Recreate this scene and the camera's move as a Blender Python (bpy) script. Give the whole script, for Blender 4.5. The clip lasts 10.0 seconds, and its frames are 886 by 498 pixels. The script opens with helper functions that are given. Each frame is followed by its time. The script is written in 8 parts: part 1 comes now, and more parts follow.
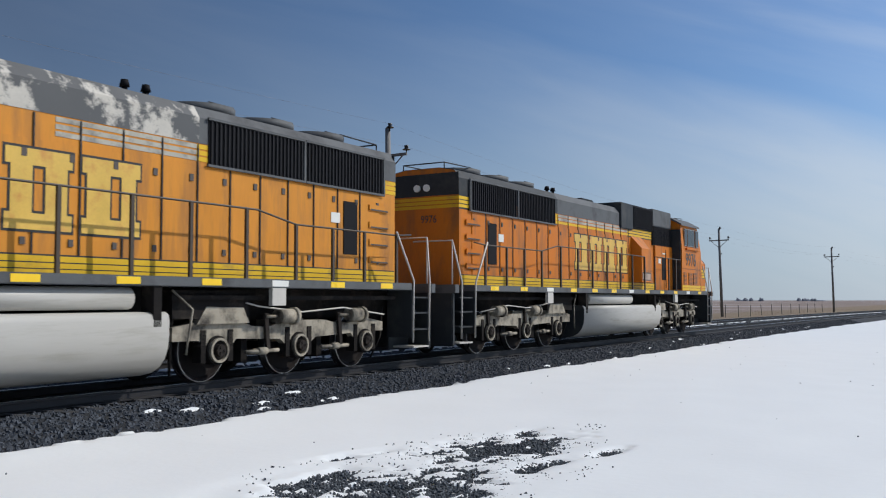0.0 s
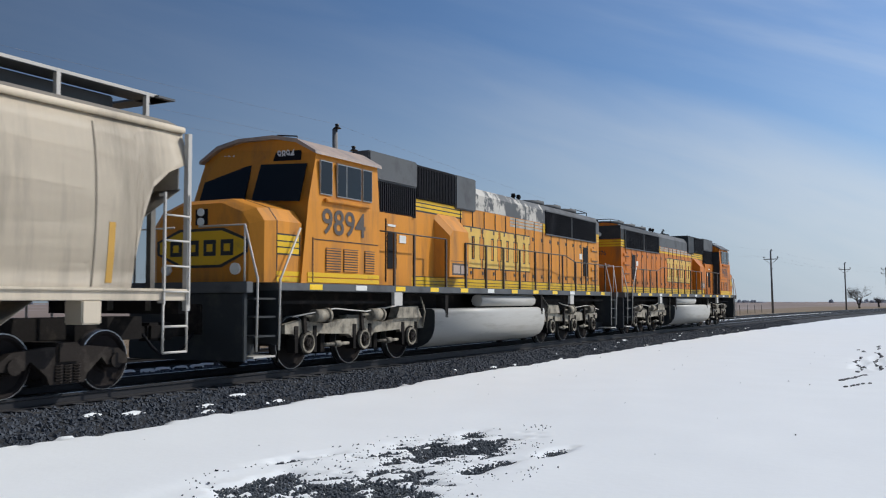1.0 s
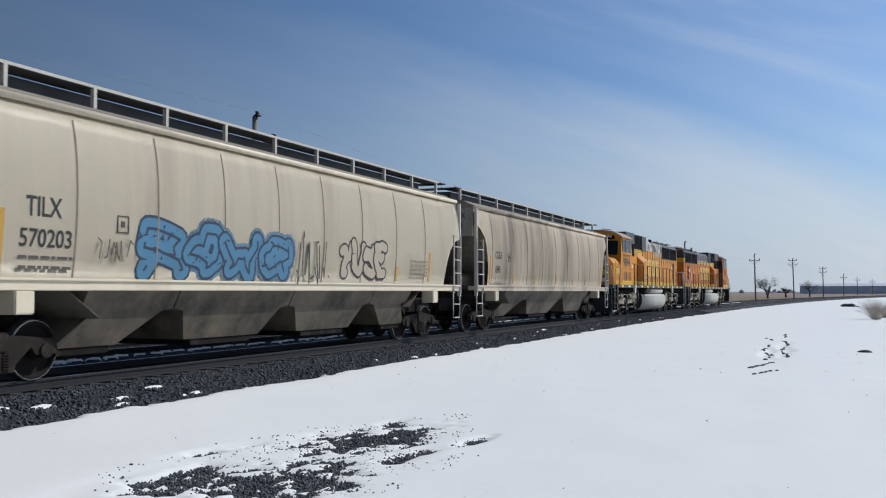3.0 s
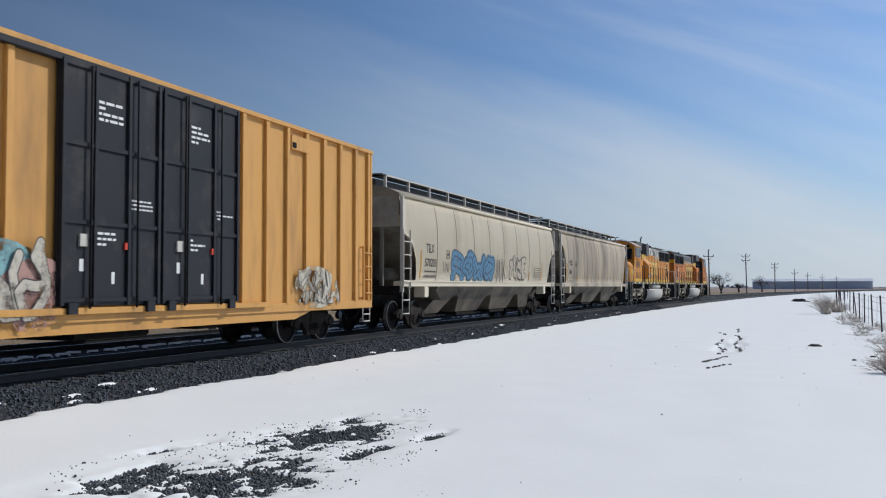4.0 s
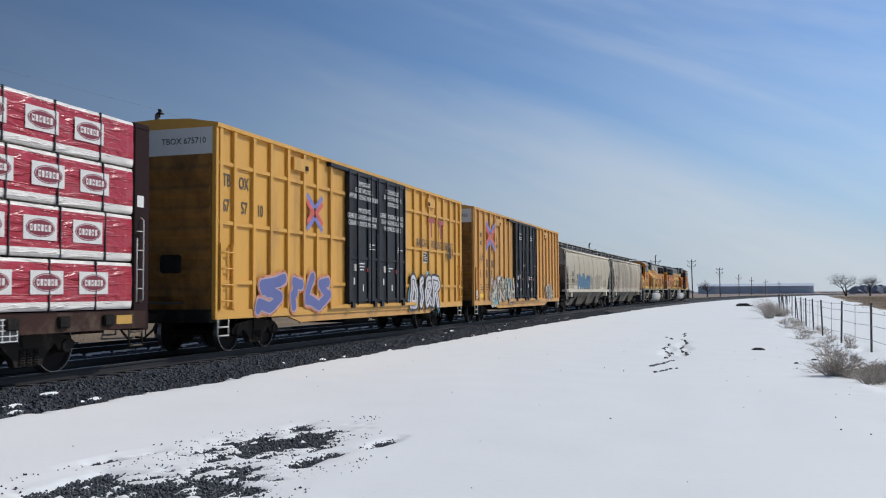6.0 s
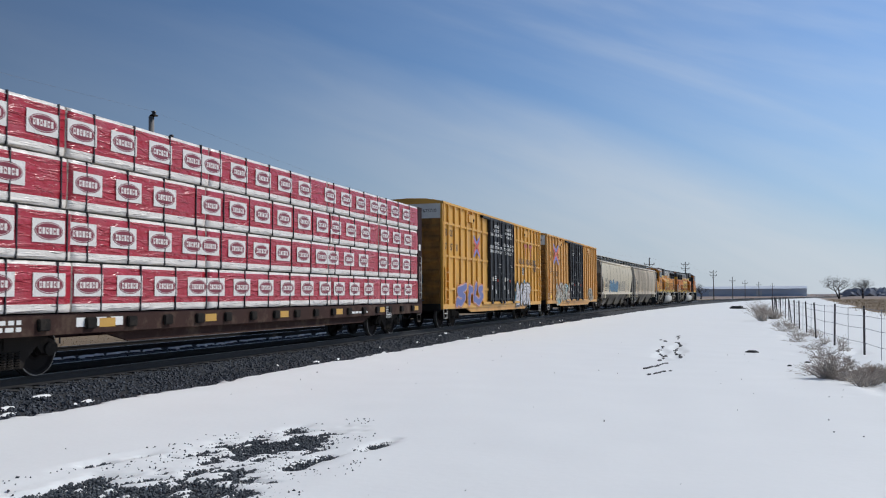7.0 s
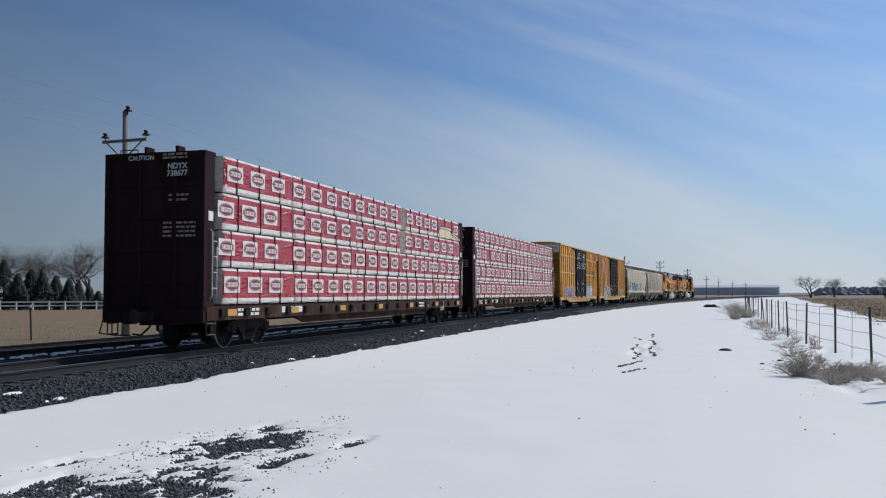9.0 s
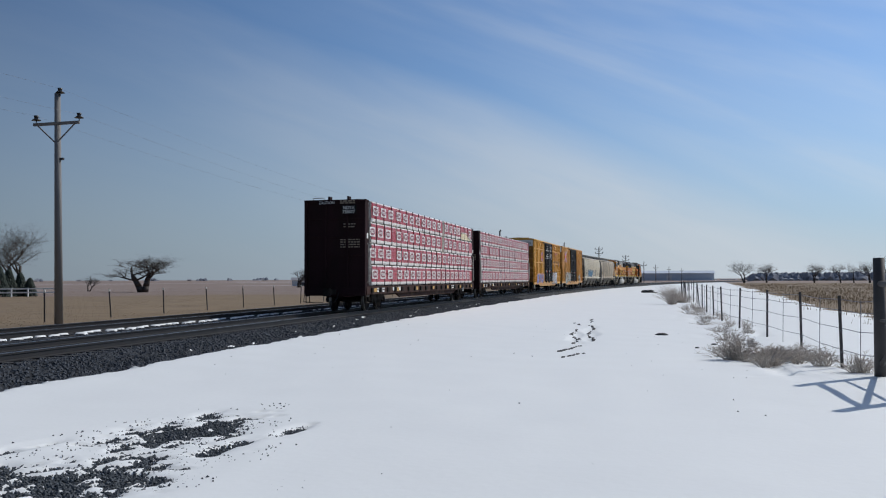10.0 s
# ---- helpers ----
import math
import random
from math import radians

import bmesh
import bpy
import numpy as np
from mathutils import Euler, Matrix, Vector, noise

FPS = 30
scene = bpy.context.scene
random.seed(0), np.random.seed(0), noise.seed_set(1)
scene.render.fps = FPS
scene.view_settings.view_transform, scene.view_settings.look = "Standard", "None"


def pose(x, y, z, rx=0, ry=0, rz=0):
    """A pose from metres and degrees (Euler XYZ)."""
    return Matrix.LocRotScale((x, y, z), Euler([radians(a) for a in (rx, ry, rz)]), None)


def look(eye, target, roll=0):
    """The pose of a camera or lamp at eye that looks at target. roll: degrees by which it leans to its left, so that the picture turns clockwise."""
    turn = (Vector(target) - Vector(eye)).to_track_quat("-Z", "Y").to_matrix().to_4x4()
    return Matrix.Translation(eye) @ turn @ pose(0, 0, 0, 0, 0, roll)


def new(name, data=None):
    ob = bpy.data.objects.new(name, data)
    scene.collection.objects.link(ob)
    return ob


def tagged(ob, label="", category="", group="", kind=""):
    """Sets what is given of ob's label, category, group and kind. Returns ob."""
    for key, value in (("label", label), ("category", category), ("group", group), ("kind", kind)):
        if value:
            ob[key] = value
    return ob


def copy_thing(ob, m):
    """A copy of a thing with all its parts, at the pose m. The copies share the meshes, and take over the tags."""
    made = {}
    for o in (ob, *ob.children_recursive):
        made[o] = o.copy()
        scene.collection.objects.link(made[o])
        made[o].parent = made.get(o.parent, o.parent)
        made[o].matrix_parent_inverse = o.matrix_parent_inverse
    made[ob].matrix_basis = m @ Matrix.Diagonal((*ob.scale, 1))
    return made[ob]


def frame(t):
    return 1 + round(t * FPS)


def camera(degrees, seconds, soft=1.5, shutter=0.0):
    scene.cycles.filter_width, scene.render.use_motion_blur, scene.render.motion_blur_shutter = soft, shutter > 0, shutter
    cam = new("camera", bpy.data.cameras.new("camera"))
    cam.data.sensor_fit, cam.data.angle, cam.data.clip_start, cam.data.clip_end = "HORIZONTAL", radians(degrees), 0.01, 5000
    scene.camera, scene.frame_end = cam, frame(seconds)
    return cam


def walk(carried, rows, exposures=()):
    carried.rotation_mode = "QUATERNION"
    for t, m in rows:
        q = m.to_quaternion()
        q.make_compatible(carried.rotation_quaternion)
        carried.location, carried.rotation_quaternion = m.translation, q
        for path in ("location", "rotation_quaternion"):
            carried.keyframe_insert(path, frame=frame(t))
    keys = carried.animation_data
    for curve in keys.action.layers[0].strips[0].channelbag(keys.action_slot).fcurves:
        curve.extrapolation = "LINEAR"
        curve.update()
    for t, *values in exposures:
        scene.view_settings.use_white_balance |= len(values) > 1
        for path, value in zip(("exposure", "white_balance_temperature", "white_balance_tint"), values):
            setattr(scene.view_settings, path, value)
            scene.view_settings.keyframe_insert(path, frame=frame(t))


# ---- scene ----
cam = camera(51.71, 10.0, soft=1.1, shutter=0.05)
# seconds, tilt, lean, turn; the eye stays at 1.73 m over the snow
PATH = [
    (0.0, 93.23, 0.10, 30.98),
    (0.5, 93.26, 0.08, 28.74),
    (1.0, 93.32, 0.11, 27.67),
    (1.5, 93.35, 0.15, 26.86),
    (2.0, 93.18, 0.13, 25.73),
    (2.5, 92.94, 0.12, 24.29),
    (3.0, 92.69, 0.10, 22.76),
    (4.5, 92.43, 0.21, 19.08),
    (5.0, 92.56, 0.29, 18.18),
    (6.5, 92.83, 0.33, 16.77),
    (7.0, 92.91, 0.30, 16.67),
    (7.5, 93.03, 0.19, 16.72),
    (8.0, 93.10, 0.12, 16.65),
    (8.5, 93.01, 0.08, 16.22),
    (9.0, 92.76, 0.11, 15.17),
    (9.5, 92.32, 0.16, 13.49),
    (10.0, 91.88, 0.22, 11.50),
]
walk(cam, [(t, pose(0, 0, 1.73, rx, ry, rz)) for t, rx, ry, rz in PATH],
     exposures=[(0, 0.0), (2.5, -0.03), (5.0, -0.10), (7.5, -0.12), (9.0, -0.14), (10.0, -0.18)])

# ---- world and sun ----
SUN_TURN, SUN_UP = radians(44), radians(41)   # from +y towards +x; height
world = bpy.data.worlds.new("world")
scene.world = world
world.use_nodes = True
wt = world.node_tree
wt.nodes.clear()
w_out = wt.nodes.new("ShaderNodeOutputWorld")
w_bg = wt.nodes.new("ShaderNodeBackground")
w_sky = wt.nodes.new("ShaderNodeTexSky")
w_sky.sky_type = "NISHITA"
w_sky.sun_disc = False
w_sky.sun_elevation = SUN_UP
w_sky.sun_rotation = SUN_TURN
w_sky.altitude = 1300
w_sky.air_density = 1.0
w_sky.dust_density = 0.6
w_sky.ozone_density = 2.0
w_bg.inputs["Strength"].default_value = 0.085
# cirrus: fibres along one great circle, thick below it and thin above
def sky_dir(turn, up):
    a, e = radians(turn), radians(up)
    return Vector((-math.sin(a) * math.cos(e), math.cos(a) * math.cos(e), math.sin(e)))


streak_a, streak_b = sky_dir(40, 17.5), sky_dir(8, 8.5)
streak_n = streak_b.cross(streak_a).normalized()
streak_n = streak_n if streak_n.z > 0 else -streak_n
w_co = wt.nodes.new("ShaderNodeTexCoord")


def w_project(axis):
    nd = wt.nodes.new("ShaderNodeVectorMath")
    nd.operation = "DOT_PRODUCT"
    nd.inputs[1].default_value = axis
    wt.links.new(w_co.outputs["Generated"], nd.inputs[0])
    return nd.outputs["Value"]


def w_noise(vec, scale, detail, rough, twist):
    nd = wt.nodes.new("ShaderNodeTexNoise")
    nd.inputs["Scale"].default_value = scale
    nd.inputs["Detail"].default_value = detail
    nd.inputs["Roughness"].default_value = rough
    nd.inputs["Distortion"].default_value = twist
    wt.links.new(vec, nd.inputs["Vector"])
    return nd.outputs["Fac"]


def w_range(value, a, b, lo, hi, kind="SMOOTHSTEP"):
    nd = wt.nodes.new("ShaderNodeMapRange")
    nd.interpolation_type = kind
    for key, v in (("From Min", a), ("From Max", b), ("To Min", lo), ("To Max", hi)):
        nd.inputs[key].default_value = v
    wt.links.new(value, nd.inputs["Value"])
    return nd.outputs["Result"]


def w_math(op, a, b):
    nd = wt.nodes.new("ShaderNodeMath")
    nd.operation = op
    for k, v in enumerate((a, b)):
        if isinstance(v, float):
            nd.inputs[k].default_value = v
        else:
            wt.links.new(v, nd.inputs[k])
    return nd.outputs[0]


w_fib = wt.nodes.new("ShaderNodeCombineXYZ")
w_across = w_project(streak_n)
wt.links.new(w_math("MULTIPLY", w_project((streak_b - streak_a).normalized()), 1.5), w_fib.inputs["X"])
wt.links.new(w_math("MULTIPLY", w_across, 9.0), w_fib.inputs["Y"])
w_soft = w_noise(w_fib.outputs["Vector"], 0.9, 5, 0.5, 0.5)
w_fine = w_noise(w_fib.outputs["Vector"], 3.2, 7, 0.55, 0.4)
# the veil's edge wanders with the soft noise
w_edge = w_math("ADD", w_across, w_math("MULTIPLY", w_math("SUBTRACT", w_soft, 0.5), 0.16))
w_sunward = w_project((math.sin(SUN_TURN) * math.cos(SUN_UP), math.cos(SUN_TURN) * math.cos(SUN_UP), math.sin(SUN_UP)))
w_veil = w_math("MULTIPLY", w_range(w_edge, 0.045, -0.05, 0.0, 0.80), w_range(w_fine, 0.25, 0.65, 0.68, 1.0))
w_veil = w_math("MULTIPLY", w_veil, w_range(w_sunward, 0.30, 0.66, 0.16, 1.0))
# thicker, patchy cirrus towards the sun
w_wisp = w_math("MULTIPLY", w_range(w_soft, 0.36, 0.66, 0.12, 0.75), w_range(w_fine, 0.30, 0.7, 0.45, 1.0))
w_wisp = w_math("MULTIPLY", w_wisp, w_range(w_sunward, 0.46, 0.90, 0.12, 1.0))
w_mix = wt.nodes.new("ShaderNodeMix")
w_mix.data_type = "RGBA"
w_mix.inputs["B"].default_value = (7.0, 7.6, 8.3, 1)
wt.links.new(w_math("MAXIMUM", w_veil, w_wisp), w_mix.inputs["Factor"])
# haze towards the horizon, and a sky that pales towards the sun
w_sep = wt.nodes.new("ShaderNodeSeparateXYZ")
w_hz = wt.nodes.new("ShaderNodeMapRange")
w_hz.interpolation_type = "SMOOTHSTEP"
w_hz.inputs["From Min"].default_value = 0.27
w_hz.inputs["From Max"].default_value = -0.04
w_hz.inputs["To Max"].default_value = 0.85
w_haze = wt.nodes.new("ShaderNodeMix")
w_haze.data_type = "RGBA"
w_haze.inputs["B"].default_value = (4.35, 5.5, 6.95, 1)
w_dot = wt.nodes.new("ShaderNodeVectorMath")
w_dot.operation = "DOT_PRODUCT"
w_dot.inputs[1].default_value = (math.sin(SUN_TURN) * math.cos(SUN_UP), math.cos(SUN_TURN) * math.cos(SUN_UP), math.sin(SUN_UP))
w_pale = wt.nodes.new("ShaderNodeMapRange")
w_pale.inputs["From Min"].default_value = 0.05
w_pale.inputs["From Max"].default_value = 0.85
w_pale.inputs["To Min"].default_value = 0.55
w_pale.inputs["To Max"].default_value = 1.33
w_mul = wt.nodes.new("ShaderNodeVectorMath")
w_mul.operation = "SCALE"
w_tint = wt.nodes.new("ShaderNodeVectorMath")
w_tint.operation = "MULTIPLY"
w_tint.inputs[1].default_value = (0.76, 0.94, 1.12)
wt.links.new(w_co.outputs["Generated"], w_sep.inputs["Vector"])
wt.links.new(w_sep.outputs["Z"], w_hz.inputs["Value"])
wt.links.new(w_hz.outputs["Result"], w_haze.inputs["Factor"])
wt.links.new(w_sky.outputs["Color"], w_tint.inputs[0])
wt.links.new(w_tint.outputs["Vector"], w_haze.inputs["A"])
wt.links.new(w_haze.outputs["Result"], w_mix.inputs["A"])
wt.links.new(w_co.outputs["Generated"], w_dot.inputs[0])
wt.links.new(w_dot.outputs["Value"], w_pale.inputs["Value"])
wt.links.new(w_mix.outputs["Result"], w_mul.inputs[0])
wt.links.new(w_pale.outputs["Result"], w_mul.inputs["Scale"])
wt.links.new(w_mul.outputs["Vector"], w_bg.inputs["Color"])
wt.links.new(w_bg.outputs["Background"], w_out.inputs["Surface"])
sun_data = bpy.data.lights.new("sun", "SUN")
sun_data.energy = 3.15
sun_data.angle = radians(0.6)
sun_data.color = (1.0, 0.97, 0.92)
sun = new("sun", sun_data)
sun.matrix_world = look((30 * math.sin(SUN_TURN), 30 * math.cos(SUN_TURN), 30 * math.tan(SUN_UP)), (0, 0, 0))

# ---- mesh and material helpers ----
def mat(name, color, rough=0.6, metal=0.0, vary=0.12, scale=3.0, fine=40.0, bump=0.15, dirt=None, dirt_amount=0.0,
        dirt_scale=1.0, stretch=(1, 1, 1), spec=0.5, island=0.0, bump_dist=0.01, sharp=0.0):
    """Procedural surface: base colour, broad and fine variation, stains, relief."""
    m = bpy.data.materials.new(name)
    m.use_nodes = True
    nt = m.node_tree
    b = nt.nodes["Principled BSDF"]
    b.inputs["Metallic"].default_value = metal
    b.inputs["Specular IOR Level"].default_value = spec
    tc = nt.nodes.new("ShaderNodeTexCoord")
    mp = nt.nodes.new("ShaderNodeMapping")
    mp.inputs["Scale"].default_value = stretch
    nt.links.new(tc.outputs["Object"], mp.inputs["Vector"])
    n1 = nt.nodes.new("ShaderNodeTexNoise")
    n1.inputs["Scale"].default_value = scale
    n1.inputs["Detail"].default_value = 6
    n2 = nt.nodes.new("ShaderNodeTexNoise")
    n2.inputs["Scale"].default_value = fine
    n2.inputs["Detail"].default_value = 4
    nt.links.new(mp.outputs["Vector"], n1.inputs["Vector"])
    nt.links.new(mp.outputs["Vector"], n2.inputs["Vector"])
    hs = nt.nodes.new("ShaderNodeHueSaturation")
    hs.inputs["Color"].default_value = (*color, 1)
    ad = nt.nodes.new("ShaderNodeMath")
    ad.operation = "MULTIPLY_ADD"
    nt.links.new(n1.outputs["Fac"], ad.inputs[0])
    ad.inputs[1].default_value = vary * 2
    ad.inputs[2].default_value = 1 - vary * 1.5
    ad2 = nt.nodes.new("ShaderNodeMath")
    ad2.operation = "MULTIPLY_ADD"
    nt.links.new(n2.outputs["Fac"], ad2.inputs[0])
    ad2.inputs[1].default_value = vary
    nt.links.new(ad.outputs[0], ad2.inputs[2])
    last = ad2
    if island:
        oi = nt.nodes.new("ShaderNodeObjectInfo")
        gi = nt.nodes.new("ShaderNodeNewGeometry")
        ad3 = nt.nodes.new("ShaderNodeMath")
        ad3.operation = "ADD"
        nt.links.new(oi.outputs["Random"], ad3.inputs[0])
        nt.links.new(gi.outputs["Random Per Island"], ad3.inputs[1])
        ad4 = nt.nodes.new("ShaderNodeMath")
        ad4.operation = "MULTIPLY_ADD"
        nt.links.new(ad3.outputs[0], ad4.inputs[0])
        ad4.inputs[1].default_value = island
        nt.links.new(ad2.outputs[0], ad4.inputs[2])
        last = ad4
    nt.links.new(last.outputs[0], hs.inputs["Value"])
    out = hs.outputs["Color"]
    if dirt:
        n3 = nt.nodes.new("ShaderNodeTexNoise")
        n3.inputs["Scale"].default_value = dirt_scale
        n3.inputs["Detail"].default_value = 9
        n3.inputs["Roughness"].default_value = 0.65
        nt.links.new(mp.outputs["Vector"], n3.inputs["Vector"])
        mr = nt.nodes.new("ShaderNodeMapRange")
        mr.inputs["From Min"].default_value = 0.62 - dirt_amount * 0.35
        mr.inputs["From Max"].default_value = 0.62 - dirt_amount * 0.35 + sharp if sharp else 0.78 - dirt_amount * 0.2
        nt.links.new(n3.outputs["Fac"], mr.inputs["Value"])
        mx = nt.nodes.new("ShaderNodeMix")
        mx.data_type = "RGBA"
        nt.links.new(mr.outputs["Result"], mx.inputs["Factor"])
        nt.links.new(out, mx.inputs["A"])
        mx.inputs["B"].default_value = (*dirt, 1)
        out = mx.outputs["Result"]
    nt.links.new(out, b.inputs["Base Color"])
    rr = nt.nodes.new("ShaderNodeMapRange")
    rr.inputs["To Min"].default_value = max(0.02, rough - 0.12)
    rr.inputs["To Max"].default_value = min(1.0, rough + 0.12)
    nt.links.new(n1.outputs["Fac"], rr.inputs["Value"])
    nt.links.new(rr.outputs["Result"], b.inputs["Roughness"])
    if bump:
        bp = nt.nodes.new("ShaderNodeBump")
        bp.inputs["Strength"].default_value = bump
        bp.inputs["Distance"].default_value = bump_dist
        nt.links.new(n2.outputs["Fac"], bp.inputs["Height"])
        nt.links.new(bp.outputs["Normal"], b.inputs["Normal"])
    return m


def mesh_of(name, bm, material):
    me = bpy.data.meshes.new(name)
    bm.to_mesh(me)
    bm.free()
    for m in (material if isinstance(material, (list, tuple)) else [material]):
        me.materials.append(m)
    return me


def part(name, bm, material, parent, label=""):
    """One mesh object under a thing or a part."""
    ob = new(name, mesh_of(name, bm, material))
    ob.parent = parent
    if label:
        ob["label"] = label
    return ob


def thing(name, label, category, group="", m=None, kind=""):
    ob = new(name)
    if m is not None:
        ob.matrix_basis = m
    return tagged(ob, label, category, group, kind)


def single(name, bm, material, label, category, group="", kind="", m=None):
    ob = new(name, mesh_of(name, bm, material))
    if m is not None:
        ob.matrix_basis = m
    return tagged(ob, label, category, group, kind)


def box(bm, x0, x1, y0, y1, z0, z1, mi=0, bevel=0.0):
    vs = [bm.verts.new((x, y, z)) for z in (z0, z1) for y in (y0, y1) for x in (x0, x1)]
    fs = []
    for a in ((0, 2, 3, 1), (4, 5, 7, 6), (0, 1, 5, 4), (2, 6, 7, 3), (0, 4, 6, 2), (1, 3, 7, 5)):
        fc = bm.faces.new([vs[i] for i in a])
        fc.material_index = mi
        fs.append(fc)
    if bevel:
        es = list({e for fc in fs for e in fc.edges})
        bmesh.ops.bevel(bm, geom=es, offset=bevel, segments=2, affect="EDGES", clamp_overlap=True)
    return vs


def bar(bm, a, b, r=0.02, n=6, r2=None, mi=0):
    """A round bar from a to b."""
    a, b = Vector(a), Vector(b)
    d = b - a
    if d.length < 1e-6:
        return
    q = d.to_track_quat("Z", "Y")
    rings = []
    for p, rad in ((a, r), (b, r if r2 is None else r2)):
        rings.append([bm.verts.new(p + q @ Vector((rad * math.cos(2 * math.pi * i / n), rad * math.sin(2 * math.pi * i / n), 0))) for i in range(n)])
    for i in range(n):
        fc = bm.faces.new((rings[0][i], rings[0][(i + 1) % n], rings[1][(i + 1) % n], rings[1][i]))
        fc.smooth = n > 5
        fc.material_index = mi
    for ring, flip in ((rings[0], True), (rings[1], False)):
        fc = bm.faces.new(ring[::-1] if flip else ring)
        fc.material_index = mi


def pipe(bm, pts, r=0.02, n=6, mi=0):
    """One bent round rod through the points."""
    pts = [Vector(p) for p in pts]
    rings = []
    side = None
    for i, p in enumerate(pts):
        d = (pts[min(i + 1, len(pts) - 1)] - pts[max(i - 1, 0)]).normalized()
        if side is None:
            side = d.orthogonal().normalized()
        side = (side - d * side.dot(d)).normalized()
        w = d.cross(side)
        rings.append([p + r * (side * math.cos(2 * math.pi * k / n) + w * math.sin(2 * math.pi * k / n)) for k in range(n)])
    loft(bm, rings, mi, True, True)


def beam(bm, a, b, w, h, mi=0):
    """A square bar from a to b, w wide and h high."""
    a, b = Vector(a), Vector(b)
    d = (b - a).normalized()
    up = Vector((0, 0, 1)) if abs(d.z) < 0.95 else Vector((0, 1, 0))
    sx = d.cross(up).normalized() * (w / 2)
    sz = sx.normalized().cross(d).normalized() * (h / 2)
    ra = [bm.verts.new(a + i * sx + j * sz) for i, j in ((-1, -1), (1, -1), (1, 1), (-1, 1))]
    rb = [bm.verts.new(b + i * sx + j * sz) for i, j in ((-1, -1), (1, -1), (1, 1), (-1, 1))]
    for i in range(4):
        bm.faces.new((ra[i], ra[(i + 1) % 4], rb[(i + 1) % 4], rb[i])).material_index = mi
    bm.faces.new(ra[::-1]).material_index = mi
    bm.faces.new(rb).material_index = mi


def loft(bm, rings, mi=0, caps=True, smooth=False, closed=True):
    """Skin through rings of points of equal count."""
    vr = [[bm.verts.new(p) for p in r] for r in rings]
    n = len(vr[0])
    for a, b in zip(vr, vr[1:]):
        for i in range(n if closed else n - 1):
            fc = bm.faces.new((a[i], a[(i + 1) % n], b[(i + 1) % n], b[i]))
            fc.material_index = mi
            fc.smooth = smooth
    if caps:
        bm.faces.new(vr[0][::-1]).material_index = mi
        bm.faces.new(vr[-1]).material_index = mi
    return vr


def along_y(profile, ys):
    """Rings of an (x, z) profile at each y."""
    return [[(x, y, z) for x, z in profile] for y in ys]


def disc_y(bm, c, r0, r1, x0, x1, n=20, mi=0):
    """A ring or wheel round the x axis at c=(y, z), from radius r0 to r1, x0 to x1."""
    def ring(r, x):
        return [bm.verts.new((x, c[0] + r * math.cos(2 * math.pi * i / n), c[1] + r * math.sin(2 * math.pi * i / n))) for i in range(n)]
    if r0 <= 0.001:
        a, b = ring(r1, x0), ring(r1, x1)
        bm.faces.new(a[::-1]).material_index = mi
        bm.faces.new(b).material_index = mi
        for i in range(n):
            bm.faces.new((a[i], a[(i + 1) % n], b[(i + 1) % n], b[i])).material_index = mi
        return
    rs = [ring(r0, x0), ring(r1, x0), ring(r1, x1), ring(r0, x1)]
    for a, b in zip(rs, rs[1:] + rs[:1]):
        for i in range(n):
            bm.faces.new((a[i], a[(i + 1) % n], b[(i + 1) % n], b[i])).material_index = mi


def fix(bm):
    bmesh.ops.recalc_face_normals(bm, faces=bm.faces[:])
    return bm


def text_mesh(words, size, bold=False, thick=0.0):
    """Letters of the built-in font as a mesh in the xy plane, its left foot at the origin."""
    cu = bpy.data.curves.new("letters", "FONT")
    cu.body = words
    cu.size = size
    cu.offset = 0.012 * size if bold else 0.0
    cu.extrude = thick
    cu.resolution_u = 3
    ob = bpy.data.objects.new("letters", cu)
    me = bpy.data.meshes.new_from_object(ob)
    bpy.data.objects.remove(ob)
    bpy.data.curves.remove(cu)
    return me


def lettering(name, words, size, material, parent, x, y, z, squeeze=1.0, label="", bold=True, turn=None, follow=None):
    """Painted letters on a side that faces +x, reading along +y; or on an end with turn='end' that faces -y."""
    me = text_mesh(words, size, bold, 0.001)
    m = Matrix(((0, 0, 1, x), (squeeze, 0, 0, y), (0, 1, 0, z), (0, 0, 0, 1)))
    if turn == "end":
        m = Matrix(((squeeze, 0, 0, x), (0, 0, -1, y), (0, 1, 0, z), (0, 0, 0, 1)))
    me.transform(m)
    if follow:
        for v in me.vertices:
            v.co.x += follow(v.co.z) + 0.006 - x
    me.materials.append(material)
    ob = new(name, me)
    ob.parent = parent
    if label:
        ob["label"] = label
    return ob


# ---- the line of the track ----
TRACK_X, BEND_FROM, BEND, LEAN_IN = -11.95, 10.0, 0.0007, radians(-0.25)
RAIL_Z = 0.40


def line_at(s, off=0.0):
    """Place and heading (to the right of +y) of the track s metres along; off metres to its right."""
    h = LEAN_IN
    if s < BEND_FROM:
        x, y = TRACK_X + s * math.sin(h), s * math.cos(h)
    else:
        x, y = TRACK_X + BEND_FROM * math.sin(h), BEND_FROM * math.cos(h)
        th = BEND * (s - BEND_FROM)
        dx, dy = (1 - math.cos(th)) / BEND, math.sin(th) / BEND
        x, y = x + dx * math.cos(h) + dy * math.sin(h), y - dx * math.sin(h) + dy * math.cos(h)
        h += th
    return x + off * math.cos(h), y - off * math.sin(h), h


def tail_at(t):
    return 18.6 + 17.25 * (t - 9.0)

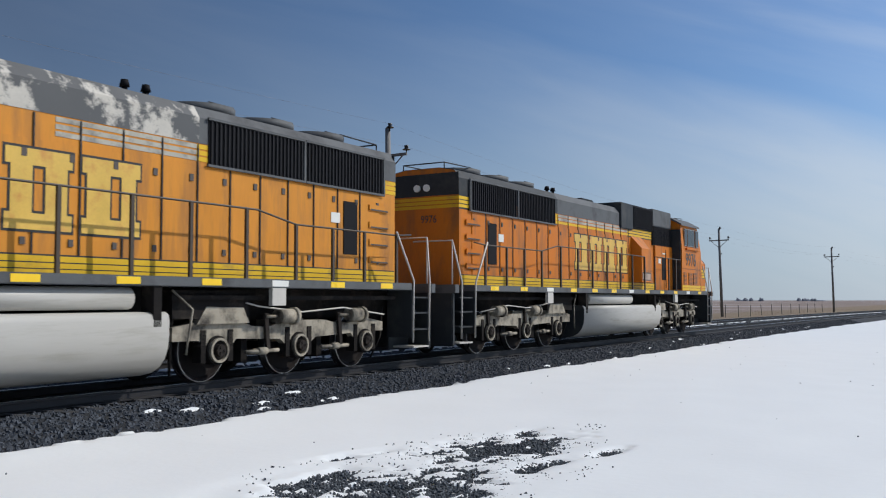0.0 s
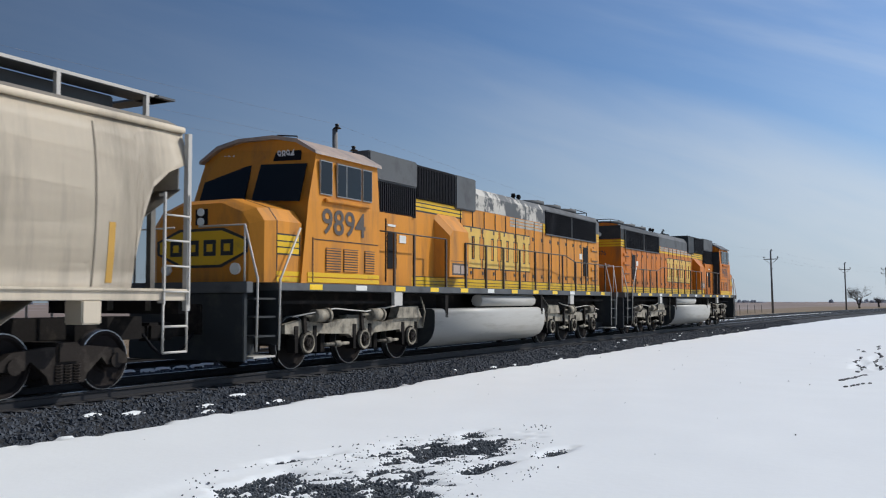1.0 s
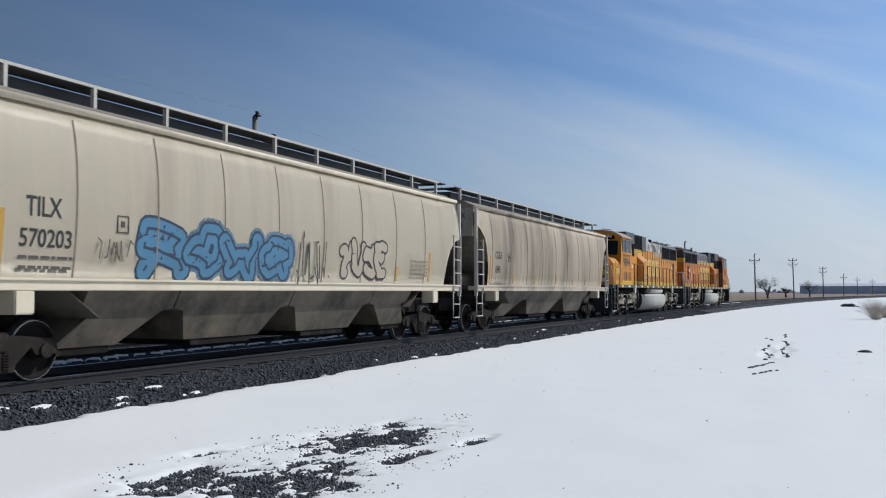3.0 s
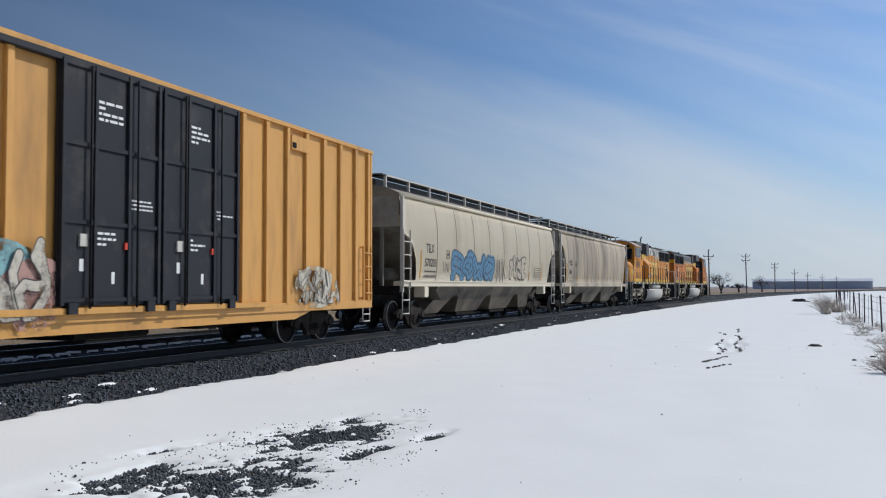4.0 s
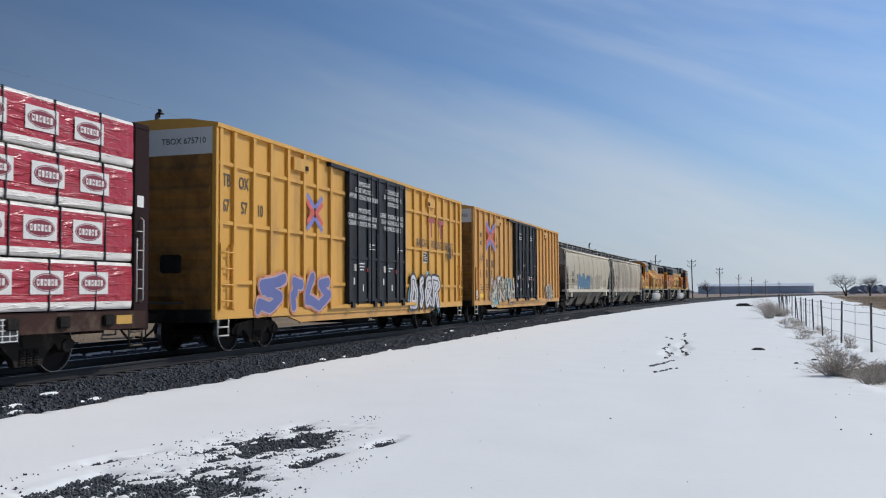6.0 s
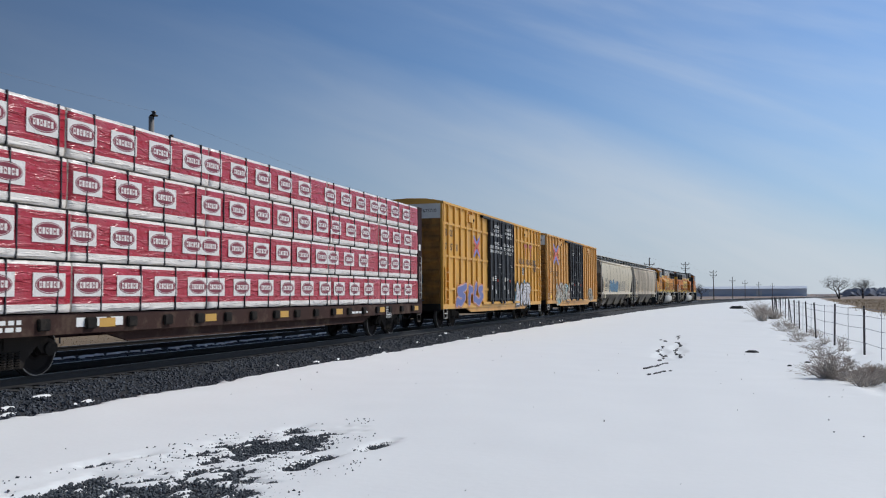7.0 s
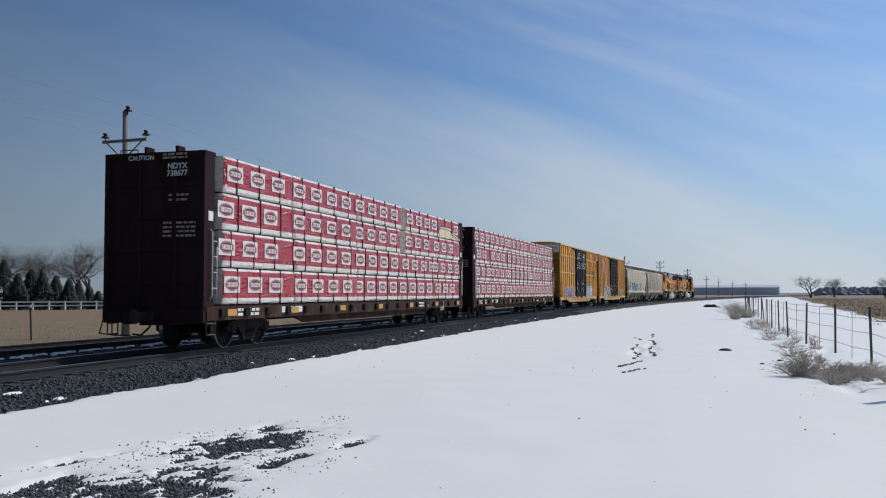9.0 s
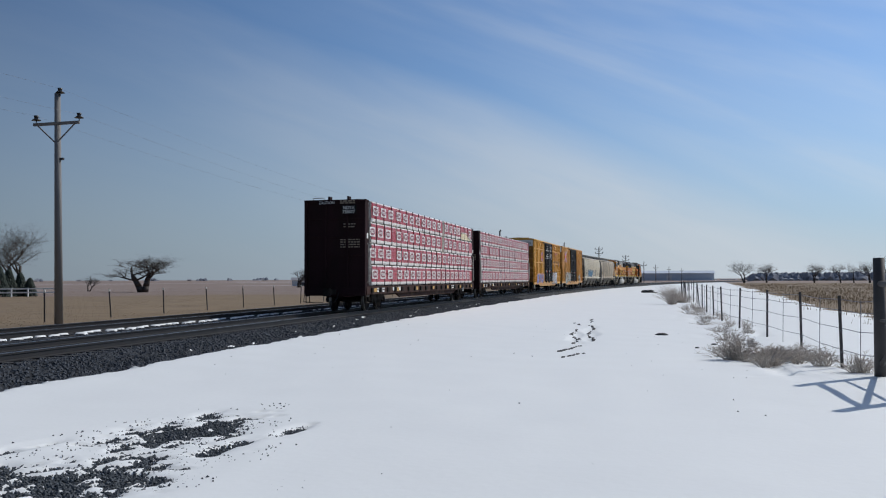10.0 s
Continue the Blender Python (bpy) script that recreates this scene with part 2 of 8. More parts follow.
# ---- materials of the place ----
M_SNOW = mat("snow", (0.785, 0.80, 0.79), rough=0.7, vary=0.025, scale=0.7, fine=9, bump=0.10, bump_dist=0.03)
M_GRAVEL = mat("loose_gravel", (0.040, 0.044, 0.048), rough=0.85, spec=0.2, vary=0.3, scale=6, fine=60, bump=0.4, island=1.1)
M_BALLAST = mat("ballast", (0.014, 0.016, 0.020), rough=0.85, vary=0.35, scale=2.0, fine=22, bump=0.9, bump_dist=0.05)
M_STONE = mat("crushed_stone", (0.023, 0.026, 0.031), rough=0.8, spec=0.3, vary=0.3, scale=6, fine=60, bump=0.4, island=1.25)
M_RAIL = mat("rail_steel", (0.032, 0.031, 0.033), rough=0.6, metal=0.5, vary=0.2, scale=5, fine=60)
M_RAILTOP = mat("rail_polish", (0.42, 0.43, 0.45), rough=0.32, metal=1.0, vary=0.1, scale=4, fine=60)
M_TIE = mat("tie_wood", (0.034, 0.033, 0.034), rough=0.9, vary=0.3, scale=4, fine=40, bump=0.5, stretch=(1, 6, 6), island=0.2)
M_SOIL = mat("prairie_soil", (0.215, 0.152, 0.086), rough=0.95, vary=0.22, scale=0.05, fine=3.0, bump=0.5, dirt=(0.165, 0.115, 0.066), dirt_amount=0.5, dirt_scale=0.35)
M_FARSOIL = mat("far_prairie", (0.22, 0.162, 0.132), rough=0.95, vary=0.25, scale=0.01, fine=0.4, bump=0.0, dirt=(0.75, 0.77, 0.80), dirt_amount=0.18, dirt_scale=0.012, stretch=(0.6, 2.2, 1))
M_GRASS = mat("dry_grass", (0.255, 0.178, 0.098), rough=0.85, vary=0.25, scale=0.4, fine=8, bump=0.0, island=0.28)
M_VERGE = mat("verge_grass", (0.20, 0.142, 0.08), rough=0.9, vary=0.22, scale=0.08, fine=1.5, bump=0.0, island=0.14)
M_BRUSH = mat("dead_brush", (0.40, 0.355, 0.31), rough=0.85, vary=0.2, scale=2, fine=20, bump=0.0, island=0.3)
M_BARK = mat("bark", (0.075, 0.064, 0.056), rough=0.9, vary=0.25, scale=2, fine=12, bump=0.5)
M_TWIG = mat("twigs", (0.095, 0.083, 0.075), rough=0.9, vary=0.2, scale=1, fine=12, bump=0.0)
M_PINE = mat("conifer_needles", (0.022, 0.032, 0.024), rough=0.8, vary=0.3, scale=1.5, fine=10, bump=0.0, island=0.3)
M_POLE = mat("weathered_pole", (0.21, 0.203, 0.198), rough=0.85, vary=0.25, scale=1.5, fine=30, bump=0.4, stretch=(6, 6, 0.6))
M_INSUL = mat("insulator", (0.02, 0.02, 0.022), rough=0.45, vary=0.1, bump=0.0)
M_WIRE = mat("wire", (0.20, 0.20, 0.22), rough=0.6, metal=0.3, vary=0.05, bump=0.0)
M_TPOST = mat("steel_post", (0.07, 0.065, 0.065), rough=0.7, metal=0.3, vary=0.3, scale=4, fine=30)
# shed walls: haze, and a lift against their shade, put into the colour
M_SHEDHAZE = mat("shed_metal_haze", (0.58, 0.64, 0.72), rough=0.6, vary=0.08, scale=0.1, fine=1.5, bump=0.0)
M_WHITE = mat("white_paint", (0.78, 0.78, 0.77), rough=0.55, vary=0.08, scale=2, fine=30, bump=0.1, dirt=(0.4, 0.37, 0.33), dirt_amount=0.2, dirt_scale=1.5)


def nz(x, y, z=0.0):
    return noise.noise(Vector((x, y, z)))


def smooth(a, b, v):
    u = min(1.0, max(0.0, (v - a) / (b - a)))
    return u * u * (3 - 2 * u)


# gravel that shows through the snow: centre x, y, half length, half width, turn
BARE = [(-4.98, 9.5, 1.25, 0.58, 8), (-4.68, 7.05, 1.6, 0.74, 8), (-6.05, 8.2, 0.55, 0.13, 10), (-4.1, 8.6, 0.6, 0.17, 5), (-5.6, 6.8, 1.0, 0.4, 5), (-5.25, 10.7, 0.4, 0.14, 5), (-3.75, 9.9, 0.35, 0.10, 5)]


def bare_at(x, y):
    v = 0.0
    for cx, cy, a, b, turn in BARE:
        c, s = math.cos(radians(turn)), math.sin(radians(turn))
        u, w = (x - cx) * s + (y - cy) * c, (x - cx) * c - (y - cy) * s
        v = max(v, 0.66 - math.hypot(u / a, w / b) * 0.40)
    return v


def track_off(x, y):
    """Metres to the right of the track's line."""
    s = y
    lx, ly, h = line_at(s)
    return (x - lx) * math.cos(h) - (y - ly) * math.sin(h)


def snow_height(x, y):
    off = track_off(x, y)
    h = 0.045 + 0.035 * nz(x * 0.22, y * 0.16, 3) + 0.012 * nz(x * 1.1, y * 0.9, 5)
    ragged = 0.20 * nz(x * 0.9, y * 0.6, 1) + 0.20 * nz(x * 3.4, y * 2.2, 2) + 0.13 * nz(x * 8, y * 5, 4)
    edge = 2.62 + ragged
    h += 0.03 * smooth(4.2, 2.4, off)
    h -= 0.32 * smooth(edge + 0.10, edge - 0.16, off)
    if -8 < x < -1 and 3.5 < y < 14:
        b = bare_at(x, y)
        h -= 0.022 * smooth(0.0, 0.25, b)
        if b > 0.02:
            b += 0.26 * nz(x * 1.6, y * 1.1, 8) + 0.36 * nz(x * 5.0, y * 3.4, 9) + 0.34 * nz(x * 13, y * 9, 10)
            h -= 0.065 * smooth(0.33, 0.50, b)
    # tyre and foot marks ahead
    for mx, my, ln, sl in ((-1.55, 27.0, 3.4, -0.062), (-1.2, 29.0, 4.6, -0.04)):
        d = math.hypot((x - mx - sl * (y - my) - 0.08 * math.sin(y * 1.4)) / 0.2, (y - my) / ln)
        h -= 0.05 * smooth(1.0, 0.45, d + 0.6 * nz(x * 4, y * 2.5, 6))
    # tufts and thin cover along the fence
    f = smooth(1.9, 0.2, abs(x - 3.4)) * smooth(11, 19, y)
    h -= 0.075 * smooth(0.18, 0.55, nz(x * 1.7, y * 0.55, 11) + 0.35 * nz(x * 5, y * 3, 12)) * f
    # the field beyond
    rim = 8.6 + max(0, y - 34) * 0.082 + 1.6 * nz(x * 0.15, y * 0.06, 14)
    h -= 0.22 * smooth(rim - 0.5, rim + 1.4, x + 1.2 * nz(x * 0.7, y * 0.4, 15))
    return h


def grid_mesh(name, xs, ys, hfun, material, shade=True):
    vs = [(x, y, hfun(x, y)) for y in ys for x in xs]
    n = len(xs)
    fs = [(j * n + i, j * n + i + 1, (j + 1) * n + i + 1, (j + 1) * n + i) for j in range(len(ys) - 1) for i in range(n - 1)]
    me = bpy.data.meshes.new(name)
    me.from_pydata(vs, [], fs)
    me.materials.append(material)
    if shade:
        me.polygons.foreach_set("use_smooth", [True] * len(fs))
    return me


def spread(stops):
    """Steps between (place, step) stops."""
    out = [stops[0][0]]
    for (a, st), (b, st2) in zip(stops, stops[1:]):
        while out[-1] < b - 1e-6:
            u = (out[-1] - a) / (b - a)
            out.append(min(b, out[-1] + st + (st2 - st) * u))
    return out


# the ground: one sheet to the horizon
def ground_height(x, y):
    far = math.hypot(x, y)
    z = -0.06
    if x < -60 or far > 300:
        z += 1.2 * smooth(250, 900, far) * (0.4 + nz(x * 0.0015, y * 0.0015, 21)) * (1 if x < 60 else 0.3)
    return z


gx = spread([(-2500, 160), (-200, 20), (-40, 4), (40, 4), (200, 20), (2500, 160)])
gy = spread([(-600, 60), (-40, 6), (120, 6), (400, 30), (2600, 160)])
ground = new("ground", grid_mesh("ground", gx, gy, ground_height, M_SOIL))
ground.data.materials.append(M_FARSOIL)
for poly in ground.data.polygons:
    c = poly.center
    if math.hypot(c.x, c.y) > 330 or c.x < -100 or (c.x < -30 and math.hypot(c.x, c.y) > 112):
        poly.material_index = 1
tagged(ground, "flat brown winter prairie with dry grass and bare soil", "ground", kind="structure")

sx = spread([(-12.4, 0.09), (-7.5, 0.07), (-2.6, 0.07), (-2.0, 0.10), (6.5, 0.16), (14, 0.5), (60, 3)])
sy = spread([(-30, 1.5), (3.4, 0.16), (5, 0.07), (12, 0.08), (30, 0.2), (60, 0.5), (140, 1.6), (420, 6)])


def snow_mesh():
    vs, n = [], len(sx)
    for y in sy:
        bx = line_at(y)[0] - TRACK_X if y > 0 else 0.0
        for x in sx:
            k = smooth(14, 0, x)
            px = x + bx * k
            vs.append((px, y, snow_height(px, y)))
    fs = [(j * n + i, j * n + i + 1, (j + 1) * n + i + 1, (j + 1) * n + i) for j in range(len(sy) - 1) for i in range(n - 1)]
    me = bpy.data.meshes.new("snow")
    me.from_pydata(vs, [], fs)
    me.materials.append(M_SNOW)
    me.polygons.foreach_set("use_smooth", [True] * len(fs))
    return me


snow = tagged(new("snow", snow_mesh()), "smooth bright snow cover with a ragged melting edge", "snow", kind="stuff")

# ballast bed under both tracks
BED = [(2.95, -0.10), (2.1, 0.08), (1.45, 0.215), (-1.4, 0.215), (-2.1, 0.16), (-2.9, 0.215), (-5.7, 0.215), (-6.3, 0.12), (-7.3, -0.10)]


def sweep(offsets, s0, s1, step, rough=0.0):
    vs, fs, n = [], [], len(offsets)
    s, rows = s0, 0
    while s <= s1 + 1e-6:
        for o, z in offsets:
            x, y, h = line_at(s, o)
            vs.append((x, y, z + rough * nz(x * 2.5, y * 2.5, 31)))
        rows += 1
        s += step if s < 90 else step * 4
    for j in range(rows - 1):
        for i in range(n - 1):
            fs.append((j * n + i, j * n + i + 1, (j + 1) * n + i + 1, (j + 1) * n + i))
    return vs, fs


def dense(profile, step):
    out = []
    for (a, za), (b, zb) in zip(profile, profile[1:]):
        k = max(1, int(abs(b - a) / step))
        out += [(a + (b - a) * i / k, za + (zb - za) * i / k) for i in range(k)]
    return out + [profile[-1]]


me = bpy.data.meshes.new("ballast_bed")
me.from_pydata(*[v for v in (lambda p: (p[0], [], p[1]))(sweep(dense(BED, 0.25), -60, 460, 0.4, 0.035))])
me.materials.append(M_BALLAST)
ballast = tagged(new("ballast_bed", me), "dark grey crushed stone ballast bed under two tracks", "ballast", kind="structure")


def stone_points(count, s0, s1, o0, o1, zfun, rng):
    out = []
    for _ in range(count):
        u = rng.random()
        s = s0 + (s1 - s0) * u ** 1.7
        o = rng.uniform(o0, o1)
        x, y, h = line_at(s, o)
        out.append((x, y, zfun(o)))
    return out


def stones(name, places, lo, hi, material, rng):
    """Many small rough stones in one mesh."""
    base = [(1, 0, 0), (-1, 0, 0), (0, 1, 0), (0, -1, 0), (0, 0, 1), (0, 0, -1)]
    tri = [(0, 2, 4), (2, 1, 4), (1, 3, 4), (3, 0, 4), (2, 0, 5), (1, 2, 5), (3, 1, 5), (0, 3, 5)]
    vs, fs = [], []
    for x, y, z in places:
        r = rng.uniform(lo, hi)
        e = Euler((rng.uniform(0, 6), rng.uniform(0, 6), rng.uniform(0, 6))).to_matrix()
        k = len(vs)
        for b in base:
            v = e @ (Vector(b) * r * rng.uniform(0.6, 1.15))
            vs.append((x + v.x, y + v.y, z + v.z))
        fs += [(a + k, b + k, c + k) for a, b, c in tri]
    me = bpy.data.meshes.new(name)
    me.from_pydata(vs, [], fs)
    me.materials.append(material)
    return me


def bed_z(o):
    for (a, za), (b, zb) in zip(BED, BED[1:]):
        if b <= o <= a:
            return za + (zb - za) * (o - a) / (b - a)
    return 0.0


rng = random.Random(5)
pl = stone_points(26000, 3, 75, 0.95, 2.85, bed_z, rng) + stone_points(9000, 6, 70, -6.4, -1.5, bed_z, rng) + stone_points(5000, 6, 60, -0.6, 0.6, bed_z, rng)
ballast_stones = tagged(new("ballast_stones", stones("ballast_stones", pl, 0.022, 0.058, M_STONE, rng)), "loose angular dark grey ballast stones", "stones", kind="stuff")

pl = []
while len(pl) < 17000:
    x, y = rng.uniform(-7.6, -2.6), rng.uniform(4.2, 11.8)
    if bare_at(x, y) + 0.3 * nz(x * 1.6, y * 1.3, 8) > 0.14:
        pl.append((x, y, -0.016 + rng.uniform(0, 0.018)))
gravel = tagged(new("gravel_patch", stones("gravel_patch", pl, 0.009, 0.027, M_GRAVEL, rng)), "dark gravel showing through melting snow", "gravel", kind="stuff")
pl = []
for _ in range(80):
    x, y = rng.uniform(-9, 2.5), 4 + 30 * rng.random() ** 1.4
    pl.append((x, y, snow_height(x, y) + 0.004))
while len(pl) < 400:
    x, y = rng.uniform(-7.0, -2.8), rng.uniform(5.6, 13.0)
    if 0.0 < bare_at(x, y - 0.3) < 0.36 and nz(x * 2.2, y * 1.6, 50) > 0.0:
        pl.append((x, y, snow_height(x, y) + 0.003))
specks = tagged(new("specks", stones("specks", pl, 0.005, 0.017, M_STONE, rng)), "scattered grit lying on the snow", "grit", kind="stuff")
me = grid_mesh("gravel_base", spread([(-7.9, 0.2), (-2.4, 0.2)]), spread([(3.6, 0.2), (12.2, 0.2)]), lambda x, y: -0.030 + 0.008 * nz(x * 5, y * 5, 40), M_GRAVEL)
gravel_base = tagged(new("gravel_base", me), "packed dark gravel of a track road under snow", "gravel", kind="structure")


# ---- tracks ----
RAIL_PROFILE = [(-0.07, 0.0), (0.07, 0.0), (0.07, 0.012), (0.012, 0.03), (0.012, 0.115), (0.036, 0.125), (0.036, 0.16), (-0.036, 0.16), (-0.036, 0.125), (-0.012, 0.115), (-0.012, 0.03), (-0.07, 0.012)]


def rail_mesh(off, s0=-60, s1=460):
    bm = bmesh.new()
    rings, s = [], s0
    while s <= s1:
        ring = []
        for dx, dz in RAIL_PROFILE:
            x, y, h = line_at(s, off + dx)
            ring.append((x, y, RAIL_Z - 0.16 + dz))
        rings.append(ring)
        s += 3.0
    vr = loft(bm, rings)
    for fc in bm.faces:
        zc = fc.calc_center_median().z
        if zc > RAIL_Z - 0.005:
            fc.material_index = 1
    return fix(bm)


def build_track(name, off, label):
    track = tagged(new(name), label, "railway track", kind="structure")
    for side in (-0.755, 0.755):
        part("rail", rail_mesh(off + side), [M_RAIL, M_RAILTOP], track, "rust-brown steel rail with polished top")
    bm = bmesh.new()
    box(bm, -1.3, 1.3, -0.11, 0.11, -0.10, 0.02, bevel=0.012)
    tie_me = mesh_of("tie", fix(bm), M_TIE)
    bm = bmesh.new()
    box(bm, -0.12, 0.12, -0.09, 0.09, 0.02, 0.035)
    plate_me = mesh_of("tie_plate", fix(bm), M_RAIL)
    rr = random.Random(int(abs(off) * 10) + 3)
    far = bmesh.new()
    i = 0
    s = -6.0
    while s < 180:
        x, y, h = line_at(s, off)
        m = pose(x + rr.uniform(-0.04, 0.04), y, RAIL_Z - 0.18, rr.uniform(-1.5, 1.5), 0, -math.degrees(h) + rr.uniform(-1, 1))
        if 4 < s < 76:
            ob = new("tie", tie_me)
            ob.parent = track
            ob.matrix_basis = m
        else:
            k = len(far.verts)
            vs = box(far, -1.3, 1.3, -0.11, 0.11, -0.10, 0.02)
            for v in vs:
                v.co = m @ v.co
        i += 1
        s += 0.52
    part("far_ties", fix(far), M_TIE, track)["kind"] = "stuff"
    return track


track_1 = build_track("track_near", 0.0, "railway track on dark wooden ties in ballast")
track_2 = build_track("track_far", -4.3, "second railway track with snow lying between its rails")
bm = bmesh.new()
rr = random.Random(9)
s = 5.0
while s < 130:
    if nz(s * 0.35, 2.0, 3) > -0.30:
        c = rr.uniform(0.95, 1.20)
        w = rr.uniform(0.06, 0.17)
        n = 9
        x, y, h = line_at(s, -4.3 + c)
        ring = [bm.verts.new((x + w * rr.uniform(0.8, 1.1) * math.cos(a), y + 0.24 * rr.uniform(0.8, 1.3) * math.sin(a), RAIL_Z - 0.20)) for a in [2 * math.pi * i / n for i in range(n)]]
        crest = [bm.verts.new((x + (v.co.x - x) * 0.72, y + (v.co.y - y) * 0.72, RAIL_Z - 0.135 + 0.02 * rr.random())) for v in ring]
        bm.faces.new(crest).smooth = True
        for i in range(n):
            bm.faces.new((ring[i], ring[(i + 1) % n], crest[(i + 1) % n], crest[i])).smooth = True
    s += 0.52
single("snow_between_ties", fix(bm), M_SNOW, "small heaps of snow between the ties", "snow", kind="stuff")
bm = bmesh.new()
rr = random.Random(19)
for _ in range(46):
    s, o = rr.uniform(6, 60), 2.62 - 1.2 * rr.random() ** 1.6
    x, y, h = line_at(s, o)
    n, w = 8, rr.uniform(0.03, 0.15)
    z = bed_z(o) + 0.012
    ring = [bm.verts.new((x + w * 0.8 * rr.uniform(0.5, 1.1) * math.cos(a), y + w * 2.8 * rr.uniform(0.5, 1.2) * math.sin(a), z - 0.01 - 0.33 * w * 0.8 * math.cos(a))) for a in [2 * math.pi * i / n for i in range(n)]]
    top = bm.verts.new((x, y, z + 0.03))
    for i in range(n):
        bm.faces.new((ring[i], ring[(i + 1) % n], top)).smooth = True
single("snow_on_ballast", fix(bm), M_SNOW, "leftover scraps of snow on the ballast", "snow", kind="stuff")

# ---- materials of the train ----
M_ORANGE = mat("loco_orange", (0.56, 0.165, 0.012), rough=0.5, spec=0.25, vary=0.14, scale=0.9, fine=22, bump=0.06, dirt=(0.24, 0.105, 0.04), dirt_amount=0.34, dirt_scale=1.6, stretch=(1, 1.3, 0.35))
M_FADED = mat("loco_orange_faded", (0.62, 0.245, 0.028), rough=0.55, spec=0.25, vary=0.16, scale=0.9, fine=22, bump=0.06, dirt=(0.36, 0.155, 0.04), dirt_amount=0.4, dirt_scale=1.6, stretch=(1, 1.6, 0.25))
M_LYELLOW = mat("loco_yellow", (0.70, 0.43, 0.02), rough=0.5, spec=0.25, vary=0.12, scale=1.5, fine=30, bump=0.05, dirt=(0.35, 0.22, 0.05), dirt_amount=0.15, dirt_scale=2)
M_LDARK = mat("loco_dark_green", (0.034, 0.038, 0.041), rough=0.6, spec=0.2, vary=0.2, scale=1.2, fine=30, bump=0.06, dirt=(0.065, 0.064, 0.06), dirt_amount=0.3, dirt_scale=1.5)
M_LGREY = mat("loco_worn_grey", (0.105, 0.11, 0.113), rough=0.65, spec=0.25, vary=0.2, scale=1.2, fine=30, bump=0.06, dirt=(0.06, 0.06, 0.062), dirt_amount=0.4, dirt_scale=1.2)
M_PEEL = mat("peeling_paint", (0.50, 0.47, 0.41), rough=0.65, vary=0.2, scale=2.0, fine=30, bump=0.1, dirt=(0.075, 0.078, 0.08), dirt_amount=0.45, dirt_scale=0.95, stretch=(1, 1.0, 1.0), sharp=0.05)
M_EMBLEM = mat("emblem_yellow", (0.66, 0.42, 0.075), rough=0.5, vary=0.2, scale=2, fine=30, bump=0.05, dirt=(0.55, 0.25, 0.05), dirt_amount=0.3, dirt_scale=3)
M_BLACKLINE = mat("black_paint", (0.022, 0.02, 0.018), rough=0.5, vary=0.1, bump=0.0)
M_NUM = mat("number_paint", (0.075, 0.06, 0.05), rough=0.6, vary=0.2, scale=5, bump=0.0)
M_GRILLE = mat("grille_black", (0.010, 0.010, 0.012), rough=0.7, spec=0.12, vary=0.2, bump=0.0)
M_LOUVER = mat("louver_slat", (0.015, 0.015, 0.018), rough=0.65, spec=0.15, vary=0.2, bump=0.0)
M_UNDER = mat("underframe_grime", (0.018, 0.016, 0.015), rough=0.9, spec=0.1, vary=0.35, scale=2.5, fine=20, bump=0.3, dirt=(0.05, 0.042, 0.034), dirt_amount=0.3, dirt_scale=2.5)
M_TRUCK = mat("truck_silver_grime", (0.36, 0.32, 0.25), rough=0.7, spec=0.2, vary=0.25, scale=3, fine=30, bump=0.3, dirt=(0.035, 0.03, 0.026), dirt_amount=0.52, dirt_scale=2.6)
M_TRUCK2 = mat("freight_truck_grime", (0.030, 0.025, 0.022), rough=0.9, spec=0.12, vary=0.3, scale=3, fine=30, bump=0.3, dirt=(0.075, 0.064, 0.053), dirt_amount=0.25, dirt_scale=3)
M_WHEEL = mat("wheel_rust", (0.022, 0.018, 0.017), rough=0.85, metal=0.1, spec=0.15, vary=0.3, scale=4, fine=30, bump=0.2)
M_TREAD = mat("wheel_tread", (0.42, 0.41, 0.40), rough=0.4, metal=1.0, vary=0.15, bump=0.0)
M_TANK = mat("fuel_tank_silver", (0.42, 0.405, 0.37), rough=0.5, vary=0.10, scale=0.8, fine=12, bump=0.05, dirt=(0.28, 0.26, 0.22), dirt_amount=0.25, dirt_scale=1.6, stretch=(1, 0.25, 2.5))
M_GRAB = mat("grab_iron", (0.52, 0.49, 0.44), rough=0.45, vary=0.12, scale=5, bump=0.0)
M_RAILDARK = mat("handrail_dark", (0.05, 0.035, 0.022), rough=0.5, vary=0.2, bump=0.0)
M_GLASS = mat("cab_glass", (0.010, 0.013, 0.016), rough=0.08, vary=0.05, bump=0.0, spec=0.22)
M_CABROOF = mat("cab_roof_bleached", (0.40, 0.30, 0.24), rough=0.7, vary=0.15, scale=1.5, fine=20, bump=0.06, dirt=(0.22, 0.20, 0.19), dirt_amount=0.45, dirt_scale=1.8)
M_ALU = mat("window_frame_alu", (0.30, 0.29, 0.27), rough=0.4, metal=0.6, vary=0.1, bump=0.0)
M_LAMP = mat("lamp_glass", (0.75, 0.75, 0.70), rough=0.15, vary=0.05, bump=0.0, spec=0.9)
M_REFL = mat("reflector_yellow", (0.90, 0.58, 0.02), rough=0.3, vary=0.05, bump=0.0)
M_OCHRE = mat("reflector_ochre", (0.52, 0.29, 0.05), rough=0.5, vary=0.2, bump=0.0)
M_DULL = mat("dull_stripe", (0.42, 0.39, 0.32), rough=0.6, vary=0.25, scale=3, fine=20, bump=0.0, dirt=(0.12, 0.11, 0.10), dirt_amount=0.4, dirt_scale=2.0)
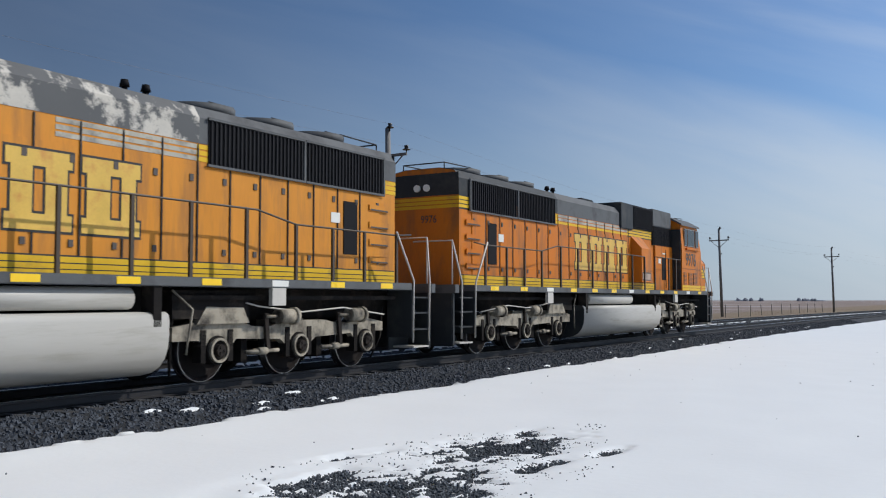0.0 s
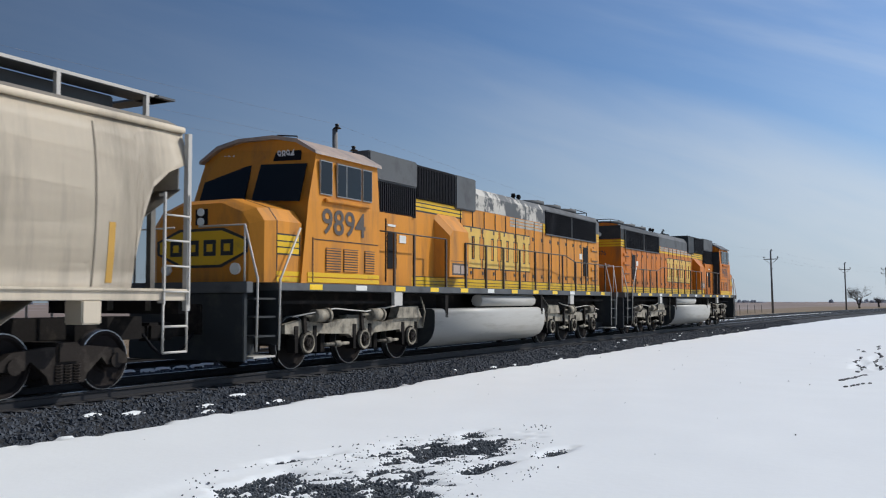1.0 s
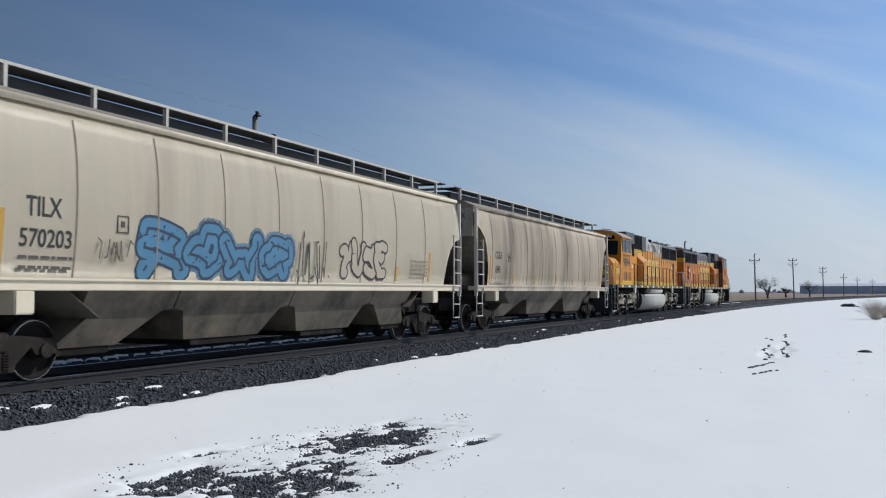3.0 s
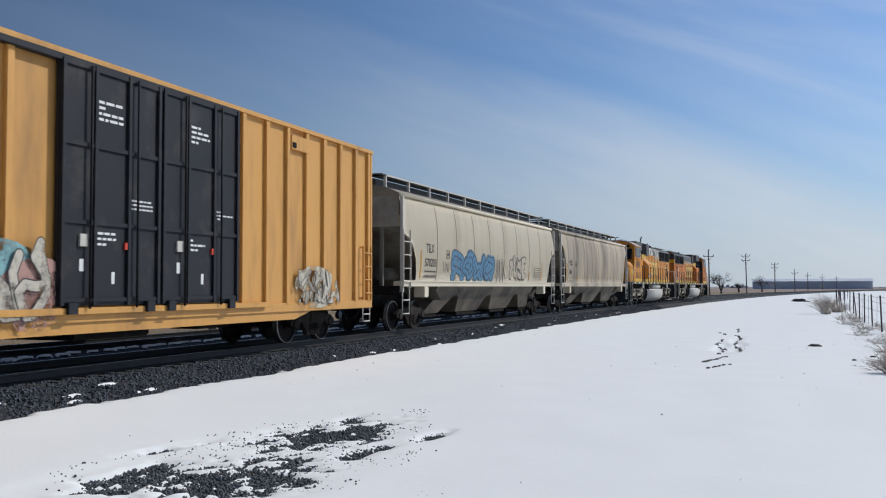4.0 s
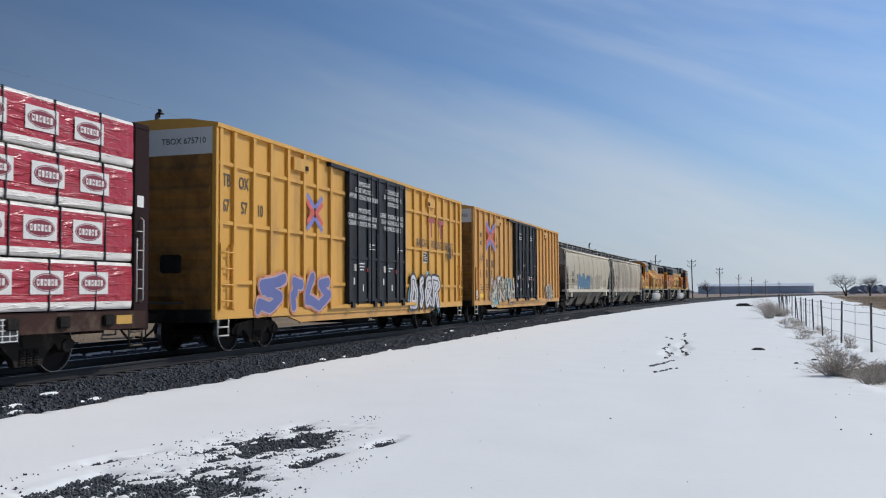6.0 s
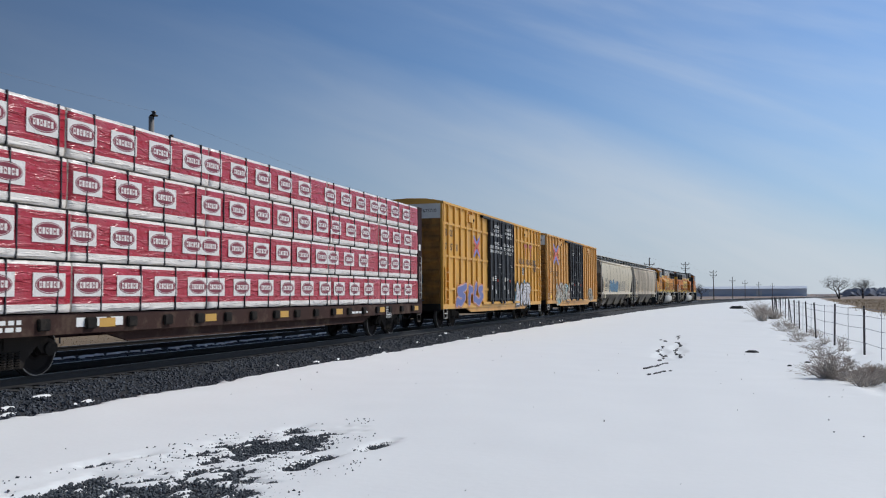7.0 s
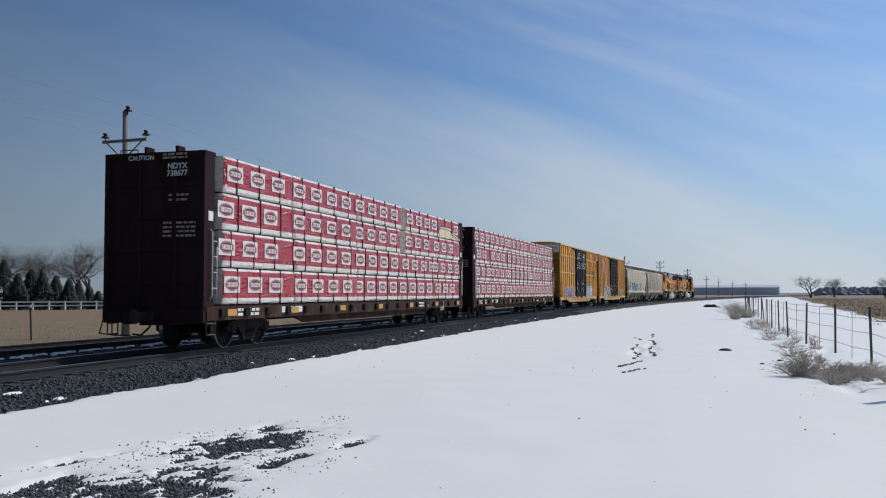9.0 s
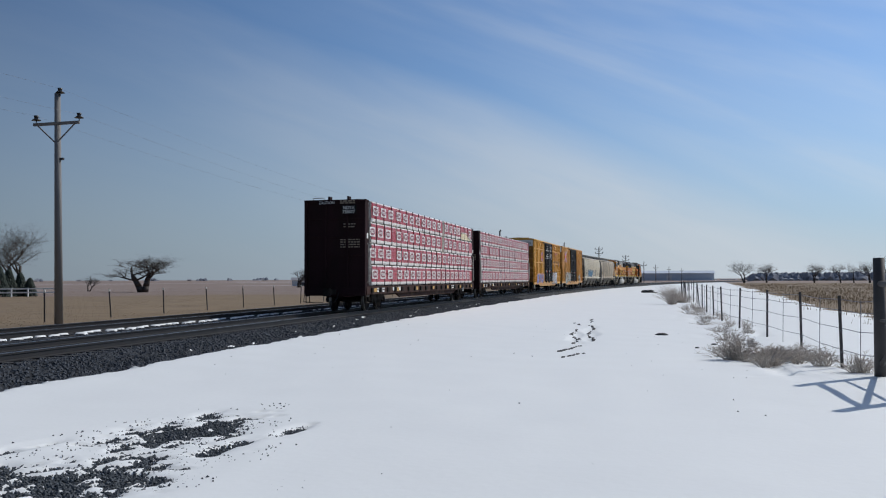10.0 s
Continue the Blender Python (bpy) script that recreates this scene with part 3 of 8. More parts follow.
M_SIGN = mat("sign_white", (0.72, 0.71, 0.66), rough=0.5, vary=0.08, bump=0.0)
M_HOP1 = mat("hopper_grey_tan", (0.60, 0.51, 0.385), rough=0.6, vary=0.10, scale=0.8, fine=14, bump=0.05, dirt=(0.20, 0.165, 0.125), dirt_amount=0.42, dirt_scale=0.62, stretch=(0.3, 1.0, 0.16))
M_HOP2 = mat("hopper_light_tan", (0.71, 0.625, 0.47), rough=0.45, vary=0.08, scale=0.8, fine=14, bump=0.05, dirt=(0.58, 0.50, 0.37), dirt_amount=0.3, dirt_scale=0.8, stretch=(0.3, 1.0, 0.10))
M_HOPDK = mat("hopper_slope_dark", (0.17, 0.155, 0.13), rough=0.75, vary=0.2, scale=1, fine=14, bump=0.1, dirt=(0.07, 0.062, 0.052), dirt_amount=0.5, dirt_scale=1.1)
M_HOPROOF = mat("hopper_roof_grime", (0.27, 0.235, 0.18), rough=0.7, vary=0.2, scale=1, fine=14, bump=0.1, dirt=(0.14, 0.125, 0.105), dirt_amount=0.5, dirt_scale=1.0, stretch=(1, 0.4, 1))
M_MESH = mat("walkway_grating", (0.10, 0.105, 0.11), rough=0.5, metal=0.6, vary=0.15, bump=0.0)
M_HOPEND = mat("hopper_end_grey", (0.34, 0.32, 0.28), rough=0.7, vary=0.15, scale=1, fine=14, bump=0.08, dirt=(0.20, 0.185, 0.16), dirt_amount=0.4, dirt_scale=1.0)
# bay colour: dust plus the shade under the car, painted in
M_HOPBAY = mat("hopper_bay_dust_shade", (0.20, 0.165, 0.12), rough=0.75, vary=0.2, scale=0.8, fine=12, bump=0.1, dirt=(0.045, 0.038, 0.032), dirt_amount=0.55, dirt_scale=0.7)
M_SEAM = mat("seam_grime", (0.30, 0.25, 0.19), rough=0.8, vary=0.2, scale=2, bump=0.0)
M_BOX = mat("boxcar_yellow_tan", (0.60, 0.305, 0.075), rough=0.55, vary=0.12, scale=0.9, fine=16, bump=0.06, dirt=(0.36, 0.185, 0.055), dirt_amount=0.34, dirt_scale=1.0, stretch=(0.5, 1.0, 0.22))
M_BOX2 = mat("boxcar_yellow", (0.63, 0.325, 0.052), rough=0.5, vary=0.10, scale=0.9, fine=16, bump=0.06, dirt=(0.42, 0.215, 0.05), dirt_amount=0.26, dirt_scale=1.0, stretch=(0.5, 1.0, 0.22))
# car ends: grime, and the shade of the rear end put into the colour
M_BOXGRIMESHADE = mat("boxcar_end_grime_shade", (0.30, 0.145, 0.038), rough=0.75, spec=0.2, vary=0.2, scale=1.0, fine=14, bump=0.1, dirt=(0.045, 0.03, 0.02), dirt_amount=0.75, dirt_scale=0.9, stretch=(1.0, 1.0, 0.5))
M_BOXEND = mat("boxcar_white_band", (0.66, 0.66, 0.64), rough=0.6, vary=0.1, bump=0.03)
M_DOOR = mat("plug_door_black", (0.014, 0.015, 0.019), rough=0.55, spec=0.3, vary=0.2, scale=1.5, fine=20, bump=0.08, dirt=(0.045, 0.042, 0.04), dirt_amount=0.22, dirt_scale=1.4)
M_LETTER = mat("letter_white", (0.72, 0.72, 0.70), rough=0.6, vary=0.1, bump=0.0)
M_MAROON = mat("flatcar_maroon", (0.028, 0.014, 0.016), rough=0.8, spec=0.08, vary=0.2, scale=1.2, fine=18, bump=0.1, dirt=(0.020, 0.013, 0.012), dirt_amount=0.45, dirt_scale=1.0, stretch=(1, 1, 0.3))
M_DECKSIDE = mat("flatcar_sill_grime", (0.045, 0.024, 0.02), rough=0.85, spec=0.12, vary=0.25, scale=1.2, fine=18, bump=0.1, dirt=(0.11, 0.075, 0.055), dirt_amount=0.35, dirt_scale=1.9)


def plastic(name, color, vary):
    """Lumber wrap: thin glossy film with slanting creases."""
    m = mat(name, color, rough=0.30, vary=vary, scale=2.2, fine=3.6, bump=0.8, bump_dist=0.05, dirt=tuple(min(1, c * 0.85 + 0.035) for c in color), dirt_amount=0.22, dirt_scale=2.4, stretch=(1, 0.8, 1.6))
    nt = m.node_tree
    b = nt.nodes["Principled BSDF"]
    first_bump = b.inputs["Normal"].links[0].from_node
    co = nt.nodes.new("ShaderNodeTexCoord")
    mp = nt.nodes.new("ShaderNodeMapping")
    mp.inputs["Rotation"].default_value = (radians(34), 0, 0)
    mp.inputs["Scale"].default_value = (1, 1.0, 6.5)
    ns = nt.nodes.new("ShaderNodeTexNoise")
    ns.inputs["Scale"].default_value = 1.4
    ns.inputs["Detail"].default_value = 3
    ns.inputs["Distortion"].default_value = 0.8
    rg = nt.nodes.new("ShaderNodeMapRange")
    rg.inputs["From Min"].default_value = 0.5
    rg.inputs["From Max"].default_value = 0.75
    bp = nt.nodes.new("ShaderNodeBump")
    bp.inputs["Strength"].default_value = 0.7
    bp.inputs["Distance"].default_value = 0.05
    nt.links.new(co.outputs["Object"], mp.inputs["Vector"])
    nt.links.new(mp.outputs["Vector"], ns.inputs["Vector"])
    nt.links.new(ns.outputs["Fac"], rg.inputs["Value"])
    nt.links.new(rg.outputs["Result"], bp.inputs["Height"])
    nt.links.new(first_bump.outputs["Normal"], bp.inputs["Normal"])
    nt.links.new(bp.outputs["Normal"], b.inputs["Normal"])
    return m


M_WRAPRED = plastic("wrap_red", (0.37, 0.017, 0.034), 0.16)
M_WRAPWHITE = plastic("wrap_white", (0.75, 0.70, 0.645), 0.07)
M_LOGOWHITE = mat("wrap_print_white", (0.70, 0.67, 0.63), rough=0.35, vary=0.06, scale=3, fine=12, bump=0.5, bump_dist=0.03)
M_LOGORED = mat("wrap_print_red", (0.42, 0.03, 0.048), rough=0.35, vary=0.1, scale=3, fine=12, bump=0.5, bump_dist=0.03)
M_LOGODARK = mat("wrap_print_dark", (0.19, 0.018, 0.034), rough=0.4, vary=0.1, bump=0.0)
M_STRAP = mat("strap_black", (0.02, 0.02, 0.022), rough=0.5, vary=0.1, bump=0.0)
M_LUMBER = mat("sawn_lumber", (0.66, 0.57, 0.37), rough=0.7, vary=0.15, scale=1.5, fine=30, bump=0.2, stretch=(3, 0.3, 8))

KEYED = []      # things of the train: object, place behind the train's front, half wheelbase, place on the car
ROLLING = []    # wheelsets: object, y, z, radius, first turn


def slab(bm, pts, x0, x1, mi=0):
    """A plate in the (y, z) plane between x0 and x1."""
    a = [bm.verts.new((x0, y, z)) for y, z in pts]
    b = [bm.verts.new((x1, y, z)) for y, z in pts]
    n = len(pts)
    bm.faces.new(a[::-1]).material_index = mi
    bm.faces.new(b).material_index = mi
    for i in range(n):
        bm.faces.new((a[i], a[(i + 1) % n], b[(i + 1) % n], b[i])).material_index = mi


def plate_end(bm, pts, y0, y1, mi=0):
    """A plate in the (x, z) plane between y0 and y1."""
    a = [bm.verts.new((x, y0, z)) for x, z in pts]
    b = [bm.verts.new((x, y1, z)) for x, z in pts]
    n = len(pts)
    bm.faces.new(a[::-1]).material_index = mi
    bm.faces.new(b).material_index = mi
    for i in range(n):
        bm.faces.new((a[i], a[(i + 1) % n], b[(i + 1) % n], b[i])).material_index = mi


def P(name, parent, material, *boxes, bevel=0.0, label=""):
    """A part made of boxes."""
    bm = bmesh.new()
    for b in boxes:
        box(bm, *b, bevel=bevel)
    return part(name, fix(bm), material, parent, label)


def Ps(name, parent, material, *boxes, bevel=0.0, label=""):
    """Boxes of one kind, each a part of its own."""
    for b in boxes:
        P(name, parent, material, b, bevel=bevel, label=label)


WHEELS = {}


def wheelset(parent, y, r, turn):
    """Two wheels with treads, hubs and an axle, under a truck."""
    if r not in WHEELS:
        bm = bmesh.new()
        half_w = [(0.95, 0.0), (0.95, 0.08), (0.86, 0.085), (0.86, 0.13), (0.79, 0.15), (0.765, 0.2), (0.77, r - 0.09), (0.82, r - 0.055), (0.82, r - 0.014), (0.818, r), (0.70, r + 0.004), (0.69, r + 0.028), (0.665, r + 0.02), (0.665, r - 0.06), (0.725, r - 0.09), (0.72, 0.2), (0.70, 0.13), (0.62, 0.085)]
        prof = half_w + [(-x, q) for x, q in half_w[::-1]]
        n = 28
        rings = [[(x, max(q, 0.001) * math.cos(2 * math.pi * i / n), max(q, 0.001) * math.sin(2 * math.pi * i / n)) for i in range(n)] for x, q in prof]
        loft(bm, rings, smooth=False)
        for fc in bm.faces:
            c = fc.calc_center_median()
            if abs(math.hypot(c.y, c.z) - r) < 0.012 and abs(c.x) > 0.69:
                fc.material_index = 1
        WHEELS[r] = mesh_of("wheelset", fix(bm), [M_WHEEL, M_TREAD])
    ob = new("wheelset", WHEELS[r])
    ob.parent = parent
    ob.matrix_basis = pose(0, y, r, turn)
    ob["label"] = "steel wheelset with polished treads"
    ROLLING.append((ob, y, r, turn))
    return ob


def freight_truck(car, yc, seed):
    """Three-piece truck: two side frames with springs, a bolster, two wheelsets."""
    bm = bmesh.new()
    for sd in (-1, 1):
        x0, x1 = sorted((sd * 0.93, sd * 1.06))
        top = [(yc - 1.12, 0.52), (yc - 1.12, 0.40), (yc - 0.72, 0.40), (yc - 0.62, 0.52), (yc - 0.36, 0.30), (yc - 0.30, 0.17), (yc + 0.30, 0.17), (yc + 0.36, 0.30),
               (yc + 0.62, 0.52), (yc + 0.72, 0.40), (yc + 1.12, 0.40), (yc + 1.12, 0.52), (yc + 0.95, 0.64), (yc + 0.4, 0.70), (yc - 0.4, 0.70), (yc - 0.95, 0.64)]
        slab(bm, top, x0, x1)
        for k in (-0.89, 0.89):
            disc_y(bm, (yc + k, 0.457), 0, 0.115, *sorted((sd * 0.9, sd * 1.10)), 12)
    box(bm, -1.1, 1.1, yc - 0.2, yc + 0.2, 0.46, 0.76, bevel=0.03)
    box(bm, -0.25, 0.25, yc - 0.25, yc + 0.25, 0.7, 0.95)
    fr = part("truck", fix(bm), M_TRUCK2, car, "grimy cast steel truck")
    for sd in (-1, 1):
        for k in (-0.16, 0.0, 0.16):
            bm = bmesh.new()
            coil = [(sd * 1.05 + 0.06 * math.cos(a), yc + k + 0.062 * math.sin(a), 0.19 + 0.0068 * i) for i, a in enumerate([j * math.pi / 3 for j in range(40)])]
            n4 = [[(x, y, z - 0.013), (x + 0.012, y, z), (x, y, z + 0.013), (x - 0.012, y, z)] for x, y, z in coil]
            loft(bm, n4)
            part("spring", fix(bm), M_TRUCK2, fr)
    for k in (-0.89, 0.89):
        wheelset(fr, yc + k, 0.457, seed * 37 + k * 50)
    return fr


def coupler(car, y, d):
    bm = bmesh.new()
    box(bm, -0.09, 0.09, *sorted((y - d * 0.4, y + d * 0.45)), 0.72, 0.92, bevel=0.02)
    box(bm, -0.17, 0.17, *sorted((y + d * 0.4, y + d * 0.72)), 0.66, 0.98, bevel=0.05)
    part("coupler", fix(bm), M_UNDER, car)
    bm = bmesh.new()
    pts = [(0.32, y + d * 0.1, 0.8), (0.34, y + d * 0.3, 0.58), (0.3, y + d * 0.55, 0.42), (0.22, y + d * 0.75, 0.45)]
    pipe(bm, pts, 0.025)
    part("air_hose", fix(bm), M_GRILLE, car)


def ladder(car, x, ys, z0, z1, step, material, r=0.018, depth=0.10, name="ladder"):
    """Two stiles and rungs standing off a side at x."""
    bm = bmesh.new()
    for y in ys:
        box(bm, x + depth - 0.03, x + depth + 0.012, y - 0.016, y + 0.016, z0, z1)
        box(bm, x - 0.02, x + depth, y - 0.02, y + 0.02, z1 - 0.06, z1 - 0.02)
        box(bm, x - 0.02, x + depth, y - 0.02, y + 0.02, z0 + 0.02, z0 + 0.06)
    z = z0 + step * 0.5
    while z < z1:
        bar(bm, (x + depth, ys[0], z), (x + depth, ys[1], z), r)
        z += step
    return part(name, fix(bm), material, car)


def stirrup(car, x, y0, y1, z0, z1, material):
    bm = bmesh.new()
    for y in (y0, y1):
        bar(bm, (x, y, z1), (x, y, z0), 0.02)
    for z in (z0, (z0 + z1) / 2):
        bar(bm, (x, y0, z), (x, y1, z), 0.022)
    return part("step", fix(bm), material, car)


def bars_of_print(car, x, y0, y1, z1, rows, h, gap, material, seed, name="stencil"):
    """Small unreadable stencils as plain bars."""
    rr = random.Random(seed)
    bm = bmesh.new()
    for i in range(rows):
        z = z1 - i * (h + gap)
        y = y0
        while y < y1 - 0.02:
            w = min(rr.uniform(1.5, 4.5) * h, y1 - y)
            box(bm, x, x + 0.003, y, y + w, z - h, z)
            y += w + h * 0.8
            if rr.random() < 0.12:
                break
    ob = part(name, fix(bm), material, car)
    ob["kind"] = "stuff"
    return ob


def ribbon(bm, pts, w, x, mi=0):
    """A painted stroke on a side at x, through (y, z) points."""
    for (a, b) in zip(pts, pts[1:]):
        dy, dz = b[0] - a[0], b[1] - a[1]
        ln = math.hypot(dy, dz) or 1e-6
        ny, nz_ = -dz / ln * w / 2, dy / ln * w / 2
        ey, ez = dy / ln * w * 0.3, dz / ln * w * 0.3
        q = [(a[0] - ey + ny, a[1] - ez + nz_), (b[0] + ey + ny, b[1] + ez + nz_), (b[0] + ey - ny, b[1] + ez - nz_), (a[0] - ey - ny, a[1] - ez - nz_)]
        fc = bm.faces.new([bm.verts.new((x, y, z)) for y, z in q])
        fc.material_index = mi


def blob(cy, cz, ry, rz, rr, n=16, wob=0.18):
    ph = rr.uniform(0, 6)
    return [(cy + ry * (1 + wob * math.sin(3 * a + ph)) * math.copysign(abs(math.cos(a)) ** 0.7, math.cos(a)), cz + rz * (1 + wob * math.sin(2 * a + ph * 2)) * math.copysign(abs(math.sin(a)) ** 0.7, math.sin(a))) for a in [2 * math.pi * i / n for i in range(n)]]


PAINTS = {}


def paint(name, color):
    if name not in PAINTS:
        PAINTS[name] = mat("spray_" + name, color, rough=0.55, vary=0.22, scale=2.5, fine=20, bump=0.0)
    return PAINTS[name]


STROKES = {     # fat stroke forms in a unit box
    "r": [[(0.1, 0), (0.12, 1), (0.7, 0.95), (0.82, 0.72), (0.6, 0.5), (0.15, 0.48)], [(0.5, 0.48), (0.9, 0)]],
    "o": [[(0.5, 0.05), (0.12, 0.3), (0.15, 0.7), (0.5, 0.95), (0.85, 0.7), (0.88, 0.3), (0.5, 0.05)]],
    "w": [[(0, 0.85), (0.2, 0.05), (0.5, 0.6), (0.78, 0.05), (1, 0.9)]],
    "a": [[(0.85, 0.75), (0.45, 0.85), (0.1, 0.45), (0.4, 0.1), (0.85, 0.35)], [(0.9, 0.85), (0.88, 0.05)]],
    "d": [[(0.1, 0), (0.15, 1), (0.65, 0.9), (0.9, 0.5), (0.65, 0.05), (0.1, 0)]],
    "i": [[(0.5, 0), (0.5, 0.65)], [(0.42, 0.92), (0.58, 0.95)]],
    "e": [[(0.9, 1), (0.15, 0.95), (0.15, 0.05), (0.9, 0)], [(0.15, 0.5), (0.75, 0.52)]],
    "y": [[(0.05, 1), (0.45, 0.5), (0.9, 1)], [(0.45, 0.5), (0.4, 0)]],
    "u": [[(0.1, 1), (0.12, 0.2), (0.5, 0), (0.85, 0.2), (0.9, 1)]],
    "s": [[(0.9, 0.9), (0.3, 0.98), (0.12, 0.7), (0.85, 0.35), (0.7, 0.05), (0.05, 0.08)]],
}


def fat_strokes(bm, forms, y0, y1, z0, z1, width, xfun, mi, lift, seed, shear=0.0, wild=0.05):
    """Strokes with round joints on a side; xfun gives the side's x at a height."""
    rr = random.Random(seed)
    w = (y1 - y0) / len(forms)
    n = 0
    for g, key in enumerate(forms):
        a0, b0 = y0 + w * g + 0.04 * w, z0 + rr.uniform(0, 0.08) * (z1 - z0)
        gw, gh = w * 0.92, (z1 - z0) * rr.uniform(0.86, 0.95)
        for path in STROKES[key]:
            pts = []
            for (p0, q0), (p1, q1) in zip(path, path[1:]):
                pts += [(p0 + (p1 - p0) * i / 3, q0 + (q1 - q0) * i / 3) for i in range(3)]
            pts.append(path[-1])
            pts = [(a0 + gw * (p + wild * nz(p * 2.3 + g * 7, q * 2.1, seed)) + shear * gh * q, b0 + gh * (q + wild * nz(p * 2.2, q * 2.4 + g * 5, seed + 9))) for p, q in pts]
            pts = [(min(y1, max(y0, y)), min(z1, max(z0, z))) for y, z in pts]
            for (ya, za), (yb, zb) in zip(pts, pts[1:]):
                ln = math.hypot(yb - ya, zb - za) or 1e-6
                ny, nz_ = -(zb - za) / ln * width / 2, (yb - ya) / ln * width / 2
                n += 1
                up = lift + 0.00001 * (n % 40) + 0.006 * g
                quad = [(ya + ny, za + nz_), (yb + ny, zb + nz_), (yb - ny, zb - nz_), (ya - ny, za - nz_)]
                bm.faces.new([bm.verts.new((xfun(z) + up, y, z)) for y, z in quad]).material_index = mi
            for y, z in pts:
                n += 1
                up = lift + 0.00001 * (n % 40) + 0.0001 + 0.006 * g
                ring = [(y + width / 2 * math.cos(k * math.pi / 5), z + width / 2 * math.sin(k * math.pi / 5)) for k in range(10)]
                bm.faces.new([bm.verts.new((xfun(q) + up, p, q)) for p, q in ring]).material_index = mi


def piece(car, forms, y0, y1, z0, z1, width, fill, edge, xfun, seed, rim=0.05, haze=None, shear=0.0, wild=0.4, inner=0.0, label="sprayed graffiti in fat outlined strokes"):
    """A sprayed piece: a hazy ground, dark outline strokes, fill strokes."""
    bm = bmesh.new()
    mats = [edge, fill]
    if haze:
        mats.append(haze)
        fat_strokes(bm, forms, y0, y1, z0, z1, width + rim * 4.5, lambda z: xfun(z) - 0.004, 2, 0.001, seed, shear, wild)
    fat_strokes(bm, forms, y0, y1, z0, z1, width + rim * 2, xfun, 0, 0.004, seed, shear, wild)
    if fill is not None:
        fat_strokes(bm, forms, y0, y1, z0, z1, width, xfun, 1, 0.0055, seed, shear, wild)
    if inner:
        fat_strokes(bm, forms, y0, y1, z0, z1, inner, xfun, 0, 0.0072, seed, shear, wild)
    return part("graffiti", bm, [m for m in mats if m is not None], car, label)


def mist(name, color, amount):
    """Thin worn spray that lets the paint below show through in speckles."""
    if name not in PAINTS:
        m = mat("spray_" + name, color, rough=0.6, vary=0.2, scale=2.5, fine=20, bump=0.0)
        nt = m.node_tree
        co = nt.nodes.new("ShaderNodeTexCoord")
        ns = nt.nodes.new("ShaderNodeTexNoise")
        ns.inputs["Scale"].default_value = 2.2
        ns.inputs["Detail"].default_value = 8
        ns.inputs["Roughness"].default_value = 0.7
        rg = nt.nodes.new("ShaderNodeMapRange")
        rg.inputs["From Min"].default_value = 0.62 - amount * 0.35
        rg.inputs["From Max"].default_value = 0.72 - amount * 0.25
        nt.links.new(co.outputs["Object"], ns.inputs["Vector"])
        nt.links.new(ns.outputs["Fac"], rg.inputs["Value"])
        nt.links.new(rg.outputs["Result"], nt.nodes["Principled BSDF"].inputs["Alpha"])
        PAINTS[name] = m
    return PAINTS[name]


def scrawl(car, x, y0, y1, z0, z1, n, material, seed, w=0.03):
    """A thin sprayed scrawl."""
    rr = random.Random(seed)
    bm = bmesh.new()
    st = (y1 - y0) / n
    for i in range(n):
        y = y0 + st * i
        pts = [(y + st * rr.uniform(-0.1, 0.3), rr.uniform(z0, z0 + (z1 - z0) * 0.3))]
        for k in range(rr.randint(2, 4)):
            pts.append((y + st * rr.uniform(0, 1.0), rr.choice((z0, z1)) + rr.uniform(-0.15, 0.15) * (z1 - z0)))
        ribbon(bm, pts, w, x)
    return part("scrawl", fix(bm), material, car)


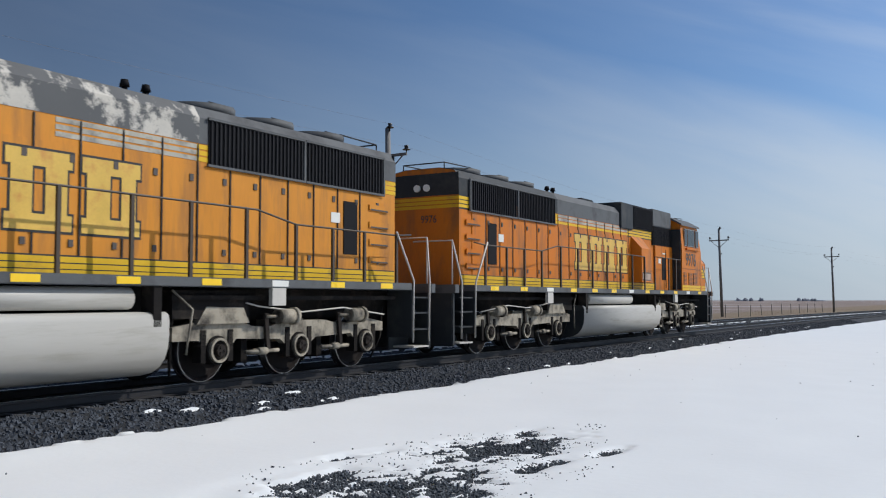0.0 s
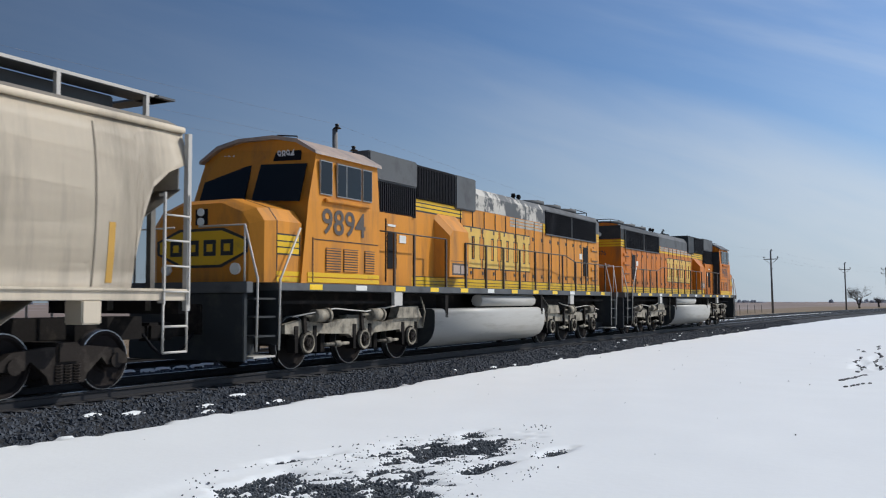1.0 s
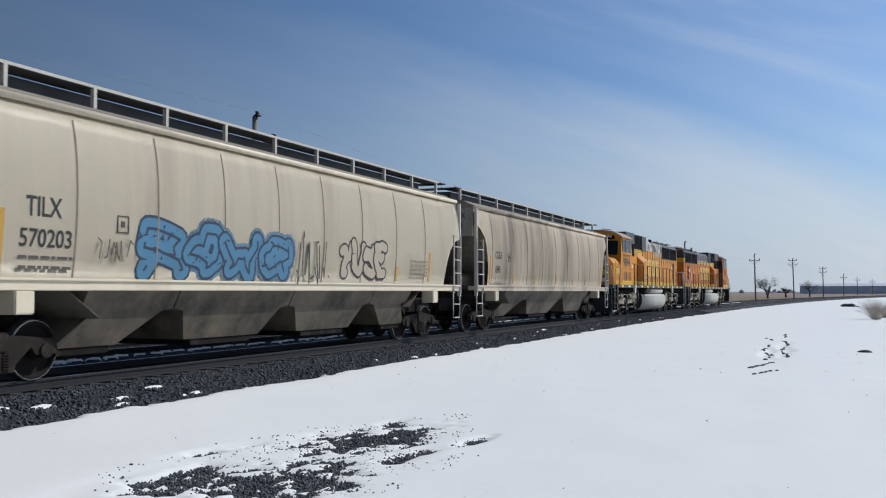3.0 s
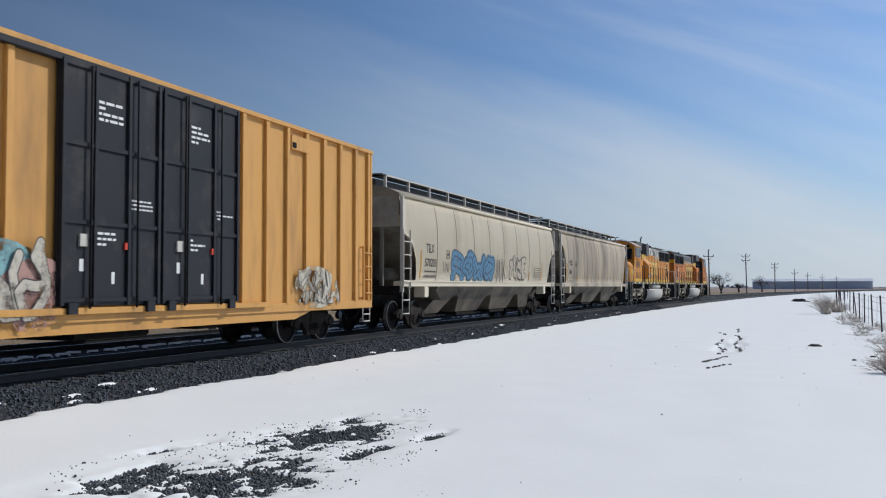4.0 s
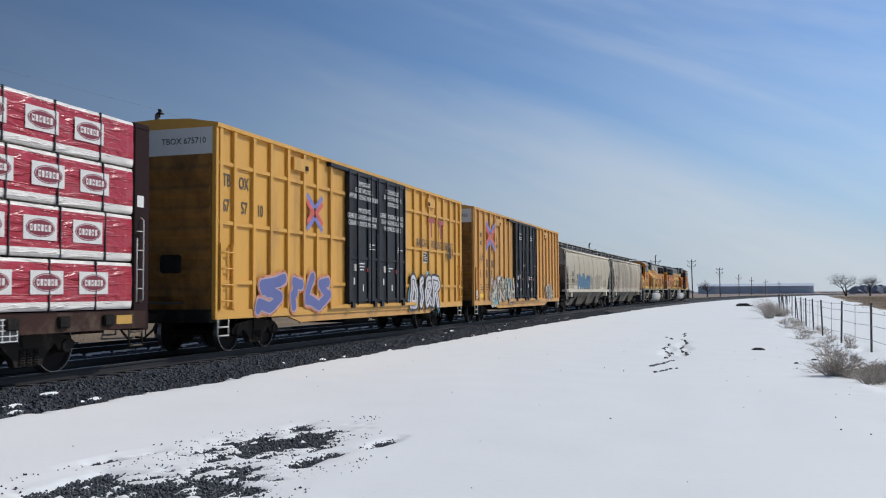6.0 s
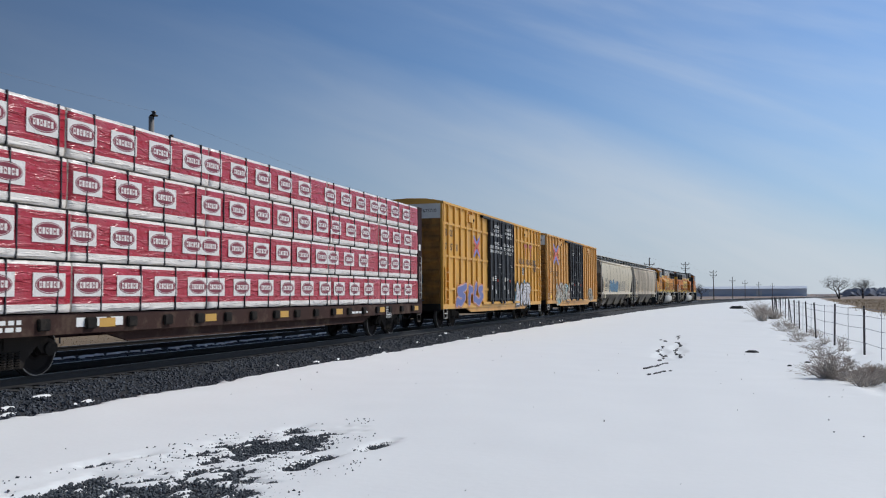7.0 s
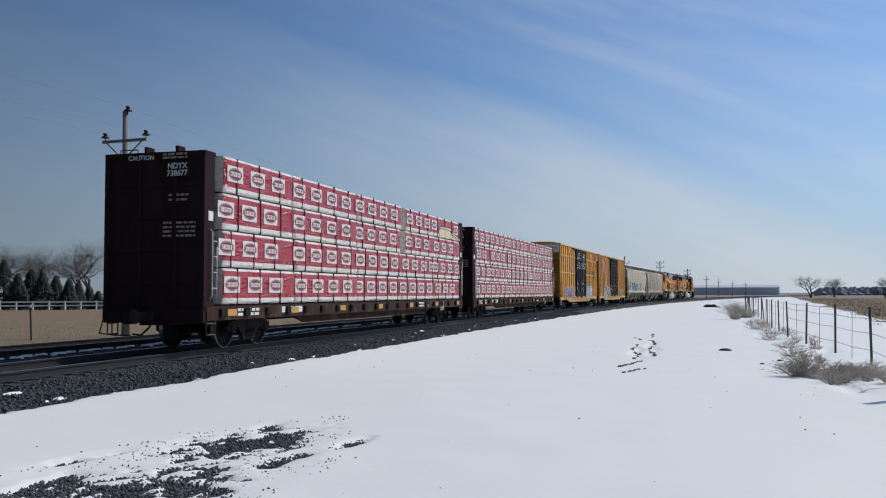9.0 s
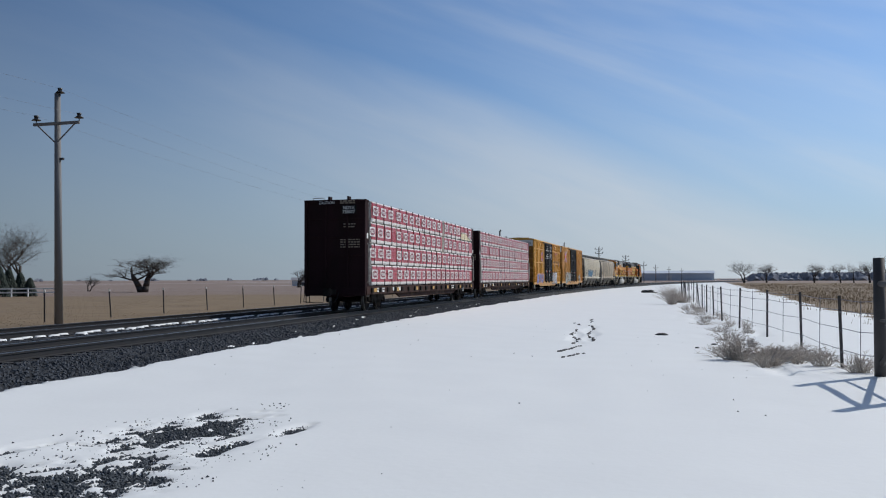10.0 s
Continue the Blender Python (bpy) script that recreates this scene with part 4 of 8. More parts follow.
# ---- locomotives ----
def locomotive(d, faded, label):
    """A six-axle road diesel; v runs towards its cab, which stands at d * y."""
    body_paint = M_FADED if faded else M_ORANGE
    loco = thing("locomotive", label, "locomotive", "train cars")

    def b(x0, x1, v0, v1, z0, z1):
        return (x0, x1, *sorted((d * v0, d * v1)), z0, z1)

    # frame, deck and sill
    P("underframe", loco, M_UNDER, b(-0.75, 0.75, -10.6, 10.6, 1.0, 1.56), b(-0.45, 0.45, -10.9, 10.9, 0.75, 1.3), bevel=0.02)
    P("deck", loco, M_LGREY, b(-1.5, 1.5, -9.95, 9.95, 1.55, 1.70), bevel=0.012, label="dark grey walkway deck and side sill")
    for sd in (-1, 1):
        for k in range(12):
            v = -9.2 + k * 1.62
            P("sill_reflector", loco, M_REFL if k % 4 != 2 else M_SIGN, b(*sorted((sd * 1.5, sd * 1.506)), v, v + 0.42, 1.575, 1.68))
    # end platforms, steps and pilots
    for e in (-1, 1):
        P("end_platform", loco, M_LGREY, b(-0.85, 0.85, e * 9.95, e * 10.85, 1.55, 1.70), b(-1.5, 1.5, e * 10.72, e * 10.9, 1.5, 1.7), bevel=0.01)
        P("pilot", loco, M_LDARK, b(-1.4, 1.4, e * 10.74, e * 10.86, 0.28, 1.5), bevel=0.02, label="dark steel pilot plate")
        coupler(loco, d * e * 10.85, d * e)
        for sd in (-1, 1):
            P("stairwell", loco, M_LDARK, b(*sorted((sd * 0.85, sd * 0.9)), e * 9.95, e * 10.72, 0.3, 1.55), b(*sorted((sd * 0.9, sd * 1.5)), e * 9.93, e * 9.98, 0.55, 1.55))
            for z in (0.33, 0.70, 1.05, 1.38):
                P("step", loco, M_GRAB if z < 0.4 else M_LDARK, b(*sorted((sd * 0.95, sd * 1.47)), e * 10.05, e * 10.66, z, z + 0.035))
            for v0, v1, zt in ((9.9, 9.98, 2.75), (10.78, 10.62, 2.72)):
                bm = bmesh.new()
                pipe(bm, [(sd * 1.50, d * e * v1, 0.45), (sd * 1.52, d * e * v1, 1.75), (sd * (1.50 if v0 < 10.5 else 1.35), d * e * (v0 - 0.55 if v0 < 10.5 else v0), zt)], 0.022)
                part("step_handrail", fix(bm), M_GRAB, loco, "pale bent step handrail")
        for sd in (-1, 1):
            bm = bmesh.new()
            pipe(bm, [(sd * 1.35, d * e * 10.78, 1.7), (sd * 1.35, d * e * 10.78, 2.72), (sd * 0.3, d * e * 10.82, 2.72)], 0.02)
            part("end_handrail", fix(bm), M_GRAB, loco)

    # long hood
    hood = [(-1.05, 1.70), (1.05, 1.70), (1.05, 4.30), (0.92, 4.50), (0.5, 4.58), (-0.5, 4.58), (-0.92, 4.50), (-1.05, 4.30)]
    bm = bmesh.new()
    loft(bm, along_y(hood, [d * v for v in (6.2, -9.95)]))
    part("hood", fix(bm), body_paint, loco, "weathered orange long hood" if faded else "orange long hood")
    # dark upper paint and stripes as thin skins on the hood
    up = [(1.053, 3.88), (1.057, 3.88), (1.057, 4.305), (0.923, 4.507), (0.5, 4.588), (-0.5, 4.588), (-0.923, 4.507), (-1.057, 4.305), (-1.057, 3.88), (-1.053, 3.88), (-1.053, 4.302), (-0.92, 4.503), (-0.5, 4.583), (0.5, 4.583), (0.92, 4.503), (1.053, 4.302)]
    for v0, v1, m in ((6.15, -4.25, M_PEEL if faded else M_LGREY), (-4.25, -9.97, M_LGREY if faded else M_LDARK)):
        bm = bmesh.new()
        loft(bm, along_y(up, [d * v0, d * v1]))
        part("upper_hood", fix(bm), m, loco, "grey upper hood with peeling pale paint" if (faded and v0 > 0) else "dark upper hood")
    for v0, v1 in ((6.1, -4.3), (-4.4, -9.97)):
        for k, z in enumerate((3.59, 3.69, 3.79)):
            for sd in (-1, 1):
                if v0 < 0 and z < 3.9:
                    lo, hi = -9.97, -9.42
                    P("stripe", loco, M_LYELLOW, b(*sorted((sd * 1.05, sd * 1.056)), lo, hi, z, z + 0.075))
                    P("stripe", loco, M_LYELLOW, b(*sorted((sd * 1.05, sd * 1.056)), -4.62, -4.2, z, z + 0.075))
                else:
                    P("stripe", loco, M_DULL if faded or k else M_LYELLOW, b(*sorted((sd * 1.05, sd * 1.056)), -4.2, -1.6 if faded else 1.6, z, z + 0.07))
                    P("stripe", loco, M_LYELLOW, b(*sorted((sd * 1.05, sd * 1.056)), 1.6, 6.1, z, z + 0.07))
    for sd in (-1, 1):
        P("stripe_ground", loco, M_BLACKLINE, b(*sorted((sd * 1.049, sd * 1.0535)), 1.6, 6.1, 3.55, 3.88))
        if not faded:
            P("stripe_ground", loco, M_BLACKLINE, b(*sorted((sd * 1.049, sd * 1.0535)), -9.96, -9.42, 3.55, 3.88))
        P("stripe_ground", loco, M_BLACKLINE, b(*sorted((sd * 1.049, sd * 1.0715)), -9.9, 6.0, 1.705, 1.965))
    # hood end: stripes, lamps
    e = -9.95
    for z in (3.59, 3.69, 3.79):
        P("end_stripe", loco, M_LYELLOW, b(-1.05, 1.05, e - 0.006, e, z, z + 0.075))
    P("end_dark", loco, M_LDARK, b(-1.04, 1.04, e - 0.006, e, 3.9, 4.45))
    for x in (-0.14, 0.14):
        bm = bmesh.new()
        bar(bm, (x, d * e, 4.1), (x, d * (e - 0.06), 4.1), 0.09, 12)
        part("headlight", fix(bm), M_LAMP, loco, "twin end headlight")
    if d > 0:
        lettering("end_number", "9976", 0.26, M_NUM, loco, -0.05, -9.958, 3.24, 0.9, turn="end")
    # base stripes along the deck
    for sd in (-1, 1):
        for z, zh in ((1.715, 0.045), (1.775, 0.07), (1.862, 0.08)):
            P("base_stripe", loco, M_LYELLOW, b(*sorted((sd * 1.05, sd * 1.075)), -9.9, 6.0, z, z + zh))
    # radiator section with louvres and fans
    for sd in (-1, 1):
        for v0, v1 in ((-9.45, -6.95), (-6.85, -4.45)):
            fr = P("radiator_grille", loco, M_GRILLE, b(*sorted((sd * 1.05, sd * 1.075)), v0, v1, 3.55, 4.30), label="black radiator intake grille")
            n = 24
            for k in range(n):
                v = v0 + (v1 - v0) * (k + 0.5) / n
                P("slat", fr, M_LOUVER, b(*sorted((sd * 1.07, sd * 1.10)), v - 0.014, v + 0.014, 3.57, 4.28))
            P("grille_frame", fr, M_LGREY, b(*sorted((sd * 1.07, sd * 1.112)), v0 - 0.04, v1 + 0.04, 4.29, 4.33), b(*sorted((sd * 1.07, sd * 1.112)), v0 - 0.04, v1 + 0.04, 3.52, 3.56), b(*sorted((sd * 1.07, sd * 1.112)), v0 - 0.05, v0, 3.55, 4.30))
    for v in (-5.2, -6.8, -8.4):
        bm = bmesh.new()
        bar(bm, (0, d * v, 4.57), (0, d * v, 4.72), 0.68, 28)
        fan = part("radiator_fan", fix(bm), M_LGREY, loco, "round roof fan housing")
        for k in range(7):
            bm = bmesh.new()
            bar(bm, (-0.6 + 0.2 * k, d * v - 0.3, 4.73), (-0.6 + 0.2 * k, d * v + 0.3, 4.73), 0.012)
            part("guard_bar", fix(bm), M_LGREY, fan)
    # roof pieces
    P("dynamic_brake_box", loco, M_LGREY if faded else M_LDARK, b(-1.12, 1.12, 0.85, 2.05, 3.80, 4.70), bevel=0.03)
    bk = P("brake_grid", loco, M_GRILLE, b(-1.1, 1.1, 2.05, 4.15, 3.86, 4.70), bevel=0.02, label="black dynamic brake grid intake")
    for sd in (-1, 1):
        for k in range(24):
            v = 2.09 + 2.02 * (k + 0.5) / 24
            P("slat", bk, M_LOUVER, b(*sorted((sd * 1.10, sd * 1.125)), v - 0.014, v + 0.014, 3.90, 4.64))
    P("inverter_box", loco, M_LGREY, b(-1.13, 1.13, 4.15, 6.32, 4.10, 4.74), bevel=0.03, label="grey equipment box behind the cab")
    iv = P("inverter_grille", loco, M_GRILLE, b(-1.10, 1.10, 4.18, 6.28, 3.38, 4.10), label="black equipment grille")
    for sd in (-1, 1):
        for k in range(22):
            v = 4.21 + 2.03 * (k + 0.5) / 22
            P("slat", iv, M_LOUVER, b(*sorted((sd * 1.10, sd * 1.125)), v - 0.015, v + 0.015, 3.42, 4.08))
    P("inverter_cabinet", loco, body_paint, b(-1.12, 1.12, 4.4, 6.5, 1.70, 3.40), bevel=0.02)
    for sd in (-1, 1):
        Ps("cabinet_vent", loco, M_GRILLE, b(*sorted((sd * 1.12, sd * 1.135)), 5.15, 5.55, 2.1, 2.95), b(*sorted((sd * 1.12, sd * 1.135)), 5.6, 5.64, 1.8, 3.25))
        Ps("notice", loco, M_SIGN, b(*sorted((sd * 1.12, sd * 1.137)), 4.72, 5.02, 2.72, 2.9), b(*sorted((sd * 1.12, sd * 1.137)), 5.2, 5.55, 3.08, 3.13))
    # blower duct bulge
    for sd in (-1, 1):
        bm = bmesh.new()
        xs = (sd * 1.04, sd * 1.44)
        a = [(d * 3.2, 1.95), (d * 1.95, 1.95), (d * 1.95, 3.3), (d * 1.97, 3.60), (d * 3.0, 3.60), (d * 3.18, 3.45)]
        t = [(d * 3.08, 1.97), (d * 1.97, 1.97), (d * 1.97, 2.9), (d * 1.99, 3.15), (d * 2.85, 3.15), (d * 3.02, 3.0)]
        loft(bm, [[(xs[0], y, z) for y, z in a], [(xs[1], y, z) for y, z in t]])
        part("blower_duct", fix(bm), body_paint, loco, "orange blower duct bulging from the hood")
        Ps("duct_seam", loco, M_NUM, b(*sorted((sd * 1.435, sd * 1.442)), 2.0, 3.0, 2.36, 2.375), b(*sorted((sd * 1.435, sd * 1.442)), 2.02, 2.92, 2.02, 2.32))
        Ps("duct_vent", loco, M_CABROOF, b(*sorted((sd * 1.435, sd * 1.447)), 2.06, 2.43, 2.06, 2.27), b(*sorted((sd * 1.435, sd * 1.447)), 2.5, 2.86, 2.06, 2.27))
    # hood doors, hinges and latches
    for sd in (-1, 1):
        for k in range(15):
            v = 1.7 - k * 0.74
            if v < -9.3:
                break
            P("hood_door", loco, body_paint, b(*sorted((sd * 1.05, sd * 1.068)), v - 0.69, v - 0.02, 1.95, 3.5), bevel=0.006)
            Ps("latch", loco, M_NUM, b(*sorted((sd * 1.066, sd * 1.085)), v - 0.64, v - 0.56, 3.25, 3.36), b(*sorted((sd * 1.066, sd * 1.085)), v - 0.64, v - 0.56, 2.08, 2.18))
            P("seam", loco, M_BLACKLINE, b(*sorted((sd * 1.052, sd * 1.0695)), v - 0.018, v + 0.003, 1.95, 3.86))
        P("door_window", loco, M_GRILLE, b(*sorted((sd * 1.066, sd * 1.085)), -8.55, -8.1, 2.25, 3.3))
        Ps("notice", loco, M_SIGN, b(*sorted((sd * 1.066, sd * 1.08)), -7.98, -7.7, 2.85, 3.05))
        for k in range(4):
            lv = P("end_louver", loco, body_paint, b(*sorted((sd * 1.066, sd * 1.095)), -9.68, -8.95, 2.1 + k * 0.36, 2.24 + k * 0.36), bevel=0.012)
            P("louver_slot", lv, M_NUM, b(*sorted((sd * 1.066, sd * 1.098)), -9.62, -9.0, 2.11 + k * 0.36, 2.14 + k * 0.36))
    # the railway's block lettering, as plain outlined shapes
    for sd in (1, -1):
        for k in range(4):
            v0 = -3.05 + k * 1.18
            gap = (0.34, 0.42, 0.30, 0.38)[k]      # the slit in each slab
            pieces = [(0.0, 1.02, 0.0, 0.22), (0.0, 1.02, 0.86, 1.08), (0.08, gap, 0.0, 1.08), (gap + 0.2, 0.94, 0.0, 1.08)]
            lt = P("emblem_block", loco, M_BLACKLINE, *[b(*sorted((sd * 1.068, sd * (1.0735 + 0.0002 * i))), v0 + q0 - 0.035, v0 + q1 + 0.035, 2.245 + r0, 2.315 + r1) for i, (q0, q1, r0, r1) in enumerate(pieces)])
            P("emblem_fill", lt, M_EMBLEM, *[b(*sorted((sd * 1.07, sd * (1.079 + 0.0003 * i))), v0 + q0, v0 + q1, 2.28 + r0, 2.28 + r1) for i, (q0, q1, r0, r1) in enumerate(pieces)])
    # exhaust, horn, beacon
    P("exhaust_stack", loco, M_LDARK, b(-0.3, 0.3, -0.6, 0.4, 4.57, 4.75), bevel=0.03)
    bm = bmesh.new()
    for k in (0, 0.42):
        bar(bm, (0.45, d * (-3.25 - k), 4.56), (0.45, d * (-3.25 - k), 4.68), 0.05, 8)
        bar(bm, (0.45, d * (-3.25 - k), 4.68), (0.45, d * (-3.25 - k), 4.79), 0.085, 10, 0.06)
    part("horn", fix(bm), M_GRILLE, loco)
    bm = bmesh.new()
    for sd in (-1, 1):
        pipe(bm, [(sd * 0.6, d * -9.9, 4.55), (sd * 0.6, d * -9.9, 4.72), (sd * 0.6, d * -8.6, 4.74), (sd * 0.6, d * -8.6, 4.55)], 0.016)
    pipe(bm, [(-0.6, d * -9.9, 4.72), (0.6, d * -9.9, 4.72)], 0.016)
    part("roof_grab_rail", fix(bm), M_LDARK, loco)

    # cab
    c0, c1 = 6.5, 9.05     # back and front of the side wall
    cab = [(-1.48, 1.70), (1.48, 1.70), (1.5, 3.3), (1.44, 4.28), (1.0, 4.55), (0.45, 4.66), (-0.45, 4.66), (-1.0, 4.55), (-1.44, 4.28), (-1.5, 3.3)]
    bm = bmesh.new()
    fr = [(x, d * (c1 + 0.25 if z < 3.2 else (c1 + 0.05 if z < 3.35 else c1 - 0.28)), z) for x, z in cab]
    loft(bm, [[(x, d * c0, z) for x, z in cab], fr])
    cabo = part("cab", fix(bm), body_paint, loco, "orange wide cab")
    bm = bmesh.new()
    rf = [(1.52, 4.26), (1.50, 4.33), (1.03, 4.60), (0.46, 4.71), (-0.46, 4.71), (-1.03, 4.60), (-1.50, 4.33), (-1.52, 4.26), (-1.0, 4.53), (-0.45, 4.64), (0.45, 4.64), (1.0, 4.53)]
    loft(bm, along_y(rf, [d * (c0 - 0.08), d * (c1 - 0.16)]))
    part("cab_roof", fix(bm), M_CABROOF if faded else M_LGREY, cabo, "sun-bleached cab roof with overhanging eave")
    for sd in (-1, 1):
        xo = sorted((sd * 1.475, sd * 1.515))
        for v0, v1 in ((8.31, 8.72), (7.80, 8.13), (7.25, 7.79), (6.82, 7.18)):
            w = P("side_window", cabo, M_ALU, b(xo[0], xo[1], v0, v1, 3.47, 4.16), label="aluminium framed side window")
            P("pane", w, M_GLASS, b(*sorted((sd * 1.50, sd * 1.519)), v0 + 0.018, v1 - 0.018, 3.495, 4.135))
        P("arm_rest", cabo, body_paint, b(*sorted((sd * 1.49, sd * 1.58)), 6.95, 8.6, 3.32, 3.40), bevel=0.02)
        for k in range(3):
            v0 = (6.7, 7.35, 7.98)[k]
            v1 = v0 + (0.38 if k == 0 else 0.52)
            lv = P("louver", cabo, M_NUM, b(*sorted((sd * 1.49, sd * 1.504)), v0, v1, 1.95, 2.42))
            for j in range(9):
                P("louver_slat", lv, body_paint, b(*sorted((sd * 1.50, sd * 1.515)), v0, v1, 1.96 + j * 0.052, 1.985 + j * 0.052))
        Ps("panel_seam", cabo, M_BLACKLINE, b(*sorted((sd * 1.496, sd * 1.503)), 6.55, 8.95, 2.56, 2.575), b(*sorted((sd * 1.496, sd * 1.503)), 8.93, 8.95, 1.72, 2.6))
        for z in (1.72, 1.83):
            P("cab_stripe", cabo, M_LYELLOW, b(*sorted((sd * 1.484, sd * 1.496)), 6.5, 9.1, z, z + 0.085))
        P("cab_back_shade", cabo, M_LDARK, b(*sorted((sd * 1.0, sd * 1.45)), 6.44, 6.5, 1.75, 4.1)) if not faded else None
    word = "9894" if faded else "9976"
    y0 = -8.55 if d < 0 else 6.95
    lettering("road_number", word, 0.72, M_NUM, cabo, 1.508, y0 - (0.12 if d < 0 else 0.0), 2.70, 1.12 if d < 0 else 0.98, "dark painted road number")
    # windscreen panes and number boards on the sloped front
    def front_v(z):
        return c1 + 0.27 if z < 3.2 else c1 + 0.07 - (z - 3.35) * 0.355
    for sd in (-1, 1):
        q = [(sd * 0.10, 3.38), (sd * 1.30, 3.30), (sd * 1.28, 4.08), (sd * 0.12, 4.14)]
        bm = bmesh.new()
        loft(bm, [[(x, d * (front_v(z) - 0.02), z) for x, z in q], [(x, d * (front_v(z) + 0.012), z) for x, z in q]])
        part("windscreen", fix(bm), M_GLASS, cabo, "dark windscreen pane")
        q = [(sd * 0.42, 4.19), (sd * 1.10, 4.17), (sd * 1.07, 4.40), (sd * 0.44, 4.45)]
        bm = bmesh.new()
        loft(bm, [[(x, d * (front_v(z) - 0.02), z) for x, z in q], [(x, d * (front_v(z) + 0.016), z) for x, z in q]])
        nb = part("number_board", fix(bm), M_GRILLE, cabo, "black number board")
        if d < 0:
            me = text_mesh(word, 0.26, True, 0.001)
            me.transform(Matrix(((0.85, 0, 0, sd * 0.77 - 0.275), (0, 0, -1, -front_v(4.3) - 0.024), (0, 1, 0, 4.22), (0, 0, 0, 1))))
            me.materials.append(M_LETTER)
            ob = new("board_number", me)
            ob.parent = nb
        bm = bmesh.new()
        v = front_v(4.5) - 0.1
        pipe(bm, [(sd * 0.35, d * v, 4.62), (sd * 0.35, d * v, 4.76), (sd * 0.85, d * v, 4.70), (sd * 0.85, d * v, 4.56)], 0.016)
        part("roof_grab_iron", fix(bm), M_LDARK, cabo)
    # nose
    nose = [(-1.42, 1.70), (1.42, 1.70), (1.42, 2.85), (1.22, 3.10), (0.6, 3.30), (-0.6, 3.30), (-1.22, 3.10), (-1.42, 2.85)]
    tip = [(x * 0.80, 1.70 + (z - 1.70) * 0.93) for x, z in nose]
    mid = [(x * 0.955, 1.70 + (z - 1.70) * 0.985) for x, z in nose]
    bm = bmesh.new()
    loft(bm, [[(x, d * 9.2, z) for x, z in nose], [(x, d * 9.98, z) for x, z in nose], [(x, d * 10.25, z) for x, z in mid], [(x, d * 10.42, z) for x, z in tip]])
    ns = part("nose", fix(bm), body_paint, loco, "orange safety nose")
    bm = bmesh.new()
    seam = [(x * 1.004, 1.70 + (z - 1.70) * 1.003) for x, z in nose]
    loft(bm, [[(x, d * 9.95, z) for x, z in seam], [(x, d * 9.975, z) for x, z in seam]])
    part("nose_seam", fix(bm), M_BLACKLINE, ns)
    for sd in (-1, 1):
        P("nose_band", ns, M_BLACKLINE, b(*sorted((sd * 1.41, sd * 1.427)), 9.25, 9.97, 2.22, 2.62))
        Ps("nose_band_fill", ns, M_LYELLOW, b(*sorted((sd * 1.415, sd * 1.431)), 9.3, 9.96, 2.25, 2.35), b(*sorted((sd * 1.415, sd * 1.431)), 9.3, 9.96, 2.375, 2.465), b(*sorted((sd * 1.415, sd * 1.431)), 9.3, 9.96, 2.49, 2.59))
        for z in (1.72, 1.83):
            P("nose_stripe", ns, M_LYELLOW, b(*sorted((sd * 1.41, sd * 1.428)), 9.2, 9.97, z, z + 0.085))
        bm = bmesh.new()
        bar(bm, (sd * 0.85, d * 10.38, 1.95), (sd * 0.85, d * 10.48, 1.95), 0.11, 12)
        part("ditch_light", fix(bm), M_LAMP, ns, "round ditch light")
    # shield emblem on the nose front as plain shapes
    q = [(-1.12, 2.5), (-0.55, 2.72), (0.55, 2.72), (1.12, 2.5), (1.12, 2.25), (0.5, 1.98), (-0.5, 1.98), (-1.12, 2.25)]
    bm = bmesh.new()
    plate_end(bm, q, d * 10.40, d * 10.432, 0)
    plate_end(bm, [(x * 0.93, 2.35 + (z - 2.35) * 0.86) for x, z in q], d * 10.41, d * 10.438, 1)
    for k in (-0.62, -0.2, 0.22, 0.64):
        plate_end(bm, [(k - 0.15, 2.2), (k + 0.15, 2.2), (k + 0.15, 2.5), (k - 0.15, 2.5)], d * 10.42, d * 10.444, 2)
        plate_end(bm, [(k - 0.07, 2.28), (k + 0.07, 2.28), (k + 0.07, 2.42), (k - 0.07, 2.42)], d * 10.43, d * 10.449, 1)
    part("nose_emblem", fix(bm), [M_BLACKLINE, M_LYELLOW, M_LDARK], ns, "yellow and black emblem as plain shapes")
    lp = P("headlight_housing", ns, M_GRILLE, b(-0.18, 0.18, 10.36, 10.43, 2.76, 3.12), bevel=0.03)
    for z in (2.85, 3.03):
        bm = bmesh.new()
        bar(bm, (0, d * 10.42, z), (0, d * 10.47, z), 0.075, 12)
        part("headlight", fix(bm), M_LAMP, lp)

    # handrails along the walkway
    for sd in (-1, 1):
        posts = [2.2, 0.95, -0.2, -1.37, -2.58, -3.71, -4.94, -6.2, -7.26, -8.27, -9.4]
        tops = [2.86 if v > -5.2 else 2.68 for v in posts]
        for v, zt in zip(posts, tops):
            P("handrail_post", loco, M_RAILDARK, b(*sorted((sd * 1.44, sd * 1.485)), v - 0.03, v + 0.03, 1.6, zt))
        bm = bmesh.new()
        pts = [(sd * 1.46, d * v, zt) for v, zt in zip(posts, tops)]
        pts.insert(7, (sd * 1.46, d * -5.2, 2.86))
        pipe(bm, pts + [(sd * 1.46, d * -9.95, 2.72)], 0.019)
        part("handrail", fix(bm), M_RAILDARK, loco)
        for v in (3.3, 4.9, 5.8):
            P("handrail_post", loco, M_RAILDARK, b(*sorted((sd * 1.44, sd * 1.485)), v - 0.03, v + 0.03, 1.6, 2.9))
        bm = bmesh.new()
        pipe(bm, [(sd * 1.46, d * 6.4, 2.9), (sd * 1.46, d * 3.3, 2.9)], 0.018)
        part("handrail", fix(bm), M_RAILDARK, loco)

